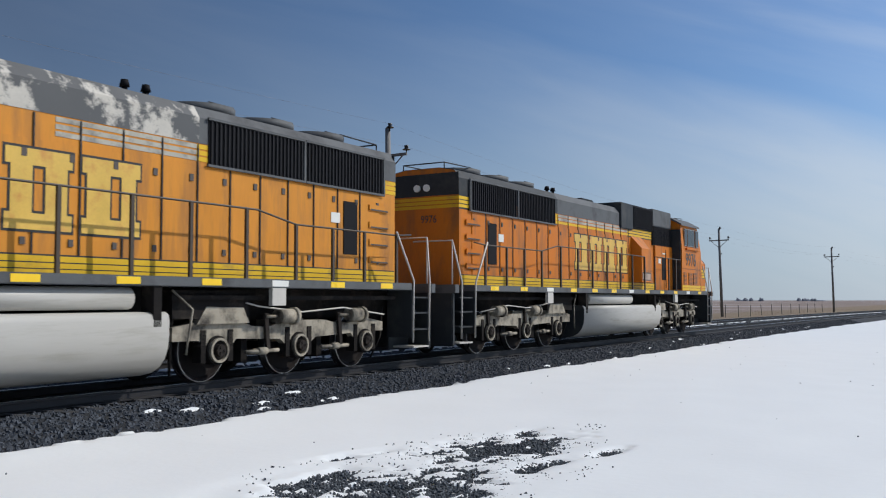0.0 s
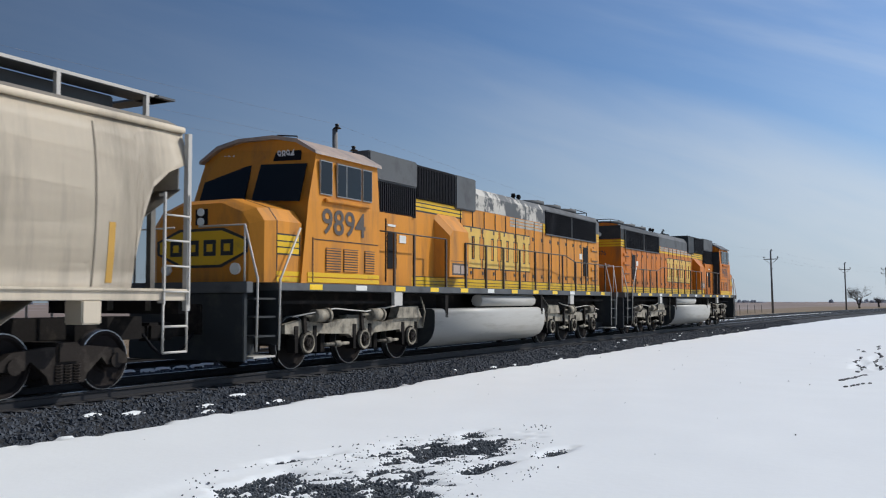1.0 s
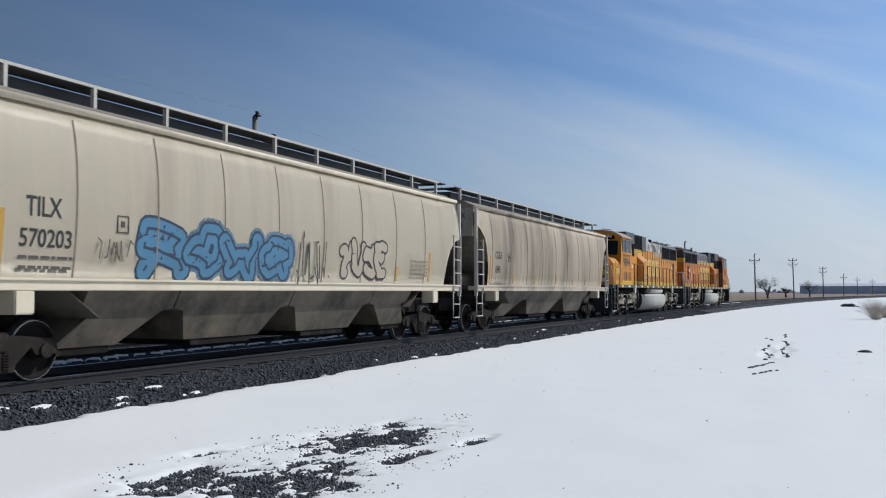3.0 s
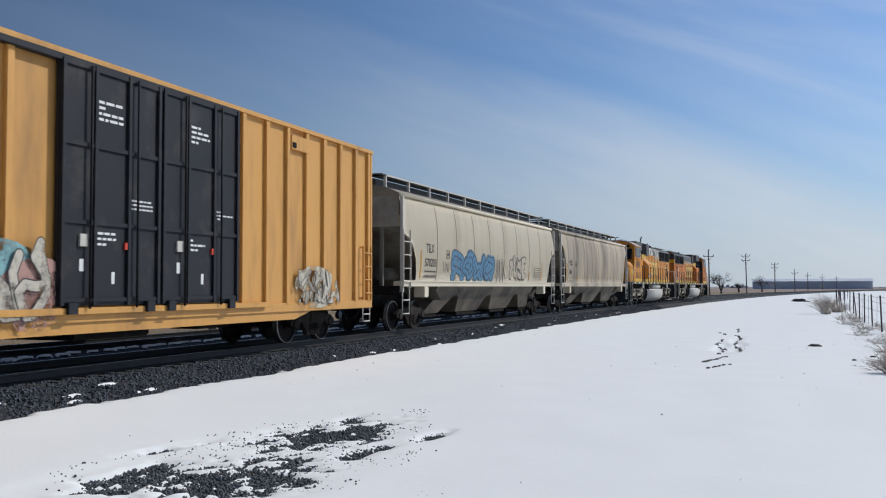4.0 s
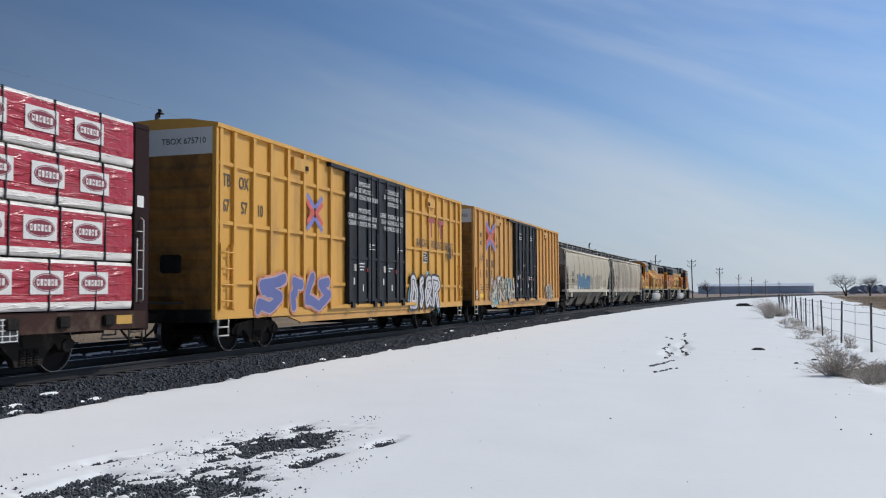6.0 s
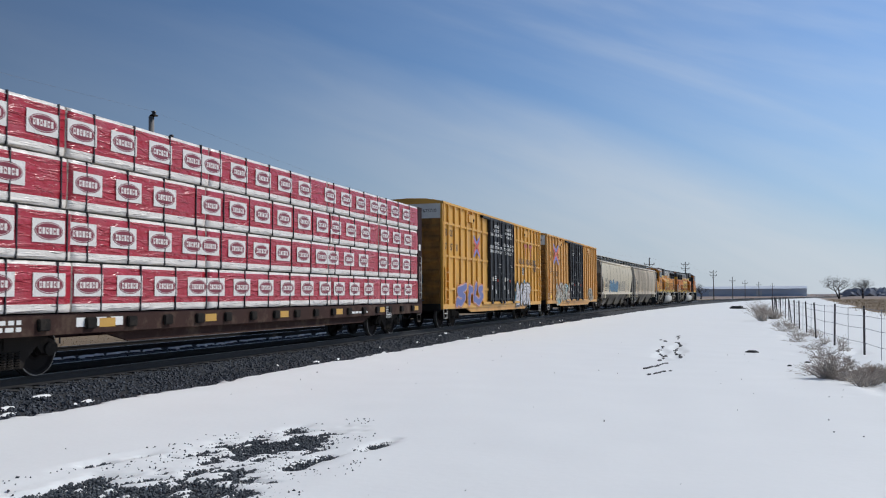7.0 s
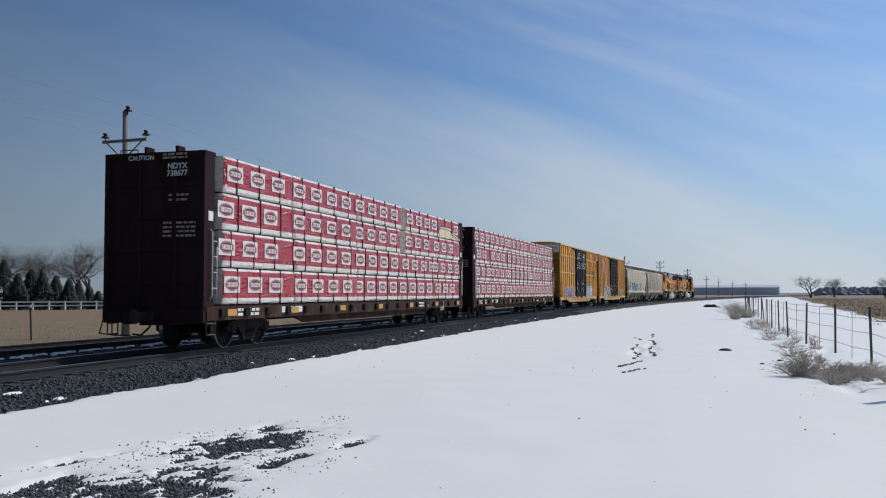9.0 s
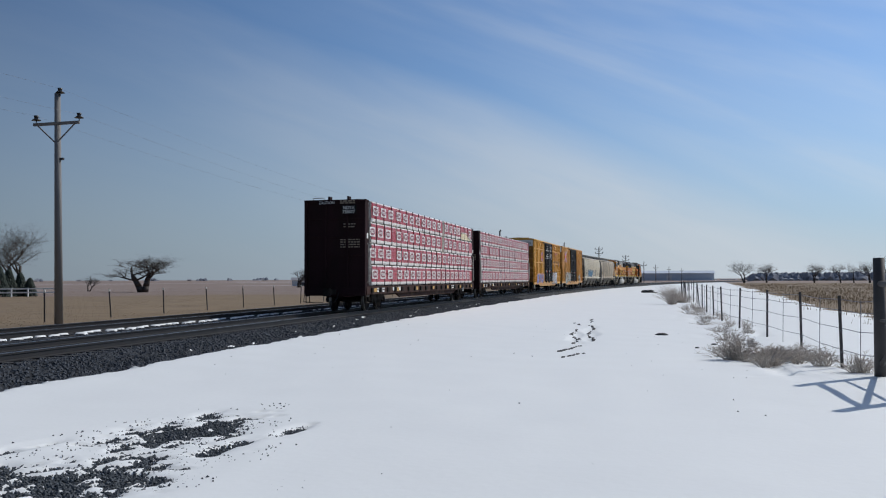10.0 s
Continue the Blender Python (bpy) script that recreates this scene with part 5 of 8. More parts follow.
    # fuel tank and air reservoirs
    half_t = [(1.38, 1.17), (1.45, 1.13), (1.47, 1.05), (1.47, 0.80), (1.45, 0.64), (1.39, 0.48), (1.28, 0.35), (1.10, 0.25), (0.85, 0.2)]
    tank = half_t + [(-x, z) for x, z in half_t[::-1]]
    bm = bmesh.new()
    loft(bm, along_y(tank, [d * 3.9, d * -3.3]), smooth=True)
    for fc in bm.faces:
        if abs(fc.normal.y) > 0.9 or len(fc.verts) > 4:
            fc.material_index = 1
    part("fuel_tank", fix(bm), [M_TANK, M_LDARK], loco, "silver painted fuel tank with dark ends")
    for sd in (-1, 1):
        bm = bmesh.new()
        bar(bm, (sd * 1.25, d * 1.1, 1.37), (sd * 1.25, d * -2.7, 1.37), 0.165, 18)
        part("air_reservoir", fix(bm), M_TANK, loco, "silver air reservoir")
        Ps("tank_bracket", loco, M_UNDER, b(*sorted((sd * 1.2, sd * 1.47)), 3.2, 3.35, 0.95, 1.5), b(*sorted((sd * 1.2, sd * 1.47)), -3.15, -3.0, 0.95, 1.55))
        bm = bmesh.new()
        pipe(bm, [(sd * 1.3, d * 4.3, 1.45), (sd * 1.33, d * 4.15, 1.1), (sd * 1.3, d * 4.2, 0.75)], 0.02)
        part("hose", fix(bm), M_TRUCK, loco)
        bm = bmesh.new()
        pipe(bm, [(sd * 1.3, d * -3.5, 1.5), (sd * 1.38, d * -3.85, 1.2), (sd * 1.35, d * -3.75, 0.5)], 0.018)
        part("hose", fix(bm), M_TRUCK, loco)
        Ps("jack_pad", loco, M_GRAB, b(*sorted((sd * 1.42, sd * 1.5)), 5.5, 5.85, 1.25, 1.55), b(*sorted((sd * 1.42, sd * 1.5)), -5.9, -5.55, 1.25, 1.55))
        Ps("sill_pipe", loco, M_UNDER, b(*sorted((sd * 1.2, sd * 1.3)), -9.6, -3.5, 1.35, 1.42), b(*sorted((sd * 1.15, sd * 1.25)), 4.2, 9.6, 1.3, 1.36), b(*sorted((sd * 0.9, sd * 1.2)), -5.3, -3.6, 1.05, 1.5))
    # trucks
    for e in (-1, 1):
        yc = d * e * 6.65
        inn = -d * e        # towards the fuel tank

        def ty(k):
            return yc + inn * k
        bm = bmesh.new()
        for sd in (-1, 1):
            x0, x1 = sorted((sd * 1.02, sd * 1.15))
            slab(bm, [(ty(k), z) for k, z in ((-2.7, 0.72), (-2.7, 0.90), (-2.2, 0.98), (-1.5, 0.90), (-1.1, 0.92), (-0.7, 0.98), (0.4, 0.98), (0.8, 0.88), (1.2, 0.90), (1.5, 0.99), (2.5, 0.99), (3.0, 0.92), (3.0, 0.70),
                                              (2.45, 0.70), (2.35, 0.60), (1.7, 0.60), (1.6, 0.70), (0.5, 0.66), (0.35, 0.56), (-0.35, 0.56), (-0.5, 0.66), (-1.6, 0.70), (-1.7, 0.60), (-2.35, 0.60), (-2.45, 0.72))], x0, x1)
            slab(bm, [(ty(k), z) for k, z in ((1.35, 0.96), (1.5, 1.22), (2.35, 1.24), (2.55, 0.96))], *sorted((sd * 0.98, sd * 1.22)))
        box(bm, -1.0, 1.0, yc - 0.35, yc + 0.35, 0.6, 1.05, bevel=0.04)
        tr = part("truck", fix(bm), M_TRUCK, loco, "grimy silver three-axle truck frame")
        for sd in (-1, 1):
            for k in (-2.05, 0.0, 2.05):
                yk = ty(k)
                bm = bmesh.new()
                disc_y(bm, (yk, 0.53), 0, 0.24, *sorted((sd * 1.0, sd * 1.19)), 16)
                box(bm, *sorted((sd * 0.98, sd * 1.17)), yk - 0.36, yk - 0.25, 0.34, 0.86)
                box(bm, *sorted((sd * 0.98, sd * 1.17)), yk + 0.25, yk + 0.36, 0.34, 0.86)
                jb = part("journal_box", fix(bm), M_UNDER, tr, "dark greasy journal box")
                bm = bmesh.new()
                disc_y(bm, (yk, 0.53), 0.165, 0.205, *sorted((sd * 1.18, sd * 1.24)), 18)
                part("bearing_ring", fix(bm), M_TRUCK, jb, "pale bearing ring")
                bm = bmesh.new()
                disc_y(bm, (yk, 0.53), 0, 0.10, *sorted((sd * 1.18, sd * 1.27)), 12)
                for a in range(3):
                    t = a * 2.094 + k
                    disc_y(bm, (yk + 0.055 * math.cos(t), 0.53 + 0.055 * math.sin(t)), 0, 0.022, *sorted((sd * 1.26, sd * 1.29)), 6)
                part("bearing_cap", fix(bm), M_TRUCK2, jb)
                for o in (-0.31, 0.31):
                    bm = bmesh.new()
                    for i in range(5):
                        bar(bm, (sd * 1.09, yk + o, 0.60 + i * 0.058), (sd * 1.09, yk + o, 0.632 + i * 0.058), 0.085, 10)
                    part("coil_spring", fix(bm), M_UNDER, tr)
            for k in (-1.65, 0.42):
                yk = ty(k)
                bm = bmesh.new()
                bar(bm, (sd * 1.22, yk - 0.22, 1.06), (sd * 1.22, yk + 0.16, 1.06), 0.135, 14)
                bar(bm, (sd * 1.22, yk + 0.16, 1.06), (sd * 1.22, yk + 0.24, 1.06), 0.16, 14)
                bar(bm, (sd * 1.22, yk - 0.52, 1.06), (sd * 1.22, yk - 0.22, 1.06), 0.03, 8)
                part("brake_cylinder", fix(bm), M_TRUCK, tr, "pale brake cylinder")
                bm = bmesh.new()
                slab(bm, [(yk - 0.56, 1.12), (yk - 0.46, 1.12), (yk - 0.40, 0.46), (yk - 0.48, 0.46)], *sorted((sd * 1.17, sd * 1.22)))
                part("brake_lever", fix(bm), M_TRUCK2, tr)
            for k in (-1.02, 1.02):
                yk = ty(k)
                P("brake_shoe", tr, M_UNDER, (*sorted((sd * 0.7, sd * 1.0)), yk - 0.30, yk - 0.16, 0.28, 0.75))
                bm = bmesh.new()
                bar(bm, (sd * 1.20, yk - 0.42, 0.47), (sd * 1.20, yk + 0.42, 0.47), 0.035, 8)
                bar(bm, (sd * 1.20, yk - 0.10, 0.47), (sd * 1.20, yk + 0.10, 0.47), 0.065, 10)
                part("brake_rod", fix(bm), M_TRUCK, tr)
            bm = bmesh.new()
            pipe(bm, [(sd * 1.25, ty(-2.6), 1.05), (sd * 1.27, ty(-1.2), 1.2), (sd * 1.25, ty(0.0), 1.13), (sd * 1.27, ty(1.2), 1.24), (sd * 1.22, ty(1.45), 1.3)], 0.016)
            part("air_pipe", fix(bm), M_GRAB, tr)
            for k in (-2.75, 2.95):
                bm = bmesh.new()
                pipe(bm, [(sd * 1.1, ty(k), 1.2), (sd * 1.05, ty(k), 0.6), (sd * 0.9, ty(k * 0.955), 0.16)], 0.022)
                part("sand_pipe", fix(bm), M_UNDER, tr)
        for k in (-2.05, 0.0, 2.05):
            wheelset(tr, yc + k, 0.53, k * 40 + e * 15)
    return loco


loco_rear = locomotive(-1, True, "faded orange and black road diesel locomotive, weathered, cab at its tail")
KEYED.append((loco_rear, 142.95, 6.65, None))
loco_lead = locomotive(1, False, "orange and dark green road diesel locomotive leading the train")
KEYED.append((loco_lead, 165.65, 6.65, None))


# ---- covered hoppers ----
SIDE = [(1.50, 1.54), (1.545, 1.9), (1.575, 2.3), (1.585, 2.75), (1.57, 3.2), (1.53, 3.6), (1.47, 3.9), (1.42, 4.08)]


def side_x(z):
    for (xa, za), (xb, zb) in zip(SIDE, SIDE[1:]):
        if z <= zb:
            return xa + (xb - xa) * (z - za) / (zb - za)
    return SIDE[-1][0]


def hopper(half, paint_mat, bays, cut, label, seams, seed):
    """A covered hopper; half: half length; cut: (y, z) line of the open ends, from the end inwards; bays: y of the outlet gates."""
    car = thing("covered_hopper", label, "hopper car", "train cars")
    yi = cut[-1][0]

    def low(y):
        a = abs(y)
        if a <= yi:
            return 1.54
        for (ya, za), (yb, zb) in zip(cut, cut[1:]):
            if yb <= a <= ya:
                return zb + (za - zb) * (a - yb) / (ya - yb + 1e-6)
        return cut[0][1]

    ys = sorted(set([-half, half] + [s * c[0] for s in (-1, 1) for c in cut] + [k * yi / 14 for k in range(-14, 15)]))
    for sd in (-1, 1):
        bm = bmesh.new()
        rows = []
        for y in ys:
            z0 = low(y)
            rows.append([bm.verts.new((sd * (side_x(z0 + (4.08 - z0) * k / 9)), y, z0 + (4.08 - z0) * k / 9)) for k in range(10)])
        for a, b2 in zip(rows, rows[1:]):
            for k in range(9):
                fc = bm.faces.new((a[k], b2[k], b2[k + 1], a[k + 1]))
                fc.smooth = True
        bmesh.ops.solidify(bm, geom=bm.faces[:], thickness=0.012)
        part("side_sheet", fix(bm), paint_mat, car, "curved steel side sheet streaked with dust")
        # welded seams
        for y in seams:
            bm = bmesh.new()
            prev = None
            for k in range(15):
                z = 1.56 + (3.95 - 1.56) * k / 14
                x = sd * (side_x(z) + 0.006)
                cur = [bm.verts.new((x, y - 0.018, z)), bm.verts.new((x + sd * 0.008, y, z)), bm.verts.new((x, y + 0.018, z))]
                if prev:
                    bm.faces.new((prev[0], prev[1], cur[1], cur[0]))
                    bm.faces.new((prev[1], prev[2], cur[2], cur[1]))
                prev = cur
            part("seam", fix(bm), M_SEAM, car)
        # eave and sill
        bm = bmesh.new()
        bar(bm, (sd * 1.45, -half, 4.11), (sd * 1.45, half, 4.11), 0.055, 10)
        part("eave_rail", fix(bm), paint_mat, car)
        P("side_sill", car, paint_mat, (*sorted((sd * 1.30, sd * 1.56)), -half - 0.1, half + 0.1, 1.36, 1.52), (*sorted((sd * 1.50, sd * 1.60)), -half, half, 1.50, 1.545), bevel=0.01)
        for e in (-1, 1):
            P("bolster_plate", car, paint_mat, (*sorted((sd * 1.2, sd * 1.57)), *sorted((e * (half - 2.05), e * (half - 1.7))), 1.02, 1.37), bevel=0.02)
            lad = ladder(car, sd * 1.5 if sd > 0 else -1.62, (e * (half + 0.02), e * (half - 0.52)), 1.30, 3.05, 0.40, M_GRAB)
            P("corner_post", car, M_GRAB, (*sorted((sd * 1.50, sd * 1.59)), *sorted((e * (half + 0.06), e * (half - 0.02))), 1.2, 4.05))
            stirrup(car, sd * 1.56, e * (half + 0.02), e * (half - 0.5), 0.55, 1.36, M_GRAB)
    # roof
    bm = bmesh.new()
    roof = [(1.46, 4.06), (1.44, 4.15), (1.1, 4.31), (0.6, 4.42), (0.0, 4.45), (-0.6, 4.42), (-1.1, 4.31), (-1.44, 4.15), (-1.46, 4.06)]
    loft(bm, along_y(roof, [-half, half]))
    part("roof", fix(bm), M_HOPROOF, car, "grimy curved roof")
    bm = bmesh.new()
    box(bm, -0.42, 0.42, -half + 0.5, half - 0.5, 4.36, 4.685, bevel=0.03)
    part("hatch_trough", fix(bm), M_MESH, car)
    # running boards with their brackets
    n = int(half * 2 / 1.78)
    for sd in (-1, 1):
        P("running_board", car, M_MESH, (*sorted((sd * 0.44, sd * 0.90)), -half - 0.25, half + 0.25, 4.69, 4.725))
        bm = bmesh.new()
        for x in (0.44, 0.90):
            box(bm, *sorted((sd * x - 0.012, sd * x + 0.012)), -half - 0.25, half + 0.25, 4.70, 4.75)
        part("board_edge", fix(bm), M_GRAB, car)
        for k in range(n + 1):
            y = -half + 0.25 + (half * 2 - 0.5) * k / n
            P("bracket", car, M_GRAB, (*sorted((sd * 0.84, sd * 0.915)), y - 0.035, y + 0.035, 4.32, 4.75))
    for e in (-1, 1):
        P("end_running_board", car, M_MESH, (-1.0, 1.0, *sorted((e * (half - 0.1), e * (half + 0.28))), 4.69, 4.725))
        # end sheet, slope sheet, stub sill
        bm = bmesh.new()
        zt = 3.15
        plate_end(bm, [(-1.40, zt), (1.40, zt), (1.42, 4.08), (0.6, 4.4), (-0.6, 4.4), (-1.42, 4.08)], e * (half - 0.03), e * (half - 0.06))
        part("end_sheet", fix(bm), M_HOPEND, car, "dusty grey end sheet")
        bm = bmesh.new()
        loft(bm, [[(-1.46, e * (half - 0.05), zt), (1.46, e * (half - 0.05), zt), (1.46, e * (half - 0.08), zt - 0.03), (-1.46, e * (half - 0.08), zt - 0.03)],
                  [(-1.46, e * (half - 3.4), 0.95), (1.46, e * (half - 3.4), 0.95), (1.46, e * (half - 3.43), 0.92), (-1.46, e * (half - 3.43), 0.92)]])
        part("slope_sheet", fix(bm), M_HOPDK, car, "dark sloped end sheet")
        P("stub_sill", car, M_UNDER, (-0.35, 0.35, *sorted((e * (half - 3.2), e * (half + 0.25))), 0.72, 1.1), (-1.5, 1.5, *sorted((e * (half - 0.1), e * (half + 0.12))), 1.15, 1.38))
        Ps("end_strut", car, M_HOPDK, (-0.06, 0.06, *sorted((e * (half - 0.02), e * (half - 0.12))), 1.2, zt), (-0.9, -0.8, *sorted((e * (half - 0.02), e * (half - 0.12))), 1.2, zt), (0.8, 0.9, *sorted((e * (half - 0.02), e * (half - 0.12))), 1.2, zt))
        bm = bmesh.new()
        bar(bm, (0.55, e * (half - 0.6), 1.75), (0.55, e * (half - 1.6), 1.75), 0.2, 14)
        part("brake_reservoir", fix(bm), M_HOPDK, car)
        coupler(car, e * (half + 0.2), e)
        freight_truck(car, e * (half - 1.85), seed + e)
    # outlet bays: sheets that slope to gates, daylight between them
    lim = half - 3.2
    edges = [-lim] + [(a + b2) / 2 for a, b2 in zip(bays, bays[1:])] + [lim]
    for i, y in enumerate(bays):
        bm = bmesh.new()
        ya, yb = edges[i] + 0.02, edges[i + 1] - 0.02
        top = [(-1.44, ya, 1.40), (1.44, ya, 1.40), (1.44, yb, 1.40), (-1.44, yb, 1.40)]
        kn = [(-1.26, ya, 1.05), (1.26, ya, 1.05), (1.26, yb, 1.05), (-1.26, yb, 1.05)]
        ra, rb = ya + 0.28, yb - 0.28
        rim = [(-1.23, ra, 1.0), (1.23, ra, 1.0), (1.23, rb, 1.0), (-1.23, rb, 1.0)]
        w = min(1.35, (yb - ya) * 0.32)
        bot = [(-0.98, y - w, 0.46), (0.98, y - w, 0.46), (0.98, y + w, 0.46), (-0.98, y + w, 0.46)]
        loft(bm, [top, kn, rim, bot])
        hp = part("outlet_bay", fix(bm), M_HOPBAY, car, "dusty sloped outlet bay with shade put into its colour")
        P("gate", hp, M_UNDER, (-0.95, 0.95, y - w * 0.8, y + w * 0.8, 0.34, 0.455))
    P("center_sill", car, M_UNDER, (-0.2, 0.2, -lim, lim, 0.8, 1.1))
    return car


hop1 = hopper(8.95, M_HOP1, [-5.6, -0.8, 4.3], [(8.95, 3.55), (8.55, 3.38), (8.2, 3.1), (8.0, 2.6), (7.88, 2.0), (7.85, 1.54)],
              "grey-tan covered hopper car with dark dust streaks", [-7.53, -5.66, -3.79, -1.89, -0.08, 1.65, 3.49, 5.45, 7.1], 3)
lettering("reporting_mark", "CGEX", 0.36, M_BLACKLINE, hop1, 1.606, -7.28, 2.46, 0.72, follow=side_x)
lettering("car_number", "1840", 0.36, M_BLACKLINE, hop1, 1.602, -7.26, 1.98, 0.72, follow=side_x)
bars_of_print(hop1, 1.552, -7.25, -6.5, 1.80, 2, 0.045, 0.07, M_SEAM, 4)
Ps("square_emblem", hop1, M_NUM, (1.578, 1.586, -5.95, -5.69, 2.40, 2.42), (1.578, 1.586, -5.95, -5.69, 2.66, 2.68), (1.578, 1.586, -5.95, -5.93, 2.42, 2.66), (1.578, 1.586, -5.71, -5.69, 2.42, 2.66), (1.578, 1.586, -5.87, -5.77, 2.50, 2.60))
lettering("reporting_mark", "CGEX", 0.26, M_NUM, hop1, 0.55, -8.96, 3.72, 0.9, turn="end")
lettering("car_number", "1840", 0.26, M_NUM, hop1, 0.6, -8.96, 3.4, 0.9, turn="end")
for y, z0, z1 in ((-7.72, 1.62, 2.55), (-5.32, 1.62, 2.0), (-2.85, 1.62, 1.95), (0.02, 1.62, 2.0), (2.6, 1.62, 1.9), (4.7, 1.62, 2.0), (7.4, 1.62, 2.5)):
    bm = bmesh.new()
    loft(bm, [[(side_x(z) + 0.004, y - 0.06, z), (side_x(z) + 0.008, y - 0.06, z), (side_x(z) + 0.008, y + 0.06, z), (side_x(z) + 0.004, y + 0.06, z)] for z in (z0, (z0 + z1) / 2, z1)])
    part("reflector", fix(bm), M_OCHRE, hop1, "dull ochre reflective strip")
KEYED.append((hop1, 121.5, 7.1, None))

hop2 = hopper(9.2, M_HOP2, [-5.6, -1.95, 1.95, 5.6], [(9.2, 2.95), (8.8, 2.85), (8.45, 2.6), (8.2, 2.2), (8.1, 1.8), (8.07, 1.54)],
              "pale tan covered hopper car with blue graffiti", [-6.4, -4.58, -2.72, -0.88, 0.95, 2.8, 4.7, 6.55], 8)
lettering("reporting_mark", "TILX", 0.41, M_BLACKLINE, hop2, 1.606, -7.36, 2.43, 0.78, follow=side_x)
lettering("car_number", "570203", 0.37, M_BLACKLINE, hop2, 1.602, -7.46, 1.99, 0.90, follow=side_x)
Ps("square_emblem", hop2, M_NUM, (1.578, 1.590, -5.55, -5.29, 2.28, 2.30), (1.578, 1.590, -5.55, -5.29, 2.54, 2.56), (1.578, 1.590, -5.55, -5.53, 2.30, 2.54), (1.578, 1.590, -5.31, -5.29, 2.30, 2.54), (1.578, 1.590, -5.46, -5.38, 2.37, 2.47))
bars_of_print(hop2, 1.546, -7.45, -6.45, 1.86, 2, 0.045, 0.10, M_NUM, 5)
piece(hop2, "rowa", -4.9, -0.5, 1.70, 2.40, 0.36, paint("blue", (0.06, 0.185, 0.30)), paint("navy", (0.02, 0.035, 0.07)), side_x, 11, 0.05, mist("pale_blue", (0.10, 0.20, 0.28), 0.8), 0.0, 0.4, 0.05)
scrawl(hop2, 1.604, -0.25, 1.25, 1.62, 2.5, 8, M_BLACKLINE, 21, 0.035)
scrawl(hop2, 1.604, -6.0, -5.2, 1.85, 2.15, 5, M_NUM, 22, 0.025)
piece(hop2, "yuse", 1.75, 4.05, 1.78, 2.50, 0.22, paint("dusty_tan", (0.42, 0.36, 0.27)), M_BLACKLINE, side_x, 31, 0.05, None, 0.0, 0.4, 0.0, "black outline graffiti")
bars_of_print(hop2, 1.575, 5.6, 6.7, 2.2, 5, 0.05, 0.05, M_SEAM, 6)
for y, z0, z1 in ((-7.78, 1.62, 2.5), (4.8, 1.62, 2.0), (6.9, 1.62, 2.45)):
    bm = bmesh.new()
    loft(bm, [[(side_x(z) + 0.004, y - 0.06, z), (side_x(z) + 0.008, y - 0.06, z), (side_x(z) + 0.008, y + 0.06, z), (side_x(z) + 0.004, y + 0.06, z)] for z in (z0, (z0 + z1) / 2, z1)])
    part("reflector", fix(bm), M_OCHRE, hop2, "dull ochre reflective strip")
KEYED.append((hop2, 101.85, 7.35, None))


# ---- boxcars ----
def plug_door(car, y0, y1, sd, note=None):
    x0 = sd * 1.5
    dr = P("plug_door", car, M_DOOR, (*sorted((x0 - sd * 0.03, x0 + sd * 0.05)), y0 + 0.03, y1 - 0.03, 1.05, 4.96), bevel=0.01, label="black double plug door")
    w = y1 - y0
    for k in (0.02, 0.31, 0.64, 0.96):
        P("door_stile", dr, M_DOOR, (*sorted((x0 + sd * 0.04, x0 + sd * 0.10)), y0 + w * k, y0 + w * k + 0.09, 1.05, 4.96), bevel=0.01)
    for z in (1.1, 2.35, 3.6, 4.86):
        P("door_rib", dr, M_DOOR, (*sorted((x0 + sd * 0.045, x0 + sd * 0.085)), y0 + 0.05, y1 - 0.05, z, z + 0.08), bevel=0.01)
    for k in (0.27, 0.73):
        bm = bmesh.new()
        bar(bm, (x0 + sd * 0.12, y0 + w * k, 1.0), (x0 + sd * 0.12, y0 + w * k, 4.93), 0.022, 8)
        part("lock_rod", fix(bm), M_LOUVER, dr)
    P("lock_box", dr, M_GRAB, (*sorted((x0 + sd * 0.05, x0 + sd * 0.09)), y0 + w * 0.19, y0 + w * 0.26, 2.0, 2.2))
    P("lock_tag", dr, paint("tag_red", (0.6, 0.06, 0.03)), (*sorted((x0 + sd * 0.05, x0 + sd * 0.09)), y0 + w * 0.62, y0 + w * 0.67, 1.98, 2.1))
    Ps("door_notice", dr, M_LETTER, (*sorted((x0 + sd * 0.05, x0 + sd * 0.056)), y0 + w * 0.2, y0 + w * 0.24, 1.6, 1.8), (*sorted((x0 + sd * 0.05, x0 + sd * 0.056)), y0 + w * 0.5, y0 + w * 0.53, 1.4, 1.6))
    if sd > 0:
        if note:
            for i, row in enumerate(note):
                lettering("door_text", row, 0.20, M_LETTER, dr, x0 + 0.104, y0 + w * 0.5 - len(row) * 0.047, 4.55 - i * 0.20, 0.80, bold=False)
        else:
            bars_of_print(dr, x0 + 0.052, y0 + w * 0.36, y0 + w * 0.60, 4.42, 4, 0.045, 0.05, M_LETTER, int(abs(y0) * 7) + 1, "door_print")
        bars_of_print(dr, x0 + 0.052, y0 + w * 0.66, y0 + w * 0.92, 2.85, 3, 0.03, 0.04, M_LETTER, int(abs(y0) * 7) + 2, "door_print")
        bars_of_print(dr, x0 + 0.052, y0 + w * 0.36, y0 + w * 0.55, 2.25, 3, 0.04, 0.05, M_LETTER, int(abs(y0) * 7) + 3, "door_print")
    Ps("roller", dr, M_DOOR, (*sorted((x0, x0 + sd * 0.14)), y0 + 0.2, y0 + 0.4, 0.92, 1.1), (*sorted((x0, x0 + sd * 0.14)), y1 - 0.4, y1 - 0.2, 0.92, 1.1))
    return dr


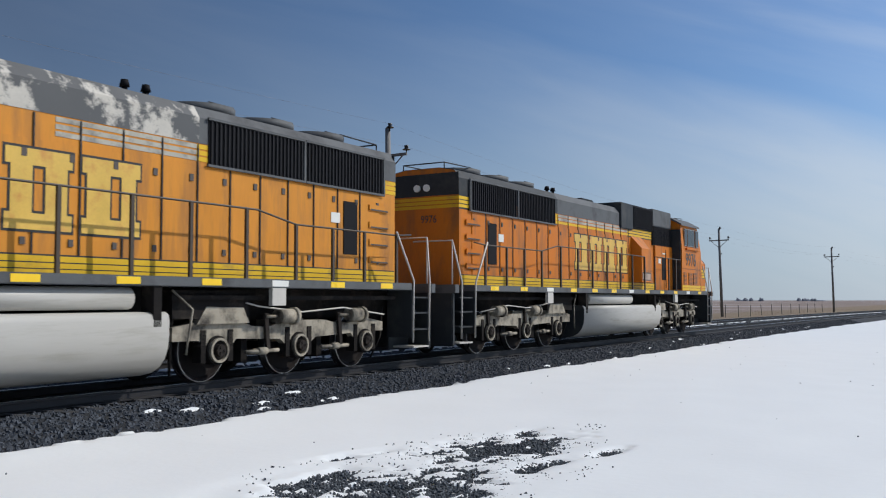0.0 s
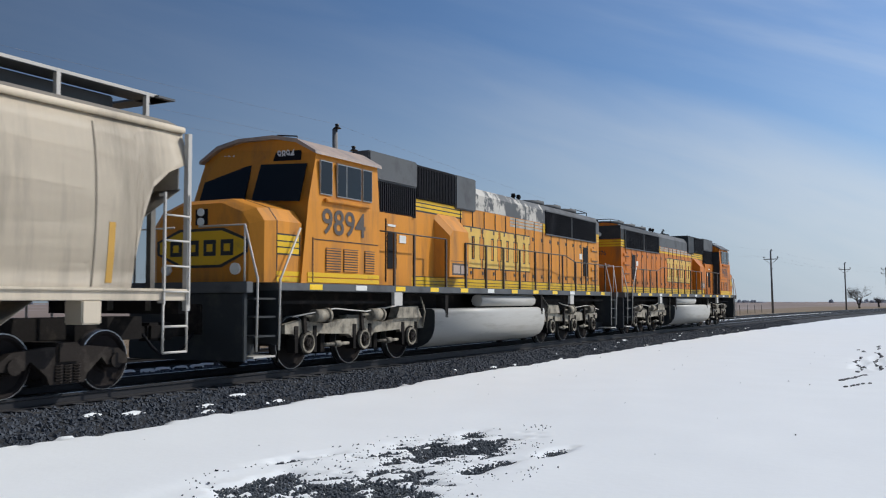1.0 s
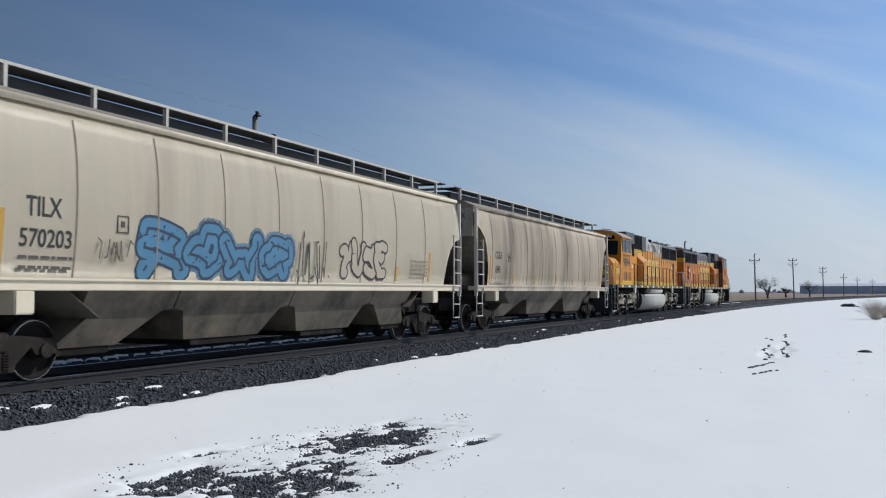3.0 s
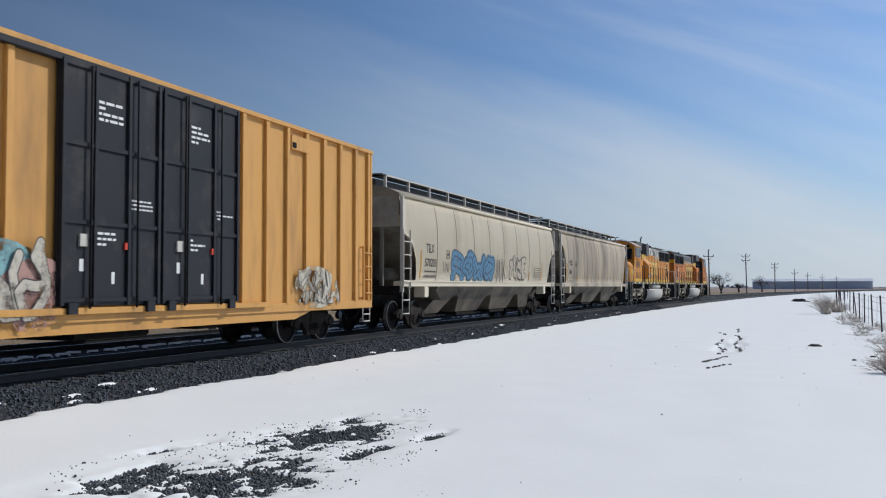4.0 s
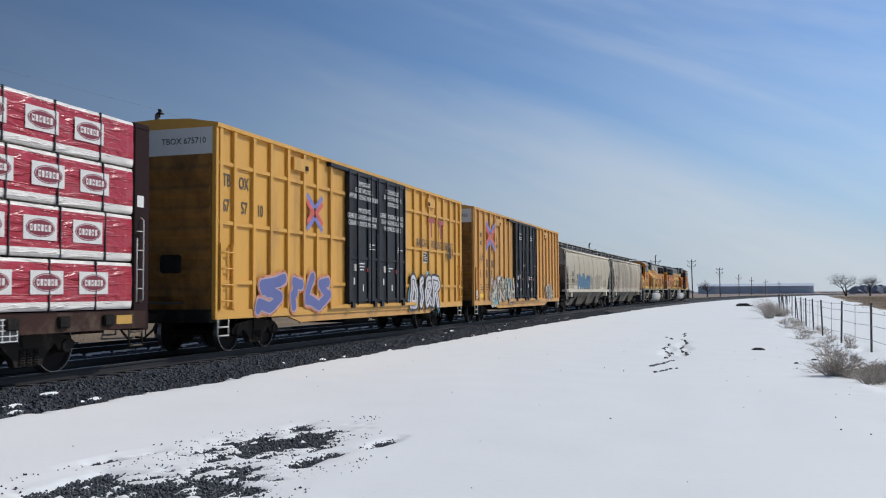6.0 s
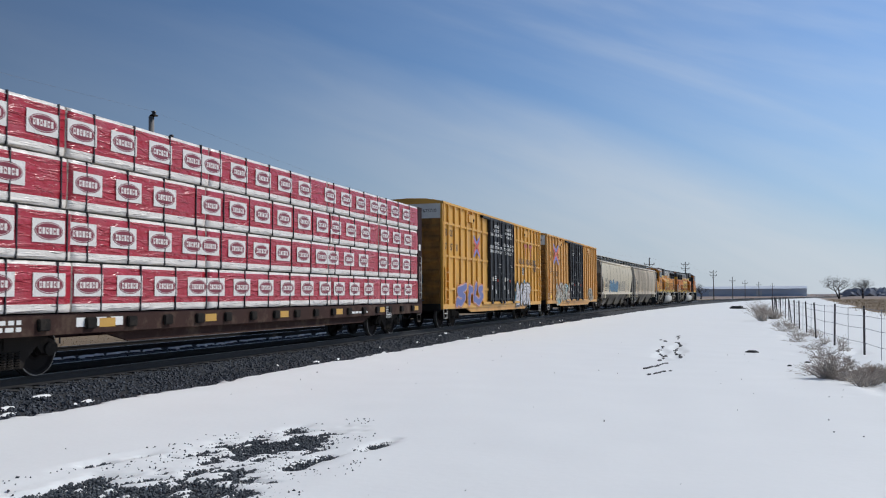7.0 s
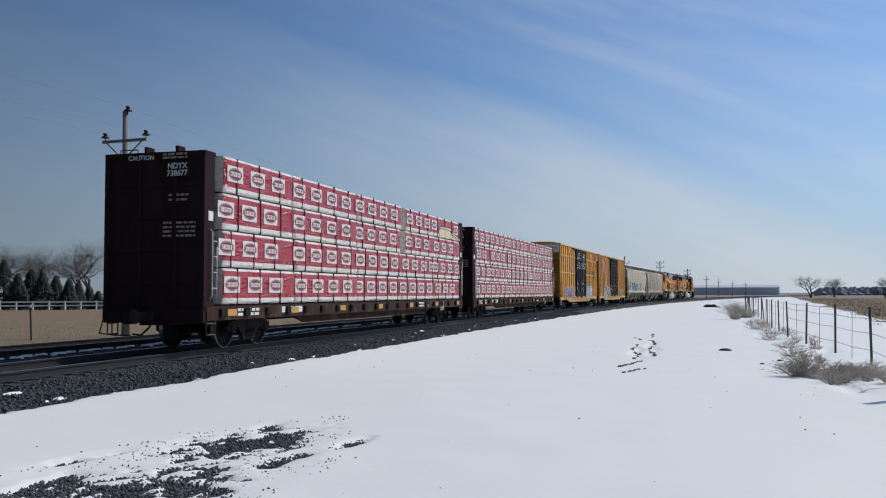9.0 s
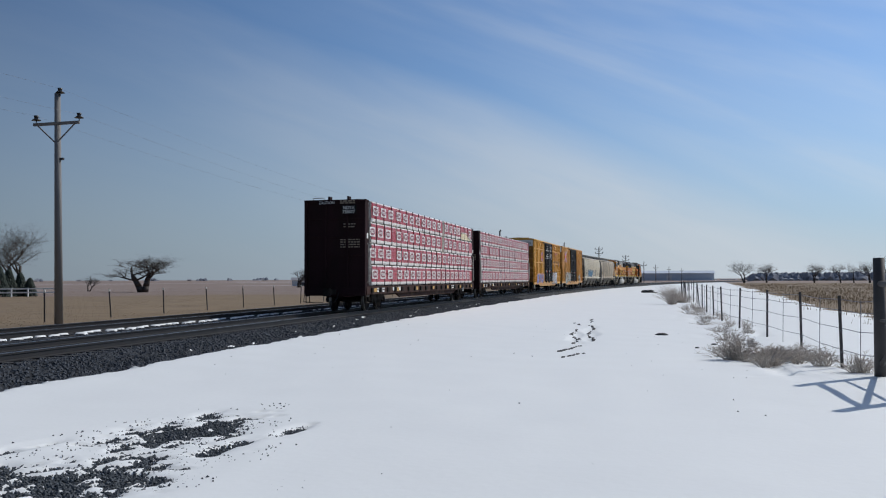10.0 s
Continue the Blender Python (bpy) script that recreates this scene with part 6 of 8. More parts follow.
def boxcar(half, body, posts, ribs, doors, label, seed, door_words=None):
    car = thing("boxcar", label, "boxcar", "train cars")
    P("body", car, body, (-1.44, 1.44, -half, half, 0.95, 5.06), bevel=0.02, label="yellow painted steel body")
    bm = bmesh.new()
    roof = [(1.53, 5.01), (1.53, 5.10), (0.8, 5.22), (0, 5.25), (-0.8, 5.22), (-1.53, 5.10), (-1.53, 5.01)]
    loft(bm, along_y(roof, [-half - 0.02, half + 0.02]))
    part("roof", fix(bm), body, car, "yellow roof with a raised edge rail")
    for k in range(12):
        y = -half + 0.8 + k * (2 * half - 1.6) / 11
        P("roof_rib", car, body, (-0.9, 0.9, y - 0.04, y + 0.04, 5.16, 5.265))
    d0, d1 = doors[0], doors[-1]
    for sd in (-1, 1):
        x0 = sd * 1.44
        for y in posts:
            P("side_post", car, body, (*sorted((x0 - sd * 0.01, x0 + sd * 0.075)), y - 0.075, y + 0.075, 0.95, 5.03), bevel=0.012)
        for z in ribs:
            Ps("side_rib", car, body, (*sorted((x0 - sd * 0.01, x0 + sd * 0.06)), -half, d0, z - 0.05, z + 0.05), (*sorted((x0 - sd * 0.01, x0 + sd * 0.06)), d1, half, z - 0.05, z + 0.05), bevel=0.01)
        for a, b2 in zip(doors, doors[1:]):
            plug_door(car, a, b2, sd, door_words[doors.index(a)] if door_words else None)
        for zz in (0.96, 4.94):
            P("door_track", car, body if zz < 2 else M_DOOR, (*sorted((x0, x0 + sd * 0.14)), d0 - 1.2, d1 + (1.2 if zz < 2 else 0), zz - 0.05, zz + 0.06), bevel=0.01)
        P("side_sill", car, body, (*sorted((x0 - sd * 0.1, x0 + sd * 0.06)), -half, half, 0.78, 0.99), bevel=0.01)
        bm = bmesh.new()
        slab(bm, [(-half + 3.3, 0.80), (-half + 4.2, 0.60), (half - 4.2, 0.60), (half - 3.3, 0.80)], *sorted((x0 - sd * 0.05, x0 + sd * 0.02)))
        part("deep_sill", fix(bm), M_BOX, car)
        for e in (-1, 1):
            ladder(car, x0 + (0 if sd > 0 else -0.12), (e * (half - 0.12), e * (half - 0.62)), 1.0, 2.45, 0.36, body)
            stirrup(car, sd * 1.48, e * (half - 0.1), e * (half - 0.55), 0.42, 0.8, M_GRAB)
            P("hatch_plate", car, body, (*sorted((x0, x0 + sd * 0.09)), *sorted((e * 5.0, e * 5.85)), 4.52, 4.86), bevel=0.01)
            P("vent", car, M_GRILLE, (*sorted((x0 + sd * 0.08, x0 + sd * 0.11)), *sorted((e * 5.05, e * 5.2)), 4.57, 4.69))
    for e in (-1, 1):
        ye = e * half
        for k in range(7):
            z = 1.35 + k * 0.45
            bm = bmesh.new()
            pr = [(ye, z - 0.15), (ye + e * 0.075, z - 0.05), (ye + e * 0.075, z + 0.05), (ye, z + 0.15)]
            slab(bm, pr, -1.36, 1.36)
            part("end_rib", fix(bm), M_BOXGRIMESHADE, car, "pressed horizontal end rib")
        P("end_sheet", car, M_BOXGRIMESHADE, (-1.43, 1.43, *sorted((ye, ye + e * 0.006)), 0.98, 4.43), label="grimy end sheet, also darkened in its colour for shade")
        P("end_band", car, M_BOXEND, (-1.44, 1.44, *sorted((ye, ye + e * 0.012)), 4.42, 5.04), label="pale band across the end top")
        for sd in (-1, 1):
            P("corner_post", car, body, (*sorted((sd * 1.40, sd * 1.50)), *sorted((ye - e * 0.08, ye + e * 0.03)), 0.8, 5.06), bevel=0.01)
        P("end_sill", car, M_UNDER, (-1.4, 1.4, *sorted((ye - e * 0.2, ye + e * 0.1)), 0.72, 1.0))
        bm = bmesh.new()
        pipe(bm, [(-1.3, ye + e * 0.12, 0.5), (-1.3, ye + e * 0.2, 0.35), (-0.3, ye + e * 0.2, 0.4)], 0.018)
        part("cut_lever", fix(bm), M_GRAB, car)
        P("hand_brake", car, M_UNDER, (0.2, 0.7, *sorted((ye + e * 0.08, ye + e * 0.2)), 1.8, 2.2), bevel=0.03)
        P("crossover_step", car, M_MESH, (-0.7, 0.7, *sorted((ye, ye + e * 0.3)), 1.12, 1.16))
        coupler(car, ye + e * 0.3, e)
        freight_truck(car, e * (half - 2.55), seed + e)
    P("center_sill", car, M_UNDER, (-0.35, 0.35, -half, half, 0.7, 1.0), (-1.35, 1.35, -half + 0.3, half - 0.3, 0.88, 0.96))
    Ps("brake_gear", car, M_UNDER, (-0.6, 0.9, -1.2, 0.8, 0.45, 0.75), (0.3, 1.0, 2.2, 3.2, 0.5, 0.8), bevel=0.03)
    return car


def cross_emblem(car, x, cy, cz, w, h):
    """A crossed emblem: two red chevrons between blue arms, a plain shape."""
    bm = bmesh.new()
    t = h * 0.15
    for sd in (-1, 1):
        e0, e1 = cy + sd * w / 2, cy + sd * w * 0.06
        ribbon(bm, [(e0, cz + h * 0.46), (e1, cz + h * 0.17)], t, x, 1)
        ribbon(bm, [(e0, cz - h * 0.46), (e1, cz - h * 0.17)], t, x + 0.0005, 1)
        ribbon(bm, [(e0, cz + h * 0.27), (cy + sd * w * 0.10, cz)], t, x + 0.001, 0)
        ribbon(bm, [(e0, cz - h * 0.27), (cy + sd * w * 0.10, cz)], t, x + 0.0015, 0)
    part("emblem", fix(bm), [paint("emblem_red", (0.55, 0.09, 0.07)), paint("emblem_blue", (0.17, 0.17, 0.40))], car, "crossed red and blue emblem")


box1 = boxcar(9.5, M_BOX, [-9.32, -8.66, -7.74, -6.84, -5.95, -4.98, -4.1, -3.2, 3.05, 4.0, 4.9, 5.8, 6.7, 7.6, 8.5, 9.3], [], [-2.3, 0.2, 2.75],
              "yellow-tan high-cube boxcar with black doors and graffiti", 12)
lettering("slogan", "next\nload", 0.36, M_NUM, box1, 1.452, -8.47, 3.86, 0.66, "small painted slogan")
lettering("slogan", "any\nroad", 0.34, M_NUM, box1, 1.452, -5.74, 3.80, 0.66, "small painted slogan")
for w_, y_ in (("TB", -7.58), ("OX", -6.72)):
    lettering("reporting_mark", w_, 0.52, M_NUM, box1, 1.452, y_, 2.50, 0.78)
for w_, y_ in (("6", -8.42), ("70", -7.54), ("95", -6.72)):
    lettering("car_number", w_, 0.52, M_NUM, box1, 1.452, y_, 2.02, 0.78)
lettering("car_number", "TBOX 670955", 0.19, M_NUM, box1, 0.1, -9.514, 4.66, 1.0, turn="end")
cross_emblem(box1, 1.527, -6.84, 3.93, 1.45, 1.28)
P("notice_plate", box1, M_REFL, (1.44, 1.452, -8.45, -7.85, 1.12, 1.3))
P("notice_plate", box1, M_SIGN, (1.44, 1.46, -9.1, -8.8, 1.05, 1.45))
bars_of_print(box1, 1.441, -8.5, -7.85, 1.72, 4, 0.05, 0.06, M_NUM, 7)
bars_of_print(box1, 1.441, -7.55, -6.95, 1.72, 3, 0.05, 0.06, M_NUM, 8)
rr = random.Random(15)
for k, (cy, cz, ry, rz, nm, col) in enumerate(((-6.3, 1.15, 0.75, 0.45, "cream", (0.50, 0.46, 0.36)), (-5.4, 1.6, 0.8, 0.55, "pink", (0.42, 0.24, 0.20)), (-4.4, 1.5, 0.9, 0.55, "cream", (0.50, 0.46, 0.36)), (-3.5, 1.55, 0.65, 0.6, "teal", (0.20, 0.38, 0.40)), (-2.7, 1.25, 0.6, 0.5, "pink", (0.42, 0.24, 0.20)), (-5.8, 0.95, 0.5, 0.2, "teal", (0.20, 0.38, 0.40)), (6.2, 1.35, 0.9, 0.45, "cream", (0.50, 0.46, 0.36)))):
    bm = bmesh.new()
    slab(bm, blob(cy, cz, ry, rz, rr, 22, 0.14), 1.5165 + 0.0012 * k, 1.517 + 0.0012 * k)
    part("spray_cloud", fix(bm), mist(nm, col, 0.62), box1, "worn pale sprayed patch")
piece(box1, "owsuywo", -6.85, -2.5, 0.92, 2.02, 0.15, mist("cream_line", (0.50, 0.46, 0.38), 0.62), mist("soft_black", (0.05, 0.045, 0.045), 0.62), lambda z: 1.527, 16, 0.022, None, 0.12, 0.9)
scrawl(box1, 1.529, -9.0, -7.9, 2.75, 3.1, 6, M_NUM, 17, 0.03)
piece(box1, "wou", 5.4, 7.4, 1.0, 1.7, 0.10, mist("cream_line", (0.50, 0.46, 0.38), 0.62), mist("soft_black", (0.05, 0.045, 0.045), 0.62), lambda z: 1.527, 18, 0.02, None, 0.0, 1.3)
KEYED.append((box1, 81.1, 6.95, None))

box2 = boxcar(9.5, M_BOX2, [-9.32, -8.72, -7.85, -7.0, -6.1, -5.2, -4.4, -3.5, 3.58, 4.42, 5.24, 6.17, 7.0, 7.87, 8.69, 9.3], [1.6, 2.92, 4.24], [-2.5, -0.15, 2.4],
              "bright yellow high-cube boxcar with ribbed sides and black doors", 14,
              [["IMPORTANT", "CLOSE THIS DOOR", "BEFORE CLOSING MAIN DOOR", "", "IMPORTANTE", "CIERRE ESTA PUERTA ANTES DE", "CERRAR LA PUERTA PRINCIPAL"],
               ["CLOSE AND LOCK", "BOTH DOORS BEFORE", "MOVING CAR", "", "CIERRE Y PONGA EL SEGURO", "EN AMBAS PUERTAS ANTES", "DE MOVER EL CARRO"]])
for w_, y_, z_ in (("TB", -9.2, 3.75), ("OX", -8.5, 3.75), ("67", -9.2, 3.18), ("57", -8.4, 3.18), ("10", -7.65, 3.18)):
    lettering("reporting_mark", w_, 0.40, M_NUM, box2, 1.452, y_ + 0.03, z_, 0.72)
lettering("car_number", "TBOX 675710", 0.19, M_NUM, box2, 0.1, -9.514, 4.66, 1.0, turn="end")
cross_emblem(box2, 1.527, -4.62, 3.5, 0.9, 0.95)
for w_, y_ in (("RAILCAR", 3.72), ("POOLING", 5.36), ("EXPERTS", 6.95)):
    lettering("slogan", w_, 0.40, M_NUM, box2, 1.522, y_, 3.02, 0.76)
for y, w in ((5.05, 0.75), (6.2, 0.75)):
    bm = bmesh.new()
    slab(bm, [(y, 3.95), (y + w * 0.4, 3.95), (y + w * 0.4, 3.4), (y + w * 0.6, 3.4), (y + w * 0.6, 3.95), (y + w, 3.95), (y + w, 4.12), (y, 4.12)], 1.52, 1.524)
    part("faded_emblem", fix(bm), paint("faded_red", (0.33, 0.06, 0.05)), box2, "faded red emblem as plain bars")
P("notice_plate", box2, M_SIGN, (1.44, 1.456, 4.62, 5.15, 2.45, 2.82))
Ps("notice_panel", box2, M_BLACKLINE, (1.45, 1.459, 4.65, 4.86, 2.48, 2.79), (1.45, 1.459, 4.89, 5.12, 2.66, 2.79), (1.45, 1.459, 4.89, 5.12, 2.48, 2.63))
Ps("notice_line", box2, M_LETTER, (1.452, 1.461, 4.68, 4.84, 2.69, 2.715), (1.452, 1.461, 4.68, 4.82, 2.60, 2.625), (1.452, 1.461, 4.92, 5.08, 2.55, 2.575))
piece(box2, "dier", 2.95, 6.25, 0.92, 1.82, 0.30, paint("white", (0.55, 0.52, 0.53)), M_BLACKLINE, lambda z: 1.522, 25, 0.085, mist("sky", (0.16, 0.42, 0.55), 0.22), 0.12, 0.45, 0.045)
piece(box2, "siu", -7.7, -3.7, 0.98, 1.80, 0.26, paint("navy2", (0.10, 0.12, 0.30)), paint("lilac", (0.40, 0.30, 0.34)), lambda z: 1.522, 26, 0.04, mist("coral", (0.60, 0.22, 0.12), 0.8), 0.0, 0.7)
scrawl(box2, 1.53, 7.4, 8.2, 2.7, 3.1, 5, M_BLACKLINE, 27, 0.05)
KEYED.append((box2, 60.2, 6.95, None))


# ---- centre-beam flatcars and their lumber ----
def centerbeam(half, label, number, seed):
    car = thing("centerbeam_flatcar", label, "flatcar", "train cars")
    P("deck", car, M_MAROON, (-1.42, 1.42, -half, half, 0.92, 1.05), (-0.4, 0.4, -half, half, 0.6, 0.95), bevel=0.01)
    for sd in (-1, 1):
        sill = P("side_sill", car, M_DECKSIDE, (*sorted((sd * 1.36, sd * 1.43)), -half + 0.05, half - 0.05, 0.70, 1.04), bevel=0.01, label="rust-brown side sill with stencils")
        bm = bmesh.new()
        slab(bm, [(-6.8, 0.72), (-5.9, 0.50), (5.9, 0.50), (6.8, 0.72)], *sorted((sd * 1.2, sd * 1.28)))
        part("deep_sill", fix(bm), M_DECKSIDE, car)
        k = -half + 0.6
        i = 0
        while k < half - 0.6:
            P("winch", sill, M_UNDER, (*sorted((sd * 1.42, sd * 1.50)), k, k + 0.28, 0.78, 0.98), bevel=0.02)
            if i % 3 == 0:
                P("reflector", sill, M_OCHRE, (*sorted((sd * 1.43, sd * 1.437)), k + 0.4, k + 0.85, 0.80, 0.96))
            k += 1.17
            i += 1
        if sd > 0:
            bars_of_print(sill, 1.432, -half + 1.5, -half + 2.6, 0.97, 2, 0.07, 0.04, M_LETTER, seed)
            bars_of_print(sill, 1.432, -half + 3.9, -half + 5.2, 0.98, 1, 0.16, 0.04, M_LETTER, seed + 1)
            bars_of_print(sill, 1.432, 4.4, 6.0, 0.97, 2, 0.06, 0.05, M_LETTER, seed + 2)
        P("placard", sill, M_BLACKLINE, (*sorted((sd * 1.43, sd * 1.45)), half - 3.9, half - 3.4, 0.60, 0.98))
        Ps("placard_line", sill, M_LETTER, *[(*sorted((sd * 1.445, sd * 1.454)), half - 3.89 + 0.155 * i, half - 3.875 + 0.155 * i, 0.61, 0.97) for i in range(4)], *[(*sorted((sd * 1.445, sd * 1.455)), half - 3.89, half - 3.41, 0.612 + 0.085 * i, 0.627 + 0.085 * i) for i in range(5)])
    # centre beam
    P("top_chord", car, M_MAROON, (-0.2, 0.2, -half + 0.3, half - 0.3, 4.40, 4.55), bevel=0.01)
    n = 16
    for k in range(n + 1):
        y = -half + 0.6 + (2 * half - 1.2) * k / n
        P("beam_post", car, M_MAROON, (-0.16, 0.16, y - 0.06, y + 0.06, 1.0, 4.42))
    for e in (-1, 1):
        ye = e * half
        bk = P("bulkhead", car, M_MAROON, (-1.40, 1.40, *sorted((ye - e * 0.40, ye - e * 0.02)), 0.9, 4.56), bevel=0.015, label="dark maroon steel end bulkhead")
        for x in (-1.40, -0.5, 0.5, 1.28):
            P("bulkhead_post", bk, M_MAROON, (x, x + 0.12, *sorted((ye - e * 0.05, ye + e * 0.06)), 0.95, 4.56), bevel=0.008)
        for z in (1.55, 2.3, 3.05, 3.8):
            P("bulkhead_rib", bk, M_MAROON, (-1.38, 1.38, *sorted((ye - e * 0.04, ye + e * 0.035)), z, z + 0.1), bevel=0.008)
        P("top_lip", bk, M_MAROON, (-1.41, 1.41, *sorted((ye - e * 0.42, ye + e * 0.05)), 4.50, 4.60), bevel=0.01)
        bm = bmesh.new()
        pipe(bm, [(-1.0, ye, 4.6), (-1.0, ye, 4.68), (-0.5, ye, 4.68), (-0.5, ye, 4.6)], 0.014)
        part("grab_iron", fix(bm), M_RAILDARK, bk)
        Ps("top_bracket", bk, M_MAROON, (-0.32, -0.24, *sorted((ye - e * 0.3, ye)), 4.58, 4.74), (0.55, 0.63, *sorted((ye - e * 0.3, ye)), 4.58, 4.74))
        for sd in (-1, 1):
            bm = bmesh.new()
            x = sd * 1.47
            pipe(bm, [(sd * 1.40, ye - e * 0.2, 1.2), (x, ye - e * 0.2, 1.25), (x, ye - e * 0.2, 2.75), (sd * 1.40, ye - e * 0.2, 2.8)], 0.016)
            pipe(bm, [(x, ye - e * 0.4, 1.2), (x, ye - e * 0.4, 2.4)], 0.014)
            for k in range(4):
                bar(bm, (x, ye - e * 0.2, 1.45 + k * 0.36), (x, ye - e * 0.4, 1.45 + k * 0.36), 0.012)
            part("ladder", fix(bm), M_GRAB, car)
            stirrup(car, sd * 1.38, ye - e * 0.1, ye - e * 0.5, 0.38, 0.9, M_RAILDARK)
            P("small_sign", bk, M_SIGN, (*sorted((sd * 1.40, sd * 1.408)), *sorted((ye - e * 0.32, ye - e * 0.12)), 3.0, 3.22))
        P("end_sill", car, M_MAROON, (-1.4, 1.4, *sorted((ye - e * 0.25, ye + e * 0.08)), 0.66, 0.98), bevel=0.01)
        bm = bmesh.new()
        pipe(bm, [(-1.35, ye + e * 0.1, 0.75), (-1.38, ye + e * 0.2, 0.42), (-0.9, ye + e * 0.25, 0.38), (-0.45, ye + e * 0.25, 0.38)], 0.018)
        part("cut_lever", fix(bm), M_RAILDARK, car)
        coupler(car, ye + e * 0.35, e)
        freight_truck(car, e * (half - 2.75), seed + e)
    lettering("caution", "CAUTION", 0.16, M_LETTER, car, -0.72, -half - 0.072, 4.42, 1.0, turn="end")
    bars_of_print_end(car, 0.25, 0.95, -half - 0.068, 4.56, 2, 0.05, 0.03, seed + 4)
    P("mark_plate", car, M_UNDER, (0.32, 1.0, -half - 0.062, -half - 0.055, 4.02, 4.36))
    lettering("reporting_mark", number[0], 0.19, M_LETTER, car, 0.38, -half - 0.066, 4.2, 1.0, turn="end")
    lettering("car_number", number[1], 0.19, M_LETTER, car, 0.36, -half - 0.066, 4.03, 1.0, turn="end")
    bars_of_print_end(car, 0.4, 0.95, -half - 0.038, 3.62, 2, 0.05, 0.06, seed + 5)
    bars_of_print_end(car, 0.25, 1.15, -half - 0.038, 2.98, 4, 0.05, 0.05, seed + 6)
    return car


def bars_of_print_end(car, x0, x1, y, z1, rows, h, gap, seed):
    rr = random.Random(seed)
    bm = bmesh.new()
    for i in range(rows):
        x = x0
        z = z1 - i * (h + gap)
        while x < x1 - 0.02:
            w = min(rr.uniform(1.5, 4.0) * h, x1 - x)
            box(bm, x, x + w, y - 0.003, y, z - h, z)
            x += w + h * 0.7
    part("stencil", fix(bm), M_SEAM, car)


LOGO = {}


def logo_mesh():
    if "me" not in LOGO:
        bm = bmesh.new()
        box(bm, 0, 0.004, -0.385, 0.385, -0.195, 0.195, 0)
        n = 24
        for ry, rz, x, mi in ((0.335, 0.152, 0.007, 2), (0.315, 0.138, 0.0085, 0), (0.305, 0.130, 0.010, 2)):
            slab(bm, [(ry * math.cos(2 * math.pi * i / n), rz * math.sin(2 * math.pi * i / n)) for i in range(n)], 0.002, x, mi)
        # the maker's word as a plain row of pale blocks
        for k in range(6):
            y = -0.245 + k * 0.084
            box(bm, 0.009, 0.0125, y, y + 0.058, -0.055, 0.055, 0)
            if k % 2 == 0:
                box(bm, 0.010, 0.0130, y + 0.018, y + 0.045, -0.022, 0.026, 2)
        LOGO["me"] = mesh_of("print_panel", fix(bm), [M_LOGOWHITE, M_LOGORED, M_LOGODARK])
    return LOGO["me"]


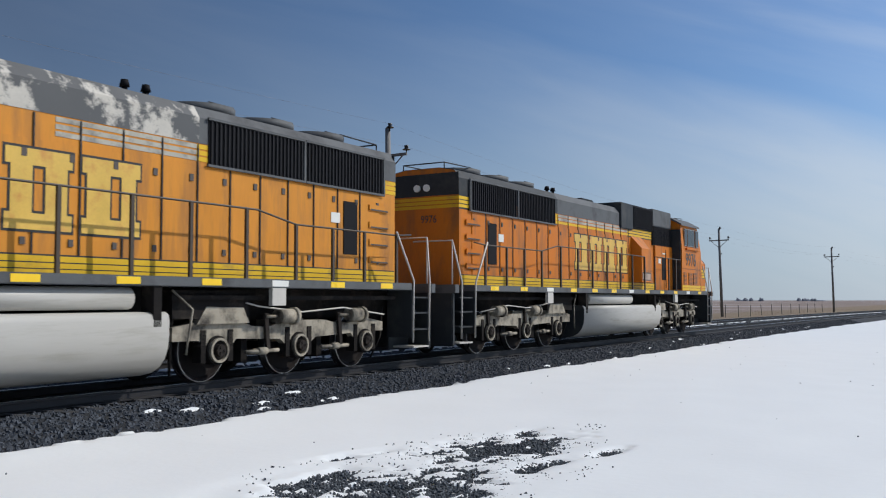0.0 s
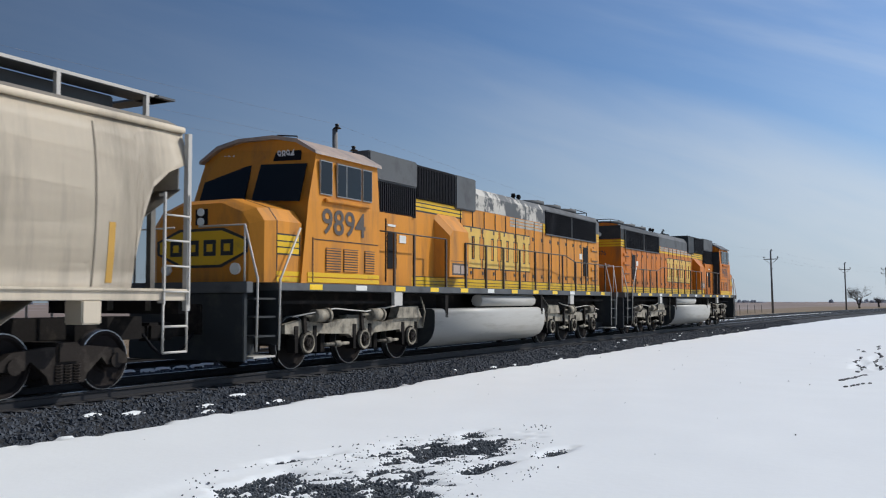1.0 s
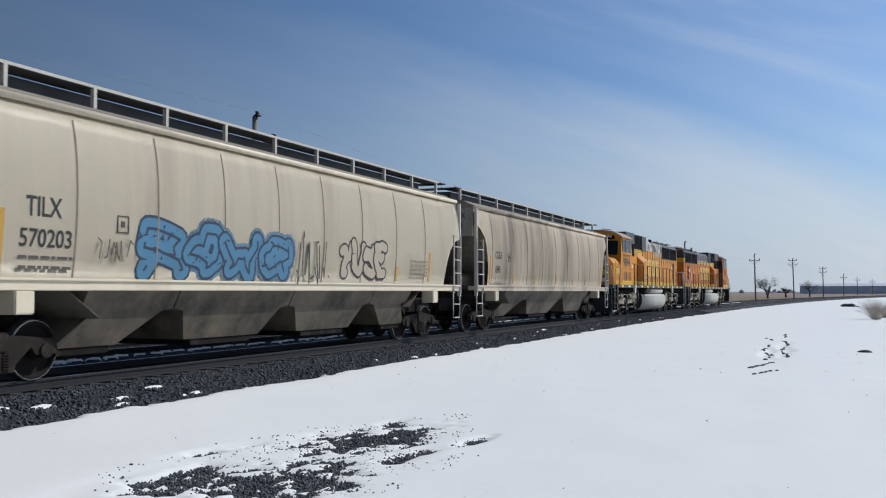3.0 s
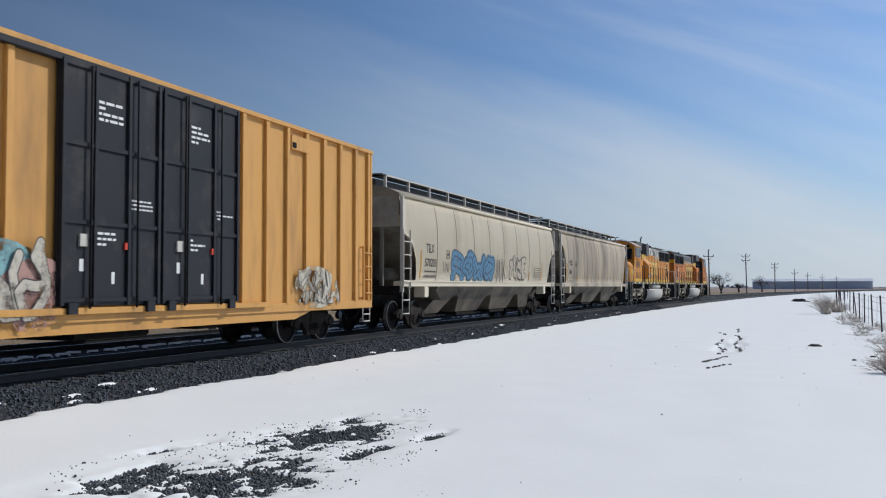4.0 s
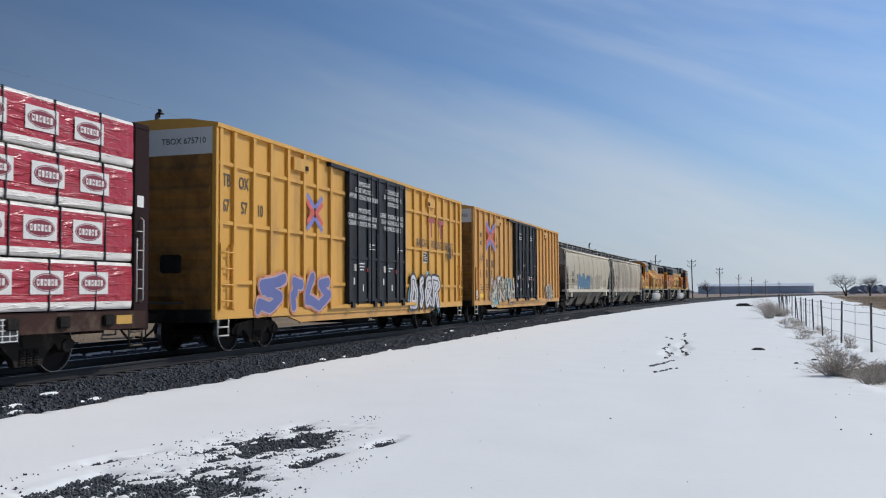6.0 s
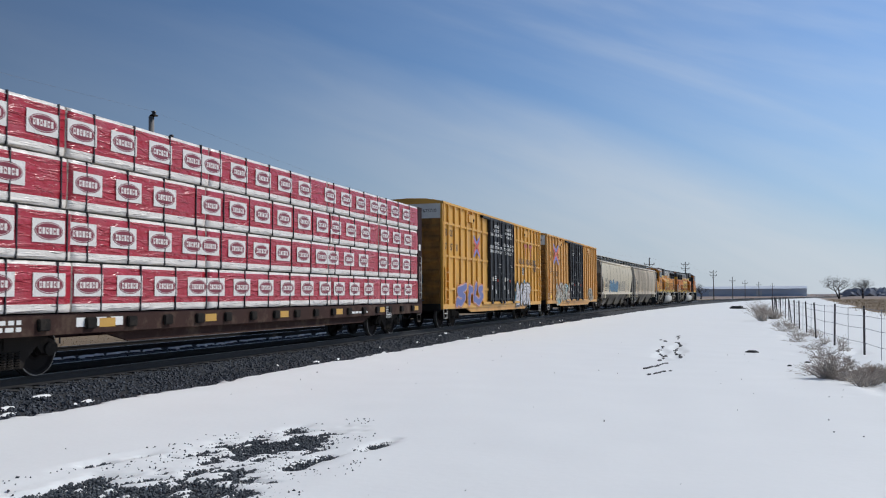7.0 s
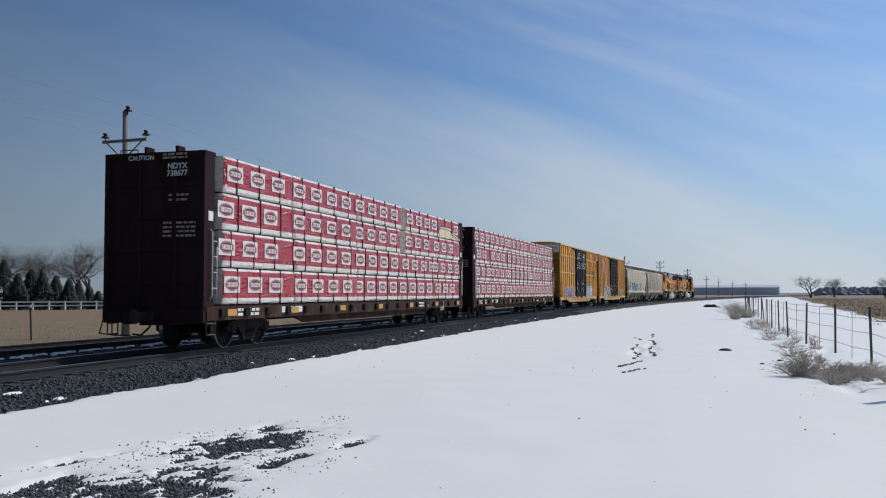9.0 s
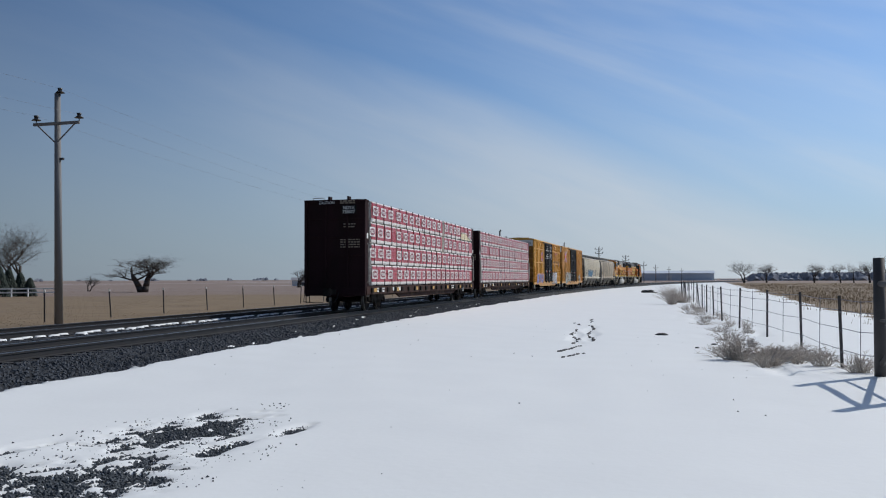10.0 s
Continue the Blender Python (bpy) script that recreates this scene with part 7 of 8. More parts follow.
def lumber_pack(y0, y1, z0, z1, sd, rr, torn=False):
    """One wrapped bundle: pale film with a red printed band, logo panels and straps; its origin is its foot."""
    L, h = (y1 - y0) / 2, z1 - z0
    pk = thing("lumber_pack", "lumber bundle in red and white printed wrap on a flatcar" if not torn else "lumber bundle with torn red and white wrap showing boards", "lumber", "lumber packs")
    xa, xb = 0.24, 1.40
    bm = bmesh.new()
    ny, nzs = max(8, int(L * 2 / 0.22)), 7
    levels = [0, 0.08, 0.17, 0.38, 0.60, 0.78, 0.93, 1.0]
    # a soft, wrinkled film: the outer face on a grid
    k1, k2 = rr.uniform(0, 50), rr.uniform(0, 50)
    grid = []
    for j in range(nzs + 1):
        z = h * levels[j]
        row = []
        for i in range(ny + 1):
            y = -L + 2 * L * i / ny
            w = 0.016 * nz(y * 1.6 + k1, z * 3.0, k2) + 0.009 * nz(y * 5.0 + k1, z * 5.0, k2)
            if j in (0, nzs):
                w -= 0.02
            row.append(bm.verts.new((sd * (xb + w), y, z)))
        grid.append(row)
    for j in range(nzs):
        for i in range(ny):
            fc = bm.faces.new((grid[j][i], grid[j][i + 1], grid[j + 1][i + 1], grid[j + 1][i]))
            fc.smooth = True
            fc.material_index = 1 if 2 <= j <= 5 else 0
    top = [bm.verts.new((sd * xa, -L, h)), bm.verts.new((sd * xa, L, h))]
    bot = [bm.verts.new((sd * xa, -L, 0)), bm.verts.new((sd * xa, L, 0))]
    bm.faces.new([top[0]] + grid[-1] + [top[1]])
    bm.faces.new([bot[0]] + grid[0] + [bot[1]])
    bm.faces.new([bot[0]] + [grid[j][0] for j in range(nzs + 1)] + [top[0]])
    bm.faces.new([bot[1]] + [grid[j][-1] for j in range(nzs + 1)] + [top[1]])
    bm.faces.new((bot[0], bot[1], top[1], top[0]))
    part("wrap", fix(bm), [M_WRAPWHITE, M_WRAPRED, M_LUMBER], pk, "glossy wrinkled plastic wrap")
    if torn:
        tear = [(-0.55, 0.03), (0.8, 0.03), (0.72, 0.13), (0.5, 0.17), (0.3, 0.26), (0.1, 0.40), (-0.15, 0.44), (-0.3, 0.39), (-0.52, 0.40), (-0.6, 0.22)]
        bm = bmesh.new()
        slab(bm, [(L * u, v) for u, v in tear], *sorted((sd * (xb - 0.01), sd * (xb + 0.017))))
        bare = part("bare_boards", fix(bm), M_LUMBER, pk, "pale sawn boards where the wrap is torn")
        Ps("board_gap", bare, M_SEAM, *[(*sorted((sd * (xb + 0.015), sd * (xb + 0.019))), -L * 0.55, L * (0.8 - 1.5 * zb), zb, zb + 0.006) for zb in (0.09, 0.17, 0.25, 0.33)])
        for fold in ((-0.62, 0.40, 0.25, 0.42), (0.25, 0.25, 0.85, 0.06)):
            bm = bmesh.new()
            pipe(bm, [(sd * (xb + 0.02), L * fold[0], fold[1]), (sd * (xb + 0.035), L * (fold[0] + fold[2]) / 2, (fold[1] + fold[3]) / 2 + 0.03), (sd * (xb + 0.02), L * fold[2], fold[3])], 0.035, 6)
            part("loose_film", fix(bm), M_WRAPWHITE, pk, "bunched loose film")
    y = -L + rr.uniform(0.1, 0.6)
    while y < L - 0.35:
        if not (torn and rr.random() < 0.7):
            lo = new("print_panel", logo_mesh())
            lo.parent = pk
            lo.matrix_basis = pose(sd * (xb + 0.012), y, h * 0.55, 0, 0, 0 if sd > 0 else 180) @ Matrix.Diagonal((1, max(0.4, min(1, (L - y + 0.1) / 0.4)), 1, 1))
        y += 1.17
    y = -L + rr.uniform(0.4, 0.8)
    while y < L:
        P("strap", pk, M_STRAP, (*sorted((sd * (xb - 0.02), sd * (xb + 0.022))), y - 0.012, y + 0.012, -0.01, h + 0.006), (*sorted((sd * 0.3, sd * (xb + 0.02))), y - 0.012, y + 0.012, h, h + 0.008))
        y += 1.17
    return pk


def load_car(place, half_beam, ya, yb, cuts, seed, torn_at=None, gap_at=None):
    rr = random.Random(seed)
    for sd in (1, -1):
        for tier in range(4):
            z0 = 1.075 + tier * 0.886
            edges = [ya] + [c + (rr.uniform(-0.1, 0.1) if tier < 2 else rr.uniform(-0.25, 0.25)) for c in cuts] + [yb]
            for i, (a, b2) in enumerate(zip(edges, edges[1:])):
                if gap_at and tier > 1 and i == gap_at:
                    b2 -= 0.05
                if gap_at and tier > 1 and i == gap_at + 1:
                    a += 0.45
                pk = lumber_pack(a + 0.015, b2 - 0.015, z0, z0 + 0.85, sd, rr, torn_at == (sd, tier, i))
                pk.scale.x = 0.94
                KEYED.append((pk, place, half_beam, (0.085 + rr.uniform(-0.012, 0.012), (a + b2) / 2, z0)))


cb1 = centerbeam(11.5, "maroon centre-beam flatcar stacked with wrapped lumber", ("NOKL", "873836"), 50)
cb1.scale.x = 0.94
KEYED.append((cb1, 36.8, 8.75, (0.085, 0, 0)))
load_car(36.8, 8.75, -10.95, 11.05, [-7.7, -3.4, 3.1, 7.2], 61)
cb2 = centerbeam(11.6, "maroon centre-beam flatcar at the tail with a lumber load", ("NDYX", "738677"), 55)
cb2.scale.x = 0.94
KEYED.append((cb2, 11.6, 8.85, (0.085, 0, 0)))
load_car(11.6, 8.85, -10.85, 11.1, [-6.9, -2.1, 2.6, 6.9], 64, torn_at=(1, 3, 4), gap_at=2)


# ---- fences, poles, trees, distance ----
def bare_tree(x, y, height, seed, label, spread_=0.55, trunks=1, trunk_r=0.25, levels=6, droop=0.0, wide=1.25):
    """A leafless tree: tapered trunk with limbs, and a crown of many fine twigs."""
    rr = random.Random(seed)
    tree = thing("bare_tree", label, "tree", "bare trees", pose(x, y, -0.05))
    tb, cb = bmesh.new(), ([], [])

    def seg(a, b2, r0, r1, level):
        if level < 2:
            bar(tb, a, b2, r0, 7, r1)
            return
        d = (b2 - a).normalized()
        u = d.orthogonal().normalized()
        w = d.cross(u)
        k = len(cb[0])
        for p, r in ((a, r0), (b2, r1)):
            for i in range(3):
                t = 2 * math.pi * i / 3
                q = p + r * (u * math.cos(t) + w * math.sin(t))
                cb[0].append((q.x, q.y, q.z))
        for i in range(3):
            j = (i + 1) % 3
            cb[1].append((k + i, k + j, k + 3 + j, k + 3 + i))

    def grow(a, d, length, r, level):
        n = 3 if level < 3 else 2
        for i in range(n):
            wob = Vector((rr.uniform(-1, 1), rr.uniform(-1, 1), rr.uniform(-0.6, 0.8))) * (0.10 + 0.07 * level)
            d = (d + wob).normalized()
            b2 = a + d * length / n
            r1 = r * (0.86 if i < n - 1 else 0.72)
            seg(a, b2, r, r1, level)
            a, r = b2, r1
            if level < levels and (i > 0 or level > 1):
                for _ in range(2 if level < 4 else rr.randint(1, 2)):
                    ax = Vector((rr.uniform(-1, 1), rr.uniform(-1, 1), rr.uniform(-0.3, 0.5))).normalized()
                    nd = (d * (1 - spread_ * 0.55) + ax * spread_ + Vector((0, 0, 0.12 - droop * level))).normalized()
                    grow(a, nd, length * rr.uniform(0.55, 0.78), r * 0.62, level + 1)

    for k in range(trunks):
        d = Vector((rr.uniform(-0.35, 0.35) if trunks > 1 else 0.05, rr.uniform(-0.2, 0.2), 1)).normalized()
        grow(Vector((0.25 * k, 0, 0)), d, height * 0.36, trunk_r, 0)
    part("trunk", fix(tb), M_BARK, tree)
    me = bpy.data.meshes.new("crown")
    zs = max([v[2] for v in cb[0]] + [0.1])
    sc = height / zs
    me.from_pydata([(v[0], v[1], v[2]) for v in cb[0]], [], cb[1])
    me.materials.append(M_TWIG)
    cr = new("crown", me)
    cr.parent = tree
    tree.matrix_basis = pose(x, y, -0.05, 0, 0, rr.uniform(0, 360)) @ Matrix.Diagonal((sc * wide, sc * wide, sc, 1))
    return tree


def conifer(x, y, height, seed):
    rr = random.Random(seed)
    tree = thing("conifer", "dark green conifer in a shelter belt", "tree", "conifers", pose(x, y, -0.05))
    bm = bmesh.new()
    bar(bm, (0, 0, 0), (0, 0, height * 0.95), 0.16, 7, 0.02)
    part("trunk", fix(bm), M_BARK, tree)
    vs, fs = [], []
    for i in range(900):
        u = rr.random() ** 0.8
        z = height * (0.06 + 0.94 * u)
        rad = (1 - u) ** 0.8 * height * 0.34 * rr.uniform(0.5, 1.1) + 0.05
        a = rr.uniform(0, 6.283)
        p = Vector((rad * math.cos(a), rad * math.sin(a), z - rad * 0.25))
        s = rr.uniform(0.14, 0.34)
        o = Vector((math.cos(a), math.sin(a), -0.35)).normalized()
        t = Vector((-math.sin(a), math.cos(a), 0))
        k = len(vs)
        for q in (p - o * s, p + t * s * 0.5 + Vector((0, 0, 0.08)), p + o * s, p - t * s * 0.5, p + Vector((0, 0, 0.14))):
            vs.append((q.x, q.y, q.z))
        fs += [(k, k + 1, k + 4), (k + 1, k + 2, k + 4), (k + 2, k + 3, k + 4), (k + 3, k, k + 4)]
    me = bpy.data.meshes.new("needles")
    me.from_pydata(vs, [], fs)
    me.materials.append(M_PINE)
    ob = new("crown", me)
    ob.parent = tree
    return tree


def at_bearing(deg, dist):
    return -dist * math.sin(radians(deg)), dist * math.cos(radians(deg))


# shelter belt and lone trees across the tracks
for brg, dist, h, sd, tr in ((36.5, 118, 9.6, 1, 2), (38.6, 124, 8.6, 4, 2), (40.6, 122, 9.2, 2, 2), (43.0, 118, 8.5, 3, 2)):
    bare_tree(*at_bearing(brg, dist), h, sd, "tall leafless tree in a farm shelter belt", 0.72, tr, 0.20, 6, 0.03, 1.35)
bare_tree(*at_bearing(29.75, 142), 6.0, 7, "lone gnarled leafless tree in a brown field", 0.85, 2, 0.24, 5, 0.05, 1.9)
bare_tree(*at_bearing(32.6, 160), 3.0, 8, "small leafless shrub tree in a brown field", 0.7, 2, 0.10, 5)
bare_tree(*at_bearing(20.4, 210), 4.6, 9, "low leafless tree beside a far farm road", 0.8, 2, 0.2, 5)
for k, (brg, dist, h) in enumerate(((37.4, 112, 3.4), (38.1, 114, 3.8), (38.8, 112, 4.2), (39.4, 115, 4.6), (40.1, 113, 4.0), (40.8, 115, 5.6), (41.6, 113, 4.4), (36.9, 113, 3.0), (36.3, 114, 2.6), (35.8, 113, 2.0), (42.5, 115, 4.6), (43.4, 115, 4.4))):
    conifer(*at_bearing(brg, dist), h, 30 + k)
# trees past the fence
for brg, dist, h, sd, tr in ((-6.75, 330, 8.2, 11, 2), (-8.0, 345, 7.6, 12, 2), (-10.6, 320, 7.8, 13, 2), (-12.0, 330, 7.4, 14, 1), (-12.7, 325, 7.8, 15, 1), (-13.5, 330, 7.4, 16, 2), (-14.5, 320, 9.6, 17, 1), (-15.6, 325, 9.2, 18, 2), (3.25, 255, 6.2, 19, 2), (0.95, 330, 6.6, 20, 2), (2.2, 300, 3.6, 22, 2)):
    bare_tree(*at_bearing(brg, dist), h, sd, "leafless cottonwood at the edge of a winter field", 0.78, tr, 0.17, 5, 0.03, 1.2)

# far woods, a low band of brush; its pale blue-grey is painted haze
rr = random.Random(77)
vs, fs = [], []
for i in range(2600):
    brg = rr.uniform(-30, -7.2) if i < 2000 else rr.uniform(-7.2, 60)
    dist = rr.uniform(560, 640) if i < 2000 else rr.uniform(900, 1000)
    x, y = at_bearing(brg, dist)
    h = rr.uniform(1.5, 5.5) if i < 2000 else rr.uniform(1.0, 4.5) * (1 if nz(brg * 0.6, 3, 3) > 0.05 else 0.2)
    w = rr.uniform(1.5, 4.0)
    k = len(vs)
    vs += [(x - w, y, -0.5), (x + w, y, -0.5), (x + w * 0.6, y, h * 0.7), (x + rr.uniform(-0.4, 0.4) * w, y, h), (x - w * 0.7, y + 1, h * 0.75), (x, y - w * 0.6, h * 0.5)]
    fs += [(k, k + 1, k + 5), (k + 1, k + 2, k + 5), (k + 2, k + 3, k + 5), (k + 3, k + 4, k + 5), (k + 4, k, k + 5)]
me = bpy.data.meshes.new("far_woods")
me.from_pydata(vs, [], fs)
me.materials.append(mat("far_brush_haze", (0.27, 0.285, 0.32), rough=0.95, vary=0.2, scale=0.05, fine=0.6, bump=0.0, island=0.15))
tagged(new("far_woods", me), "band of far leafless woods with haze put into its colour", "woods", kind="stuff")


# utility poles beyond the second track
def utility_pole(x, y, h, lean, arms, group="utility poles"):
    p = thing("utility_pole", "weathered wooden utility pole with crossarm and dark insulators", "utility pole", group, pose(x, y, -0.1, 0, lean, 0))
    bm = bmesh.new()
    bar(bm, (0, 0, 0), (0, 0, h), 0.17, 10, 0.115)
    part("pole", fix(bm), M_POLE, p)

    def insulator(px, pz):
        bm = bmesh.new()
        bar(bm, (px, 0, pz), (px, 0, pz + 0.16), 0.022, 6)
        bar(bm, (px, 0, pz + 0.14), (px, 0, pz + 0.22), 0.19, 12, 0.10)
        bar(bm, (px, 0, pz + 0.22), (px, 0, pz + 0.34), 0.07, 10, 0.10)
        part("insulator", fix(bm), M_INSUL, p, "dark mushroom shaped insulator")

    insulator(0.12, h - 0.12)
    for za in arms:
        bm = bmesh.new()
        box(bm, -1.05, 1.05, -0.13, -0.03, za - 0.06, za + 0.06, bevel=0.01)
        part("crossarm", fix(bm), M_POLE, p)
        for sd in (-1, 1):
            bm = bmesh.new()
            beam(bm, (sd * 0.85, -0.10, za - 0.05), (sd * 0.08, -0.12, za - 0.75), 0.03, 0.05)
            part("brace", fix(bm), M_POLE, p)
            insulator(sd * 0.98, za + 0.05)
    bm = bmesh.new()
    box(bm, 0.1, 0.26, -0.06, 0.06, h - 2.75, h - 2.66)
    part("bracket", fix(bm), M_INSUL, p)
    return p


POLES = [(-25.6, -32, 9.5, 0), (-22.75, 33.4, 9.5, -1.0), (-24.9, 99.6, 9.5, -1.2), (-19.9, 144.0, 9.4, -0.9), (-13.5, 198.0, 9.4, -0.8), (-7.8, 251, 10.2, -0.9), (-1.0, 306, 9.3, -0.4), (5.6, 360, 8.0, 0), (11.6, 415, 7.6, 0), (19.5, 470, 7.4, 0), (29, 530, 7.2, 0)]
for i, (x, y, h, lean) in enumerate(POLES):
    utility_pole(x, y, h, lean, (h - 1.25,) if i not in (5, 6) else (h - 0.45, h - 1.6))


def wire(a, b2, sag):
    cu = bpy.data.curves.new("wire", "CURVE")
    cu.dimensions = "3D"
    cu.bevel_depth = 0.0032
    cu.bevel_resolution = 0
    sp = cu.splines.new("POLY")
    n = 14
    sp.points.add(n)
    for i in range(n + 1):
        u = i / n
        p = Vector(a).lerp(Vector(b2), u)
        sp.points[i].co = (p.x, p.y, p.z - sag * 4 * u * (1 - u), 1)
    ob = new("power_line", cu)
    cu.materials.append(M_WIRE)
    return tagged(ob, "thin overhead wire between utility poles", "wire", "overhead wires")


for (xa, ya, ha, la), (xb, yb, hb, lb) in zip(POLES[:6], POLES[1:7]):
    for off, dz in ((0.12, 0.2), (-0.98, -0.9), (0.98, -0.9)):
        wire((xa + off + ha * math.sin(radians(la)), ya, ha + dz - 0.1), (xb + off + hb * math.sin(radians(lb)), yb, hb + dz - 0.1), 0.55)


# wire fence along the snow
def t_post(h=1.42):
    p = thing("fence_post", "dark rusty steel fence post in snow", "fence post", "steel fence posts")
    bm = bmesh.new()
    box(bm, -0.028, 0.028, -0.005, 0.005, -0.2, h)
    box(bm, -0.005, 0.005, 0.005, 0.045, -0.2, h)
    part("stem", fix(bm), M_TPOST, p)
    for z in (0.35, 0.75, 1.1):
        P("clip", p, M_WIRE, (-0.034, 0.034, -0.012, -0.005, z, z + 0.03))
    return p


rr = random.Random(3)
first = None
POSTS = [(3.89, 18.3), (4.01, 23.1), (3.82, 27.3), (3.62, 32.2), (3.56, 37.4), (3.66, 42.2), (3.75, 47.0), (3.9, 51.8), (4.1, 56.6), (4.3, 61.4)] + [(4.4 + 0.022 * k * k, 66.2 + 4.9 * k) for k in range(0, 16)]
for x, y in POSTS:
    m = pose(x, y, -0.03, rr.uniform(-2, 2), rr.uniform(-5, 2), rr.uniform(-15, 15))
    if first is None:
        first = t_post()
        first.matrix_basis = m
    else:
        copy_thing(first, m)
wires = tagged(new("fence_wire"), "thin rusty strands of a field fence", "fence wire")
line = [(4.15, 16.7)] + POSTS
for z in (0.38, 0.78, 1.12, 1.32):
    bm = bmesh.new()
    for (xa, ya), (xb, yb) in zip(line, line[1:]):
        m_ = ((xa + xb) / 2, (ya + yb) / 2, z - 0.03)
        bar(bm, (xa, ya, z), m_, 0.006, 4)
        bar(bm, m_, (xb, yb, z), 0.006, 4)
    part("strand", fix(bm), M_WIRE, wires)
for (xa, ya), (xb, yb) in list(zip(line, line[1:]))[:9]:
    bm = bmesh.new()
    bar(bm, ((xa + xb) / 2, (ya + yb) / 2, 0.05), ((xa + xb) / 2 + 0.03, (ya + yb) / 2, 1.33), 0.007, 4)
    part("stay", fix(bm), M_WIRE, wires)

# wooden brace where the fence ends
brace = thing("fence_brace", "dark weathered wooden corner brace of two posts and rails", "fence brace", m=pose(4.16, 16.7, 0))
for dy in (0.0, -2.8):
    bm = bmesh.new()
    bar(bm, (0, dy, -0.3), (0, dy, 2.06), 0.105, 12, 0.095)
    part("post", fix(bm), M_TPOST, brace)
bm = bmesh.new()
bar(bm, (0, 0, 1.62), (0, -2.8, 1.62), 0.055, 8)
part("rail", fix(bm), M_TPOST, brace)
bm = bmesh.new()
bar(bm, (0, -0.05, 0.25), (0, -2.75, 1.55), 0.045, 8)
part("diagonal", fix(bm), M_TPOST, brace)
bm = bmesh.new()
bar(bm, (0, 0, 1.0), (0, -2.8, 1.0), 0.03, 8)
part("rail", fix(bm), M_TPOST, brace)

# short posts of a fence beyond the tracks, and a white rail fence by the farm
p0 = thing("field_post", "rusty leaning steel post in dry grass", "fence post", "field fence posts")
bm = bmesh.new()
box(bm, -0.03, 0.03, -0.02, 0.02, -0.2, 1.25, bevel=0.004)
part("stem", fix(bm), M_TPOST, p0)
P("cap", p0, M_SIGN, (-0.035, 0.035, -0.025, 0.025, 1.15, 1.26))
for k in range(24):
    m = pose(-24.6 + 0.0002 * (k * 5) ** 2, 30.0 + k * 5.1, 0.05, rr.uniform(-3, 3), rr.uniform(-6, 6), rr.uniform(-20, 20))
    if k == 0:
        p0.matrix_basis = m
    else:
        copy_thing(p0, m)
wf = tagged(new("rail_fence"), "white painted board fence round a far farmyard", "fence")
for k in range(14):
    xa, ya = at_bearing(34.2 + k * 0.85, 108)
    P("post", wf, M_WHITE, (xa - 0.06, xa + 0.06, ya - 0.06, ya + 0.06, 0, 0.95))
    xb, yb = at_bearing(34.2 + (k + 1) * 0.85, 108)
    for z in (0.45, 0.85):
        bm = bmesh.new()
        beam(bm, (xa, ya - 0.08, z), (xb, yb - 0.08, z), 0.03, 0.14)
        part("rail", fix(bm), M_WHITE, wf)

# long metal shed far down the line
shed = thing("storage_shed", "long low metal storage building, its blue-grey colour holding painted haze", "building", m=pose(0, 600, 0))
P("wall", shed, M_SHEDHAZE, (-15, 52, -8, 8, -0.3, 4.9))
bm = bmesh.new()
loft(bm, [[(x, -8.6, 4.85), (x, 0, 6.4), (x, 8.6, 4.85), (x, 8.6, 4.75), (x, 0, 6.25), (x, -8.6, 4.75)] for x in (-15.5, 52.5)])
part("roof", fix(bm), mat("shed_roof", (0.55, 0.60, 0.67), rough=0.5, vary=0.08, scale=0.1, fine=2, bump=0.0), shed)
for k in range(9):
    P("door", shed, M_WHITE if k % 4 == 1 else M_SHEDHAZE, (-12 + k * 7, -8.8 + k * 7, -8.06, -8.0, -0.2, 3.4))
for k in range(22):
    P("wall_rib", shed, M_SHEDHAZE, (-14.8 + k * 3.1, -14.6 + k * 3.1, -8.1, -8.0, 0, 4.85))
# far farm houses on the left skyline
# one dark tone with the silhouette's shade and the haze painted in
M_BARN = mat("hazy_dark_barn", (0.21, 0.215, 0.235), rough=0.8, vary=0.15, scale=0.2, fine=2, bump=0.0)
for k, (brg, dist, w) in enumerate(((33.2, 900, 9), (31.5, 930, 7), (27.0, 950, 8), (22.6, 930, 10), (35.5, 920, 9), (20.2, 260, 6))):
    hx, hy = at_bearing(brg, dist)
    hs = thing("farm_building", "far small farm building on the skyline", "building", "far farm buildings", pose(hx, hy, 0.0, 0, 0, brg))
    w, hh = (w * 0.45, 1.7) if dist > 500 else (w, 1.6)
    P("wall", hs, M_BARN if k < 5 else M_WHITE, (-w / 2, w / 2, -4, 4, -0.3, hh))
    bm = bmesh.new()
    loft(bm, [[(x, -4.4, hh - 0.1), (x, 0, hh * 1.45), (x, 4.4, hh - 0.1)] for x in (-w / 2 - 0.3, w / 2 + 0.3)])
    part("roof", fix(bm), M_BARN, hs)
    P("door", hs, M_LGREY, (-1, 1, -4.06, -4.0, 0, hh * 0.6))


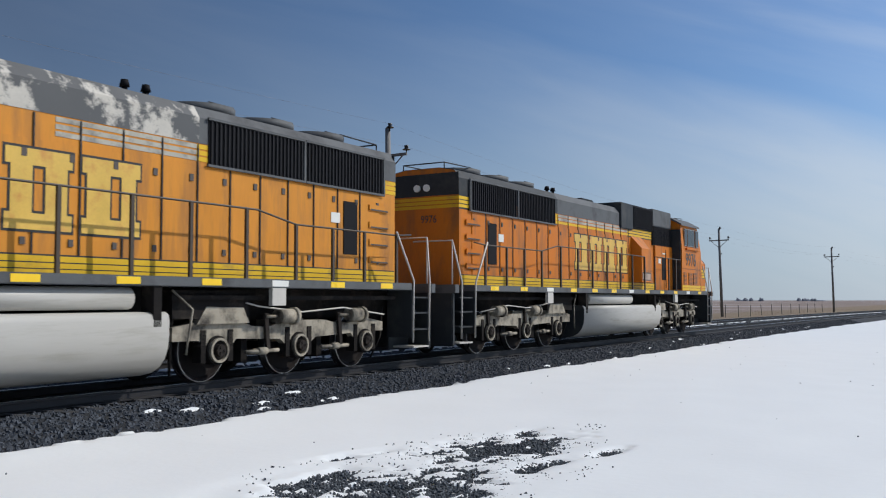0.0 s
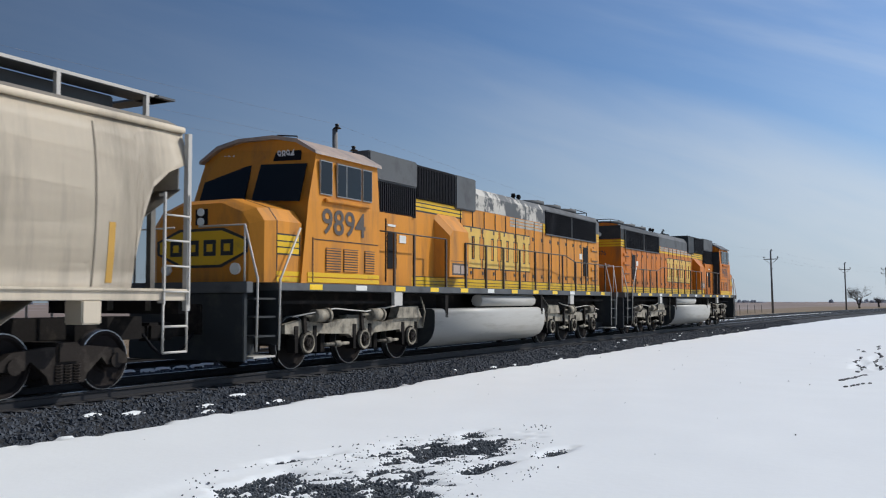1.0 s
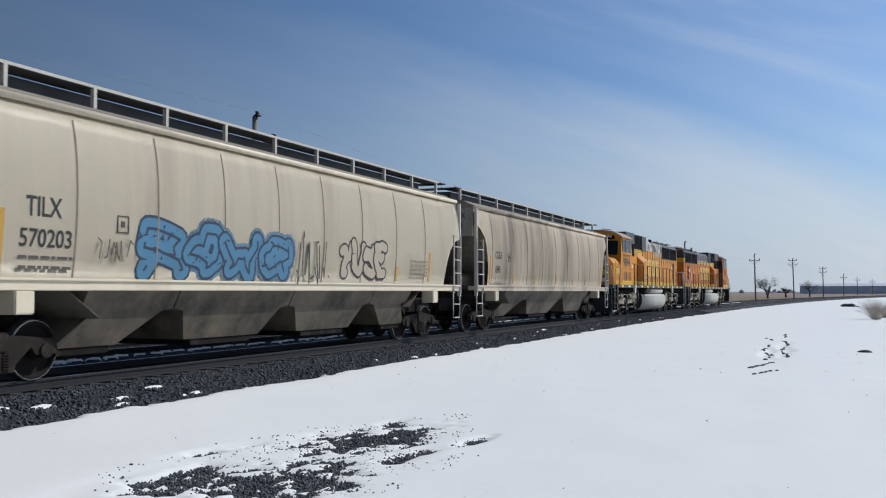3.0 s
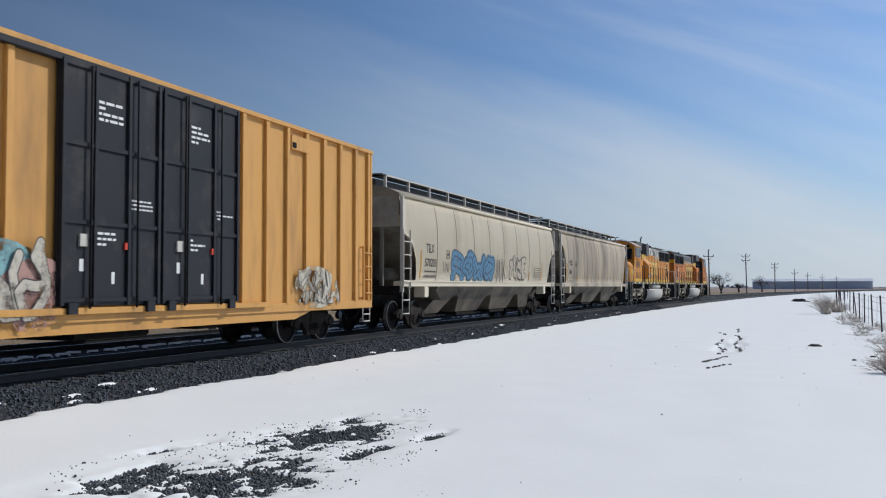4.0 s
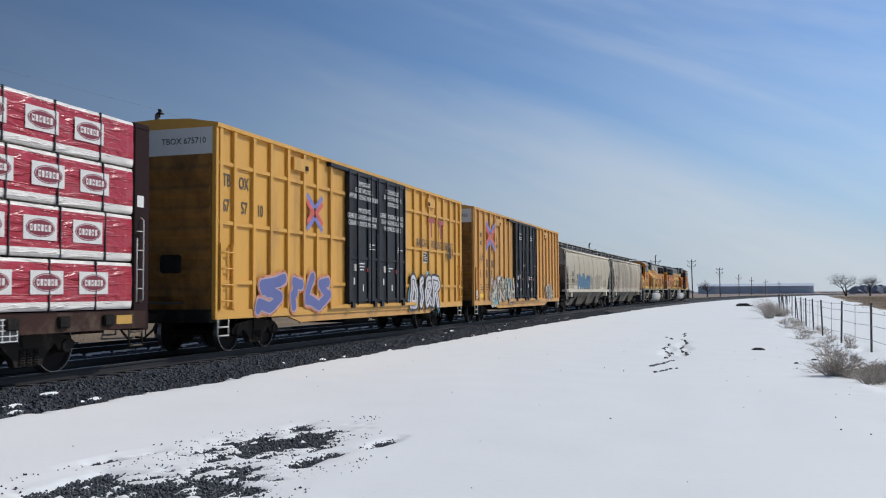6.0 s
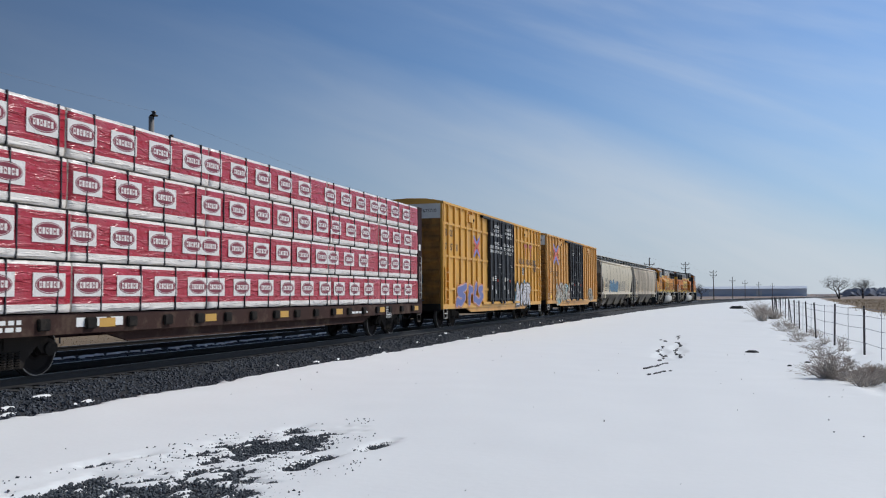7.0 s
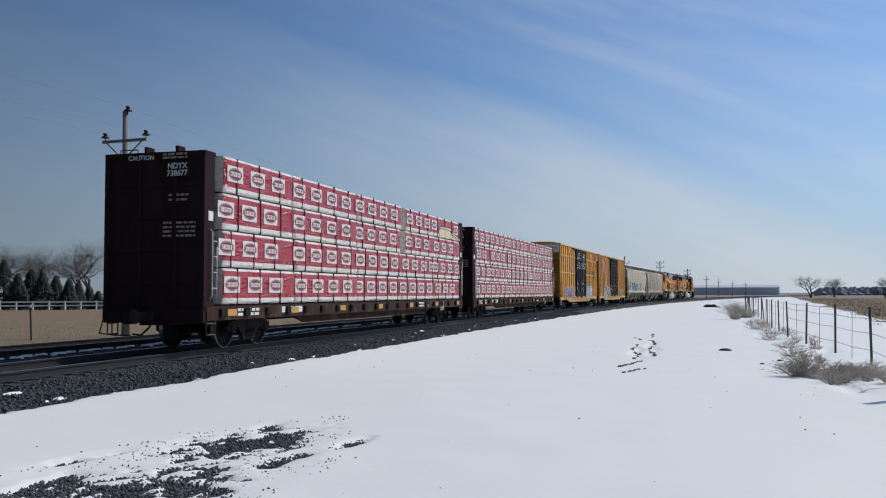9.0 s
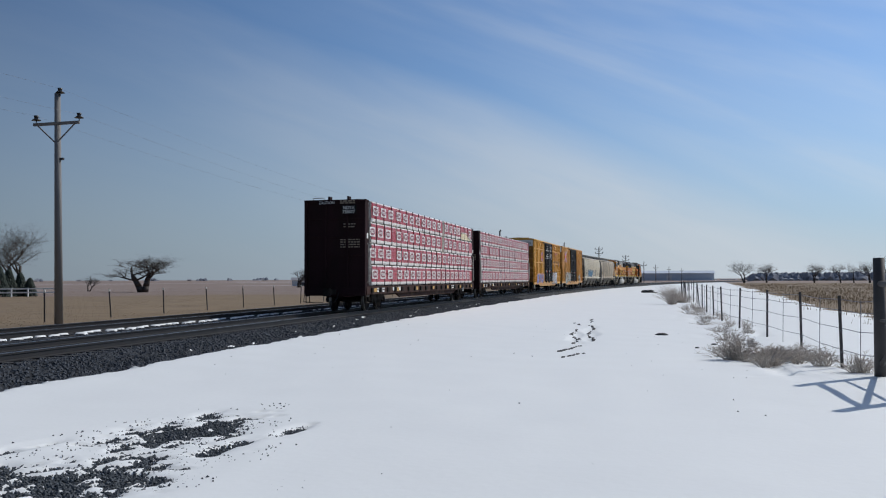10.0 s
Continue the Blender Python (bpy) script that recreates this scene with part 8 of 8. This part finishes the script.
# ---- dry plants ----
def twig_bush(name, x, y, w, h, count, seed, label, lean=0.0):
    """A dead bush of many thin curved twigs."""
    rr = random.Random(seed)
    vs, fs = [], []
    for i in range(count):
        a = rr.uniform(0, 6.283)
        out = rr.uniform(0.1, 1.0)
        base = Vector((rr.uniform(-0.3, 0.3) * w * 0.5, rr.uniform(-0.3, 0.3) * w * 0.35, 0))
        tip = base + Vector((math.cos(a) * out * w * 0.5 + lean * h, math.sin(a) * out * w * 0.38, h * (1.05 - 0.6 * out * out) * rr.uniform(0.55, 1.05)))
        mid = base.lerp(tip, 0.5) + Vector((rr.uniform(-0.06, 0.06), rr.uniform(-0.06, 0.06), h * 0.08))
        pts = [base, mid, tip]
        r = rr.uniform(0.004, 0.009)
        side = Vector((-math.sin(a + 0.7), math.cos(a + 0.7), 0.25)).normalized()
        k = len(vs)
        for j, p in enumerate(pts):
            rj = r * (1 - 0.35 * j)
            for q in (p - side * rj, p + side * rj, p + Vector((0, 0, rj * 1.4))):
                vs.append((q.x, q.y, q.z))
        for j in range(2):
            b0 = k + 3 * j
            for m_ in range(3):
                n_ = (m_ + 1) % 3
                fs.append((b0 + m_, b0 + n_, b0 + 3 + n_, b0 + 3 + m_))
        # side sprigs
        for _ in range(3):
            p = mid.lerp(tip, rr.uniform(0, 0.9))
            q = p + Vector((rr.uniform(-1, 1), rr.uniform(-1, 1), rr.uniform(-0.2, 1))).normalized() * rr.uniform(0.05, 0.14)
            k = len(vs)
            vs += [tuple(p), tuple(p + Vector((0.006, 0.004, 0))), tuple(q), tuple(p + Vector((0, 0, 0.008)))]
            fs += [(k, k + 1, k + 2), (k + 1, k + 3, k + 2), (k + 3, k, k + 2)]
    me = bpy.data.meshes.new(name)
    me.from_pydata(vs, [], fs)
    me.materials.append(M_BRUSH)
    ob = new(name, me)
    ob.matrix_basis = pose(x, y, -0.01)
    return tagged(ob, label, "bush", "dead bushes")


twig_bush("dead_bush", 2.15, 19.9, 1.15, 0.62, 210, 1, "pale dead bush standing in the snow by a fence")
twig_bush("dead_bush", 2.95, 19.95, 1.3, 0.34, 420, 2, "dense grey tumbleweed lodged in the snow by a fence")
twig_bush("dead_bush", 2.75, 60.8, 1.7, 1.45, 170, 3, "tall dead bush leaning at the fence line", -0.35)
twig_bush("dead_bush", 3.5, 64.5, 2.2, 0.8, 320, 4, "low dead bush beside the fence line")
twig_bush("dead_bush", 3.7, 78.0, 2.3, 1.1, 320, 5, "low dead bush beside the fence line")
twig_bush("dead_bush", 4.0, 17.4, 0.9, 0.42, 120, 6, "sparse dead weeds at the foot of fence posts")
twig_bush("dead_bush", 3.6, 18.6, 0.8, 0.45, 90, 7, "sparse dead weeds at the foot of fence posts")
rr = random.Random(21)
for k in range(22):
    y = 20.5 + k * 1.6 + rr.uniform(-0.6, 0.6)
    twig_bush("dead_weeds", 3.5 + rr.uniform(-0.9, 0.5), y, rr.uniform(0.5, 1.1), rr.uniform(0.15, 0.45), 40, 50 + k, "sparse dry weeds poking through snow")
for k in range(10):
    twig_bush("dead_weeds", 2.0 + 0.2 * k + rr.uniform(-0.2, 0.2), 18.2 + rr.uniform(0, 2.6), rr.uniform(0.6, 1.2), rr.uniform(0.15, 0.4), 45, 80 + k, "sparse dry weeds poking through snow")
CLUMPS = [(0.93, 27.9, 0.42, 0.07), (1.6, 23.0, 0.12, 0.03), (2.1, 24.2, 0.16, 0.03), (2.5, 26.0, 0.3, 0.04)]
rr = random.Random(5)
# flat dark clumps that paint the shadow in two ruts and two scrapes across them
for xa, ya, xb, yb, n in ((-1.40, 24.2, -1.80, 30.6, 24), (-1.75, 33.5, -2.05, 35.3, 4), (-1.04, 25.0, -1.38, 33.5, 26), (-1.45, 36.0, -1.55, 38.8, 5), (-1.62, 21.5, -1.15, 23.7, 12), (-1.40, 19.95, -1.02, 21.1, 7)):
    for k in range(n):
        u = (k + rr.uniform(-0.3, 0.3)) / n
        wob = 0.10 * math.sin(u * 9 + xa * 5) * (1 if n > 12 else 0.2)
        CLUMPS.append((xa + (xb - xa) * u + wob + rr.uniform(-0.03, 0.03), ya + (yb - ya) * u, rr.uniform(0.05, 0.13), 0.012))
for k, (x, y, w, h) in enumerate(CLUMPS):
    bm = bmesh.new()
    n = 12
    rings = []
    for j, (s_, z) in enumerate(((1.0, -0.03), (0.85, h * 0.5), (0.45, h), (0.08, h * 1.05))):
        rings.append([(s_ * w * 0.5 * math.cos(2 * math.pi * i / n) * (1 + 0.3 * nz(i * 0.9, j, k)), s_ * w * (0.32 if h > 0.02 else 2.1) * math.sin(2 * math.pi * i / n) * (1 + 0.3 * nz(i * 0.7, j + 5, k)), z) for i in range(n)])
    loft(bm, rings, smooth=True)
    single("soil_clump", fix(bm), M_TIE, "dark clump on the snow for soil and rut shadow", "soil", "soil clumps", m=pose(x, y, 0.035 if h > 0.035 else snow_height(x, y) + 0.004))
# a dark heap of old ties far down the snow
heap = thing("tie_heap", "dark heap of discarded ties on snow", "tie heap", m=pose(2.1, 108.8, 0.0) @ Matrix.Scale(0.62, 4))
for k, (x, z, r) in enumerate(((-0.7, 0.12, 4), (0.0, 0.13, -6), (0.7, 0.12, 10), (-0.3, 0.36, -12), (0.35, 0.35, 8), (1.6, 0.1, 20))):
    bm = bmesh.new()
    vs = box(bm, -0.9, 0.9, -0.14, 0.14, -0.12, 0.12, bevel=0.02)
    ob = part("old_tie", fix(bm), M_TIE, heap)
    ob.matrix_basis = pose(x * 0.5, 0.3 * (k % 3) - 0.3, z + 0.1, 0, r * 0.4, r)


def grass_blades(name, places, lo, hi, width, seed, label, material=M_GRASS):
    rr = random.Random(seed)
    vs, fs = [], []
    for x, y, z in places:
        h = rr.uniform(lo, hi)
        a = rr.uniform(0, 3.14)
        dx, dy = math.cos(a) * width, math.sin(a) * width
        lx, ly = rr.uniform(-0.35, 0.35) * h, rr.uniform(-0.35, 0.35) * h
        k = len(vs)
        vs += [(x - dx, y - dy, z), (x + dx, y + dy, z), (x + dx * 0.7 + lx * 0.4, y + dy * 0.7 + ly * 0.4, z + h * 0.6), (x + lx, y + ly, z + h), (x - dx * 0.7 + lx * 0.4, y - dy * 0.7 + ly * 0.4, z + h * 0.6)]
        fs += [(k, k + 1, k + 2, k + 4), (k + 4, k + 2, k + 3)]
    me = bpy.data.meshes.new(name)
    me.from_pydata(vs, [], fs)
    me.materials.append(material)
    return tagged(new(name, me), label, "grass", kind="stuff")


rr = random.Random(101)
pl = []
while len(pl) < 60000:
    y = 24 + 250 * rr.random() ** 1.5
    rim = 8.6 + max(0, y - 34) * 0.082
    x = rim - 1.0 + (12 + y * 0.55) * rr.random() ** 1.2
    thick = smooth(-1.0, 3.5, x - rim) * (0.35 + 0.65 * smooth(-0.3, 0.15, nz(x * 0.10, y * 0.06, 60)))
    if nz(x * 0.5, y * 0.35, 61) * 0.5 + thick > rr.random() * 0.9 + 0.05:
        pl.append((x, y, -0.08))
grass_blades("field_grass", pl, 0.12, 0.42, 0.012, 102, "tall dry tan prairie grass with snow between", M_VERGE)
pl = []
while len(pl) < 50000:
    y = 22 + 170 * rr.random() ** 1.4
    x = line_at(y)[0] - 7.1 - (10 + y * 0.75) * rr.random() ** 1.3
    if nz(x * 0.2, y * 0.1, 62) > -0.4:
        pl.append((x, y, -0.07))
grass_blades("verge_grass", pl, 0.02, 0.055, 0.012, 103, "short dry tan grass across the tracks", M_VERGE)


# ---- what moves ----
def car_pose(s, half, at):
    """The pose of a car whose middle is s metres along the line, or of a thing at a place on it."""
    x0, y0, _ = line_at(s - half)
    x1, y1, _ = line_at(s + half)
    m = pose((x0 + x1) / 2, (y0 + y1) / 2, RAIL_Z, 0, 0, -math.degrees(math.atan2(x1 - x0, y1 - y0)))
    return m @ Matrix.Translation(at) if at else m


def motions():
    for ob, place, half, at in KEYED:
        walk(ob, [(k / 2, car_pose(tail_at(k / 2) + place, half, at)) for k in range(21)])
    # wheels roll without slipping
    for ob, y, r, turn in ROLLING:
        walk(ob, [(k / FPS, pose(0, y, r, turn - math.degrees(17.25 * k / FPS / r))) for k in range(10 * FPS + 1)])


motions()
